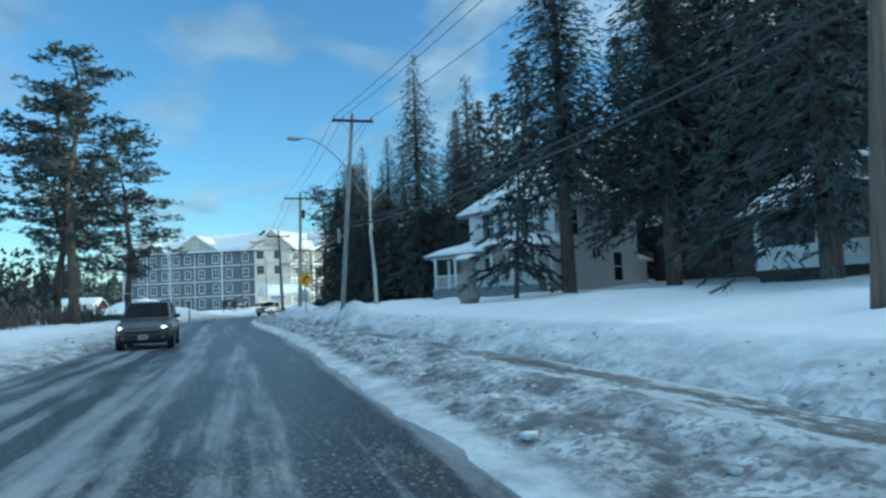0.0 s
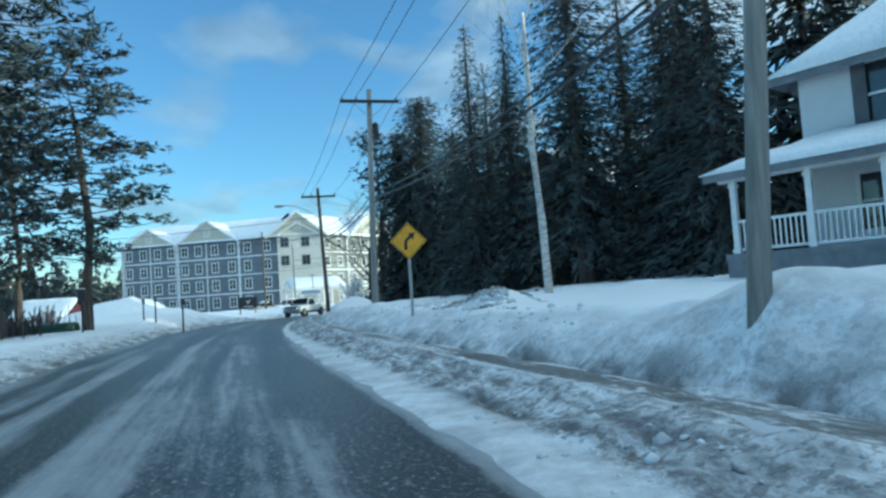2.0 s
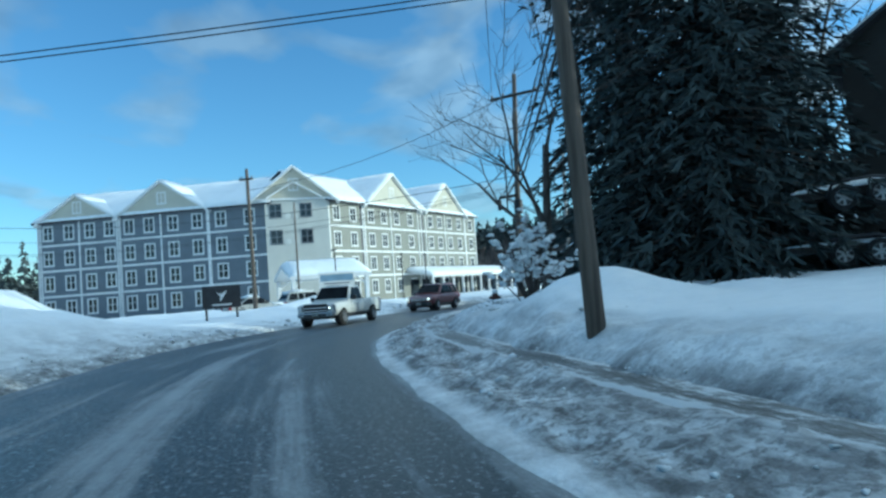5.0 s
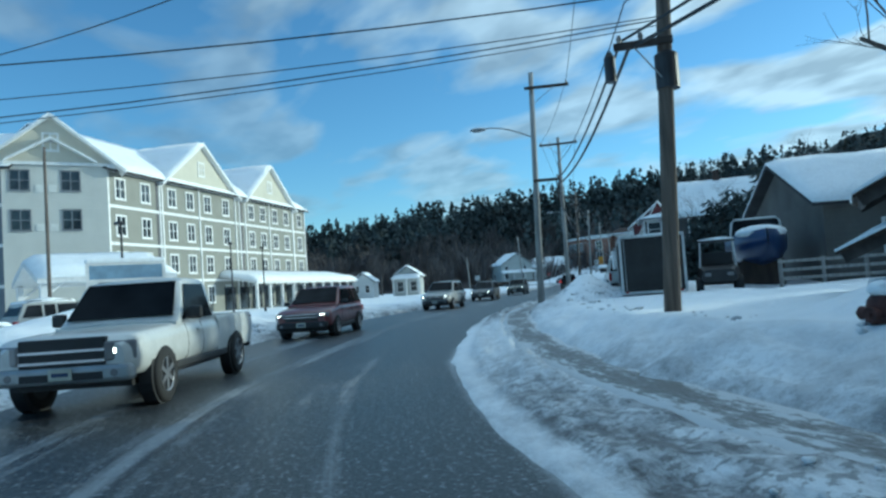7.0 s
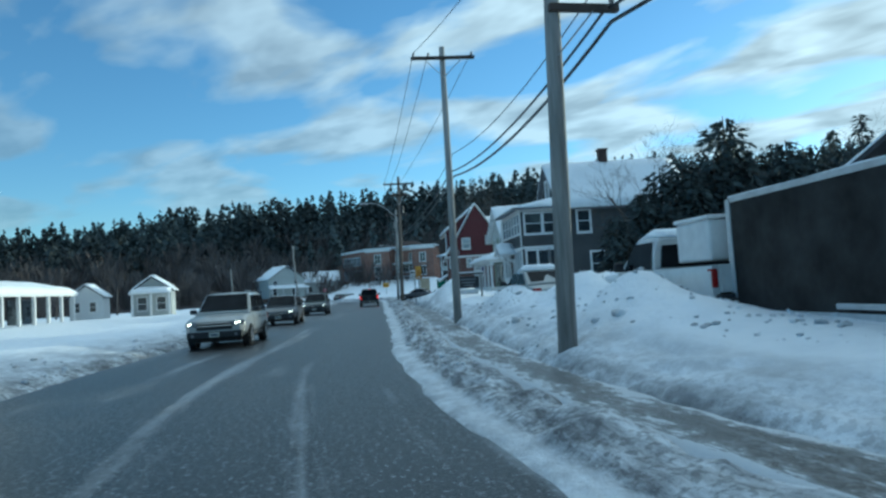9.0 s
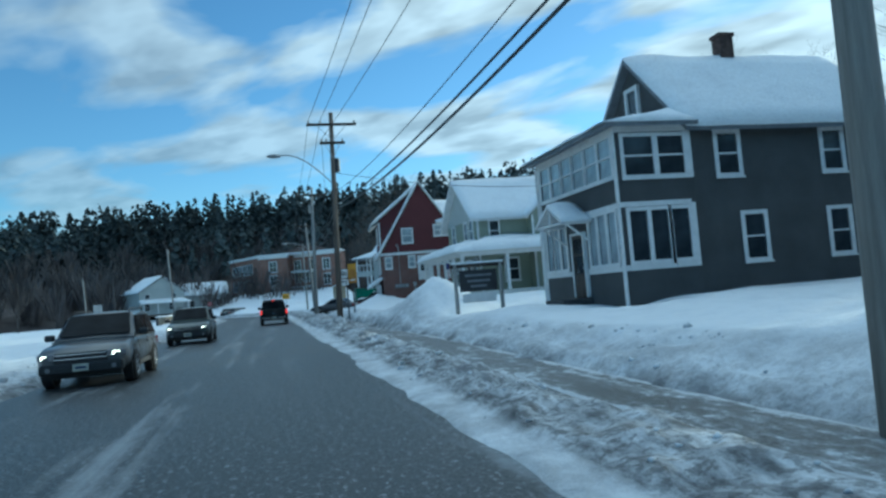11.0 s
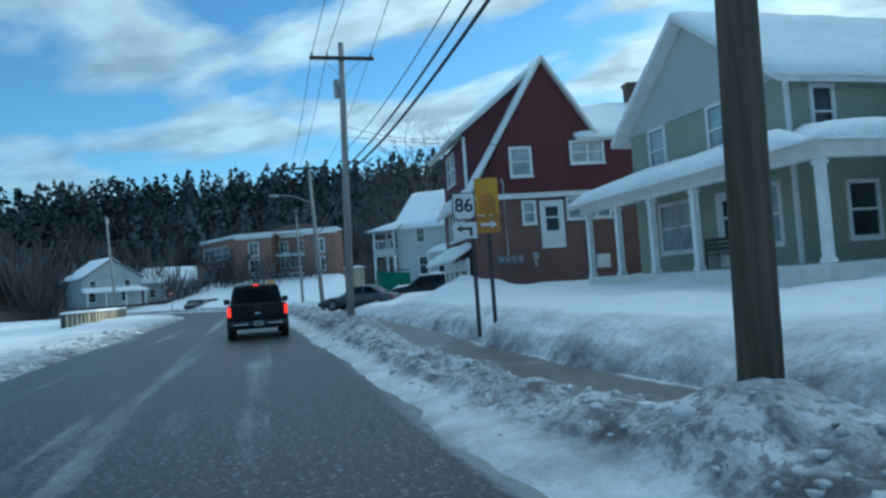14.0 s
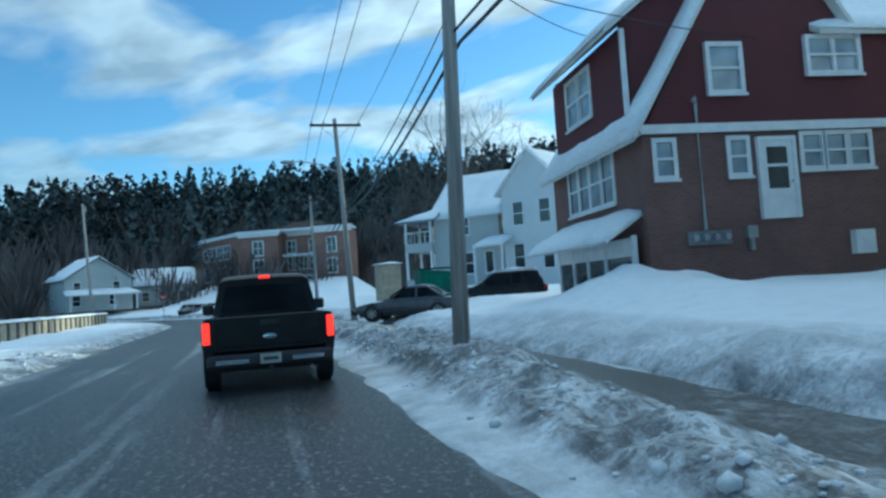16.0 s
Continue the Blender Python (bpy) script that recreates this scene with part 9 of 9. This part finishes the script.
# more of them piled up on a slant
for x, z, tilt, deep in ((0.0, 0.35, -6, 0.12), (-0.2, 0.95, -24, 0.1), (0.1, 1.75, -27, 0.14)):
    flatbed(pose(10.7, 93.4, 0, 0, 0, -62) @ pose(x, 0, z, 0, tilt, 0), 5.4, (2.6, 3.4), "dark trailer frame piled on others, streaked with snow", deep)

# overturned boat and posts on the far side
rowboat = thing("rowing_boat", pose(-12.4, 74.2, 1.15, 180, 0, -100), "green rowing boat lying overturned under snow", "boat")
part("hull", hull_mesh(4.2, 1.3, 0.55), BOAT_GREEN, rowboat, smooth=True)
for x, y, h, w in ((-8.7, 79.9, 2.1, 1.0), (-9.6, 80.6, 2.0, 1.0), (-6.1, 73.2, 1.7, 1.0), (-11.6, 72.5, 2.6, 2.2)):
    mb = thing("marker_post", pose(x, y, 0.35, 0, 0, 10), "dark wooden post with a small box on top", "post", "marker posts")
    bm = bmesh.new()
    box(bm, -0.05, 0.05, -0.05, 0.05, -0.3, h - 0.2, bevel=0.01)
    part("post", bm, DARK_WOOD, mb)
    bm = bmesh.new()
    box(bm, -0.1 * w, 0.1 * w, -0.12, 0.12, h - 0.3 * w, h + 0.1, bevel=0.03)
    part("box", bm, DARK_METAL, mb)
    bm = bmesh.new()
    box(bm, -0.09 * w, 0.09 * w, -0.11, 0.11, h + 0.1, h + 0.15, bevel=0.02)
    part("snow", bm, ROOF_SNOW, mb)

# ---- signs ----


def face_road(x, y, z, turn):
    """A pose whose -y looks back along the road."""
    return pose(x, y, z, 0, 0, turn)


def plate_part(name, outline, mat, parent, y=0.0, thick=0.006, label=""):
    bm = bmesh.new()
    prism(bm, outline, y - thick, y)
    return part(name, bm, mat, parent, label)


def rect(x0, x1, z0, z1):
    return [(x0, z0), (x1, z0), (x1, z1), (x0, z1)]


def steel_post(parent, x, z0, z1, y=0.03, mat=None):
    bm = bmesh.new()
    box(bm, x - 0.03, x + 0.03, y, y + 0.035, z0, z1)
    box(bm, x - 0.045, x - 0.03, y, y + 0.01, z0, z1)
    box(bm, x + 0.03, x + 0.045, y, y + 0.01, z0, z1)
    return part("post", bm, mat or STEEL, parent)


def words(parent, text, size, x, z, y, mat, name="lettering"):
    cu = bpy.data.curves.new(name, "FONT")
    cu.body, cu.size, cu.align_x, cu.align_y, cu.extrude = text, size, "CENTER", "CENTER", 0.002
    cu.offset = size * 0.018
    cu.materials.append(mat)
    ob = new(name, cu)
    ob.parent = parent
    ob.matrix_basis = pose(x, y, z, 90, 0, 0)
    return ob


curve_sign = thing("curve_sign", face_road(3.3, 47.2, 0.1, -2), "yellow diamond warning sign with a black bent arrow", "road sign")
steel_post(curve_sign, 0.0, -0.2, 3.3)
r = 0.54
plate_part("panel", [(0, 2.88 - r), (r, 2.88), (0, 2.88 + r), (-r, 2.88)], SIGN_YELLOW, curve_sign)
plate_part("border", [(0, 2.88 - r * 0.94), (r * 0.94, 2.88), (0, 2.88 + r * 0.94), (-r * 0.94, 2.88)], INK, curve_sign, -0.006, 0.002)
plate_part("face", [(0, 2.88 - r * 0.9), (r * 0.9, 2.88), (0, 2.88 + r * 0.9), (-r * 0.9, 2.88)], SIGN_YELLOW, curve_sign, -0.008, 0.002)
arrow = part("arrow", bmesh.new(), INK, curve_sign)
bm = bmesh.new()
prism(bm, [(-0.13, 2.62), (-0.04, 2.62), (-0.04, 2.82), (0.0, 2.9), (0.1, 2.98), (0.05, 3.05), (-0.07, 2.95), (-0.13, 2.84)], -0.014, -0.01)
prism(bm, [(0.0, 3.09), (0.14, 2.9), (0.2, 3.13)], -0.014, -0.01)
bm.to_mesh(arrow.data)
bm.free()

route_sign = thing("route_sign", face_road(60.55, 150.1, 0.5, -46), "white route sign with black numerals and a turn arrow", "road sign")
steel_post(route_sign, 0.0, -0.3, 2.7, mat=DARK_METAL)
plate_part("shield", [(-0.4, 2.3), (-0.27, 2.25), (-0.17, 2.27), (-0.07, 2.25), (0.06, 2.3), (0.1, 2.45), (0.09, 2.86), (-0.43, 2.86), (-0.44, 2.45)], INK, route_sign)
plate_part("shield_face", [(-0.385, 2.32), (-0.27, 2.275), (-0.17, 2.29), (-0.07, 2.275), (0.045, 2.32), (0.08, 2.45), (0.07, 2.84), (-0.41, 2.84), (-0.42, 2.45)], SIGN_WHITE, route_sign, -0.007, 0.003)
words(route_sign, "86", 0.42, -0.17, 2.57, -0.013, INK)
panel = plate_part("arrow_panel", rect(-0.44, 0.1, 1.85, 2.21), SIGN_WHITE, route_sign)
bm = bmesh.new()
prism(bm, [(-0.07, 1.9), (-0.01, 1.9), (-0.01, 2.1), (-0.25, 2.1), (-0.25, 2.15), (-0.37, 2.07), (-0.25, 1.99), (-0.25, 2.04), (-0.07, 2.04)], -0.012, -0.008)
part("arrow", bm, INK, panel)

park_sign = thing("park_sign", face_road(60.8, 149.82, 0.55, -46), "brown and olive-yellow direction sign on a steel post", "road sign")
steel_post(park_sign, 0.0, -0.3, 3.1, mat=DARK_METAL)
up_panel = plate_part("upper_panel", rect(-0.27, 0.27, 2.3, 3.12), OLIVE, park_sign)
bm = bmesh.new()
bar(bm, (0, -0.012, 2.6), (0, -0.007, 2.6), 0.2, 0.2, 20)
prism(bm, rect(-0.2, 0.2, 2.33, 2.6), -0.0115, -0.0075)
part("emblem", bm, ORANGE_BROWN, up_panel)
low_panel = plate_part("lower_panel", rect(-0.27, 0.27, 1.9, 2.28), ORANGE_BROWN, park_sign)
bm = bmesh.new()
prism(bm, [(-0.18, 2.06), (0.06, 2.06), (0.06, 2.0), (0.2, 2.09), (0.06, 2.18), (0.06, 2.12), (-0.18, 2.12)], -0.012, -0.007)
part("arrow", bm, SIGN_WHITE, low_panel)

inn_x, inn_y = road_xy(155.6, 7.4)
inn_sign = thing("hanging_board_sign", face_road(float(inn_x), float(inn_y), 0.5, -46), "dark board sign hanging between two wooden posts", "sign")
for x in (-0.85, 0.85):
    bm = bmesh.new()
    box(bm, x - 0.06, x + 0.06, -0.06, 0.06, -0.4, 1.85, bevel=0.012)
    part("post", bm, GREY_POLE, inn_sign)
bm = bmesh.new()
box(bm, -1.0, 1.0, -0.05, 0.05, 1.72, 1.84, bevel=0.012)
part("beam", bm, DARK_WOOD, inn_sign)
bm = bmesh.new()
box(bm, -0.7, 0.7, -0.025, 0.025, 0.85, 1.62, bevel=0.01)
board = part("board", bm, DARK_METAL, inn_sign)
for x, z, w in ((0, 1.42, 0.5), (0, 1.22, 0.42), (0, 1.03, 0.3)):
    plate_part("plain_bar", rect(x - w, x + w, z - 0.04, z + 0.04), TRIM_GREY, board, -0.026, 0.004)
plate_part("lower_panel", rect(-0.62, 0.62, 0.45, 0.78), SIGN_WHITE, inn_sign, 0.01, 0.03)
bm = bmesh.new()
box(bm, -0.98, 0.98, -0.05, 0.05, 1.84, 1.92, bevel=0.02)
part("snow", bm, ROOF_SNOW, inn_sign)

hotel_sign = thing("hotel_sign", face_road(3.59, 112.6, 0.4, 8), "pale hotel road sign on two posts in deep snow", "sign")
for x in (-0.95, 0.95):
    bm = bmesh.new()
    box(bm, x - 0.08, x + 0.08, -0.08, 0.08, -0.3, 2.4, bevel=0.01)
    part("post", bm, WHITE, hotel_sign)
bm = bmesh.new()
box(bm, -1.2, 1.2, -0.1, -0.085, 1.3, 2.45)
face = part("panel", bm, SIGN_WHITE, hotel_sign)
plate_part("colour_field", rect(-1.1, 1.1, 1.95, 2.38), BLUE_GREY, face, -0.101, 0.004)
for z, w in ((1.8, 0.85), (1.62, 0.7), (1.45, 0.95)):
    plate_part("plain_bar", rect(-w, w, z - 0.05, z + 0.05), TRIM_GREY, face, -0.101, 0.004)
bm = bmesh.new()
box(bm, -1.2, 1.2, -0.14, 0.08, 2.45, 2.6, bevel=0.05)
part("snow", bm, ROOF_SNOW, hotel_sign)

board_sign = thing("notice_board", face_road(-3.4, 105.5, 0.3, 15), "dark notice board on two legs in snow", "sign")
for x in (-0.8, 0.8):
    bm = bmesh.new()
    box(bm, x - 0.05, x + 0.05, -0.05, 0.05, -0.3, 2.0)
    part("leg", bm, DARK_WOOD, board_sign)
bm = bmesh.new()
box(bm, -1.0, 1.0, -0.09, -0.052, 0.85, 2.05, bevel=0.01)
dark_board = part("board", bm, DARK_METAL, board_sign)
plate_part("emblem", [(-0.3, 1.75), (-0.05, 1.6), (0.3, 1.8), (0.1, 1.45), (-0.1, 1.2), (-0.08, 1.5)], SIGN_WHITE, dark_board, -0.092, 0.004)
plate_part("plain_bar", rect(-0.5, 0.5, 1.0, 1.08), SIGN_WHITE, dark_board, -0.092, 0.004)


def lamp_post(x, y, h, turn=0.0, label="slim dark lamp post with a small lantern head"):
    ob = thing("lamp_post", pose(x, y, 0.3, 0, 0, turn), label, "street lamp", "lamp posts")
    bm = bmesh.new()
    tube(bm, [(0, 0, -0.3), (0, 0, 0.5), (0, 0, 0.52), (0, 0, h)], [0.09, 0.08, 0.05, 0.04], 10)
    part("pole", bm, DARK_METAL, ob, smooth=True)
    bm = bmesh.new()
    box(bm, -0.06, 0.5, -0.12, 0.12, h - 0.02, h + 0.1, bevel=0.03)
    part("lamp_head", bm, DARK_METAL, ob)
    bm = bmesh.new()
    box(bm, 0.1, 0.45, -0.09, 0.09, h - 0.035, h - 0.021)
    part("lens", bm, CLEAR_LENS, ob)


for x, y, h, turn in ((4.2, 117.9, 4.4, 100), (12.1, 131.6, 4.6, 80), (15.4, 135.8, 4.6, 80), (68.5, 184.6, 5.5, -40)):
    lamp_post(x, y, h, turn)

square_sign = thing("square_sign", face_road(65.4, 182.6, 0.3, -46), "grey square sign panel on a steel post", "road sign")
steel_post(square_sign, 0.0, -0.3, 2.5)
plate_part("panel", rect(-0.38, 0.38, 1.75, 2.5), STEEL, square_sign)

stop_sign = thing("stop_sign", face_road(117.0, 225.7, 0.2, -60), "red eight-sided sign on a steel post", "road sign")
steel_post(stop_sign, 0.0, -0.3, 2.8)
plate_part("panel", [(0.4 * math.cos(radians(22.5 + 45 * k)), 2.5 + 0.4 * math.sin(radians(22.5 + 45 * k))) for k in range(8)], SIGN_RED, stop_sign)
plate_part("plain_bar", rect(-0.27, 0.27, 2.42, 2.58), SIGN_WHITE, stop_sign, -0.006, 0.003)

turn_sign = thing("arrow_sign", face_road(116.5, 206.5, 0.3, -60), "yellow warning panel with a double arrow", "road sign")
steel_post(turn_sign, 0.0, -0.3, 3.0)
plate_part("panel", rect(-0.6, 0.6, 2.1, 3.0), SIGN_YELLOW, turn_sign)
bm = bmesh.new()
prism(bm, [(-0.5, 2.55), (-0.28, 2.75), (-0.28, 2.62), (0.28, 2.62), (0.28, 2.75), (0.5, 2.55), (0.28, 2.35), (0.28, 2.48), (-0.28, 2.48), (-0.28, 2.35)], -0.012, -0.007)
part("arrow", bm, INK, turn_sign)

dumpster = thing("dumpster", pose(95.6, 175.8, 1.0, 0, 0, -46), "green steel dumpster beside a tan shed wall", "dumpster")
bm = bmesh.new()
prism(bm, [(0, 0.1), (2.6, 0.1), (2.6, 1.5), (0, 1.75)], 0, 1.6)
part("bin", bm, DUMPSTER_GREEN, dumpster)
for x in (0.3, 0.95, 1.6, 2.25):
    bm = bmesh.new()
    box(bm, x, x + 0.1, -0.05, 0.0, 0.15, 1.5)
    part("rib", bm, DUMPSTER_GREEN, dumpster)
bm = bmesh.new()
box(bm, -0.05, 2.65, -0.05, 1.65, 1.76, 1.82)
part("lid", bm, BLACK_PLASTIC, dumpster)
shed_wall = thing("tan_shed", pose(93.6, 177.6, 0.9, 0, 0, -46), "small tan shed beside a green dumpster", "shed")
bm = bmesh.new()
box(bm, 0, 1.4, 0, 1.6, 0, 2.3, bevel=0.02)
part("body", bm, TAN, shed_wall)
bm = bmesh.new()
snow_slab(bm, [(-0.1, -0.1, 2.305), (1.5, -0.1, 2.305), (1.5, 1.7, 2.305), (-0.1, 1.7, 2.305)], 0.15)
part("snow", bm, ROOF_SNOW, shed_wall, smooth=True)

# low tan wall with dark pilasters
m, n = facing(75.8, 187.6, 100.3, 213.4)
low_wall = thing("garden_wall", m, "low tan panelled wall with dark pilasters and a snow cap", "wall")
count = 20
for k in range(count):
    bm = bmesh.new()
    box(bm, k * n / count + 0.2, (k + 1) * n / count - 0.2, 0.05, 0.2, 0.1, 1.1)
    part("panel", bm, TAN, low_wall)
    bm = bmesh.new()
    box(bm, k * n / count - 0.195, k * n / count + 0.195, 0, 0.25, 0.0, 1.15, bevel=0.02)
    part("pilaster", bm, STONE_BASE, low_wall)
bm = bmesh.new()
snow_slab(bm, [(-0.3, -0.02, 1.155), (n, -0.02, 1.155), (n, 0.28, 1.155), (-0.3, 0.28, 1.155)], 0.16, 3)
part("snow_cap", bm, ROOF_SNOW, low_wall, smooth=True)


# snow-laden bush and brush pile
def bush(x, y, z, h, r, label, snow=True, seed=3, mat=None):
    rnd = random.Random(seed)
    ob = thing("bush", pose(x, y, z), label, "bush")
    bm = bmesh.new()
    tips = []
    for _ in range(46):
        a, lean = rnd.random() * 6.283, rnd.uniform(0.1, 1.0)
        tip = Vector((math.cos(a) * lean * r, math.sin(a) * lean * r, h * rnd.uniform(0.45, 1.0) * (1.1 - 0.5 * lean)))
        mid = tip * 0.5 + Vector((rnd.gauss(0, 0.08), rnd.gauss(0, 0.08), 0.15))
        tube(bm, [(0, 0, -0.1), tuple(mid), tuple(tip)], [0.022, 0.015, 0.007], 4)
        tips += [mid.lerp(tip, rnd.random()) for _ in range(5)] + [tip]
        for _ in range(3):
            q = mid.lerp(tip, rnd.random())
            tube(bm, [tuple(q), tuple(q + Vector((rnd.gauss(0, 0.2), rnd.gauss(0, 0.2), rnd.uniform(0.05, 0.3))))], [0.007, 0.003], 3)
    part("branches", bm, mat or TWIG, ob)
    if snow:
        bm = bmesh.new()
        for p in tips:
            s = rnd.uniform(0.04, 0.12)
            v = bmesh.ops.create_icosphere(bm, subdivisions=1, radius=1, matrix=Matrix.Translation(p + Vector((0, 0, 0.03))) @ Matrix.Diagonal((s * 1.3, s, s * 0.6, 1)))["verts"]
            for q in v:
                q.co += Vector((rnd.gauss(0, 0.022), rnd.gauss(0, 0.022), rnd.gauss(0, 0.022)))
        tagged(part("snow", bm, ROOF_SNOW, ob, smooth=True), "clumps of snow on the branches", kind="stuff")
    return ob


bush(5.7, 84.6, 0.6, 3.0, 1.7, "tangled leafless bush with a little snow", seed=9)


def hydrant():
    """A fire hydrant sunk in the snow bank, with a snow cap."""
    ob = thing("fire_hydrant", at_road(94.3, 5.25, sink=0.2), "rusty red fire hydrant capped with snow in a snow bank", "fire hydrant")
    bm = bmesh.new()
    bar(bm, (0, 0, -0.3), (0, 0, 0.36), 0.11, 0.1, 14)
    bar(bm, (0, 0, 0.2), (0, 0, 0.24), 0.14, 0.14, 14)
    part("barrel", bm, HYDRANT_RED, ob)
    bm = bmesh.new()
    bmesh.ops.create_uvsphere(bm, u_segments=14, v_segments=8, radius=1, matrix=Matrix.Translation((0, 0, 0.36)) @ Matrix.Diagonal((0.125, 0.125, 0.11, 1)))
    bar(bm, (0, 0, 0.45), (0, 0, 0.51), 0.035, 0.03, 6)
    part("bonnet", bm, HYDRANT_RED, ob, smooth=True)
    for a in (20, 110, 200):
        m = Matrix.Rotation(radians(a), 4, "Z")
        bm = bmesh.new()
        bar(bm, m @ Vector((0.06, 0, 0.28)), m @ Vector((0.2, 0, 0.28)), 0.06, 0.065, 10)
        bar(bm, m @ Vector((0.2, 0, 0.28)), m @ Vector((0.235, 0, 0.28)), 0.03, 0.025, 5)
        part("nozzle_cap", bm, HYDRANT_RED, ob)
    bm = bmesh.new()
    bmesh.ops.create_uvsphere(bm, u_segments=14, v_segments=8, radius=1, matrix=Matrix.Translation((0.02, 0, 0.5)) @ Matrix.Diagonal((0.13, 0.12, 0.08, 1)))
    part("snow_cap", bm, ROOF_SNOW, ob, smooth=True)


HYDRANT_RED = plain("rusty_red_iron", (0.075, 0.03, 0.024), 0.7, vary=0.35, scale=6, grain=40)
hydrant()

# lumps of ploughed snow along the road
def clods(name, count, s0, s1, d0, d1, size, mat, seed, label):
    rng = np.random.RandomState(seed)
    tmp = bmesh.new()
    bmesh.ops.create_icosphere(tmp, subdivisions=1, radius=1)
    tmp.verts.ensure_lookup_table()
    unit = np.array([v.co[:] for v in tmp.verts])
    tri = np.array([[v.index for v in f.verts] for f in tmp.faces])
    tmp.free()
    s = s0 + (s1 - s0) * rng.rand(count)
    d = d0 + (d1 - d0) * rng.rand(count)
    keep = (fbm(s * 0.35, d * 0.6, 3, seed) > -0.12) & ((s < 92) | (s > 120) | (d < 0) | (d > 5))
    s, d = s[keep], d[keep]
    x, y = road_xy(s, d)
    z = ground_z(s, d)
    r = size * np.exp(rng.randn(len(s)) * 0.45)
    verts = unit[None] * (1 + 0.28 * rng.randn(len(s), len(unit), 1)) * (r[:, None, None] * np.array([1.0, 1.0, 0.62]))
    verts = verts + np.stack([x, y, np.maximum(z, 0.0) + r * 0.15], -1)[:, None]
    faces = tri[None] + (np.arange(len(s)) * len(unit))[:, None, None]
    me = bpy.data.meshes.new(name)
    me.from_pydata(verts.reshape(-1, 3).tolist(), [], faces.reshape(-1, 3).tolist())
    me.polygons.foreach_set("use_smooth", [True] * len(me.polygons))
    me.materials.append(mat)
    tagged(new(name, me), label, "snow", kind="stuff")


clods("dirt_clods", 900, 42.6, 46.4, 5.3, 7.2, 0.045, DIRTY_SNOW, 36, "grey-brown clods of earth pushed into the snow bank")
clods("dirt_clods", 150, 48.0, 52.0, 5.6, 7.0, 0.035, DIRTY_SNOW, 37, "crumbs of dark earth on the snow bank")
clods("snow_clods", 2800, -2, 205, 2.15, 4.1, 0.028, SNOW_COVER_PLAIN, 31, "lumps of ploughed snow along the road edge")
clods("snow_clods", 1000, -2, 150, 4.6, 5.8, 0.035, SNOW_COVER_PLAIN, 32, "lumps of snow on the roadside bank")
clods("snow_clods", 1200, 150, 195, 2.5, 3.9, 0.03, SNOW_COVER_PLAIN, 33, "rough lumps of snow on a ploughed ridge")
clods("snow_clods", 900, 112, 140, 5.3, 9.0, 0.03, SNOW_COVER_PLAIN, 34, "rough lumps of snow on a ploughed pile")
clods("snow_clods", 1400, -2, 205, -6.6, -5.2, 0.05, SNOW_COVER_PLAIN, 35, "lumps of ploughed snow on the far road edge")
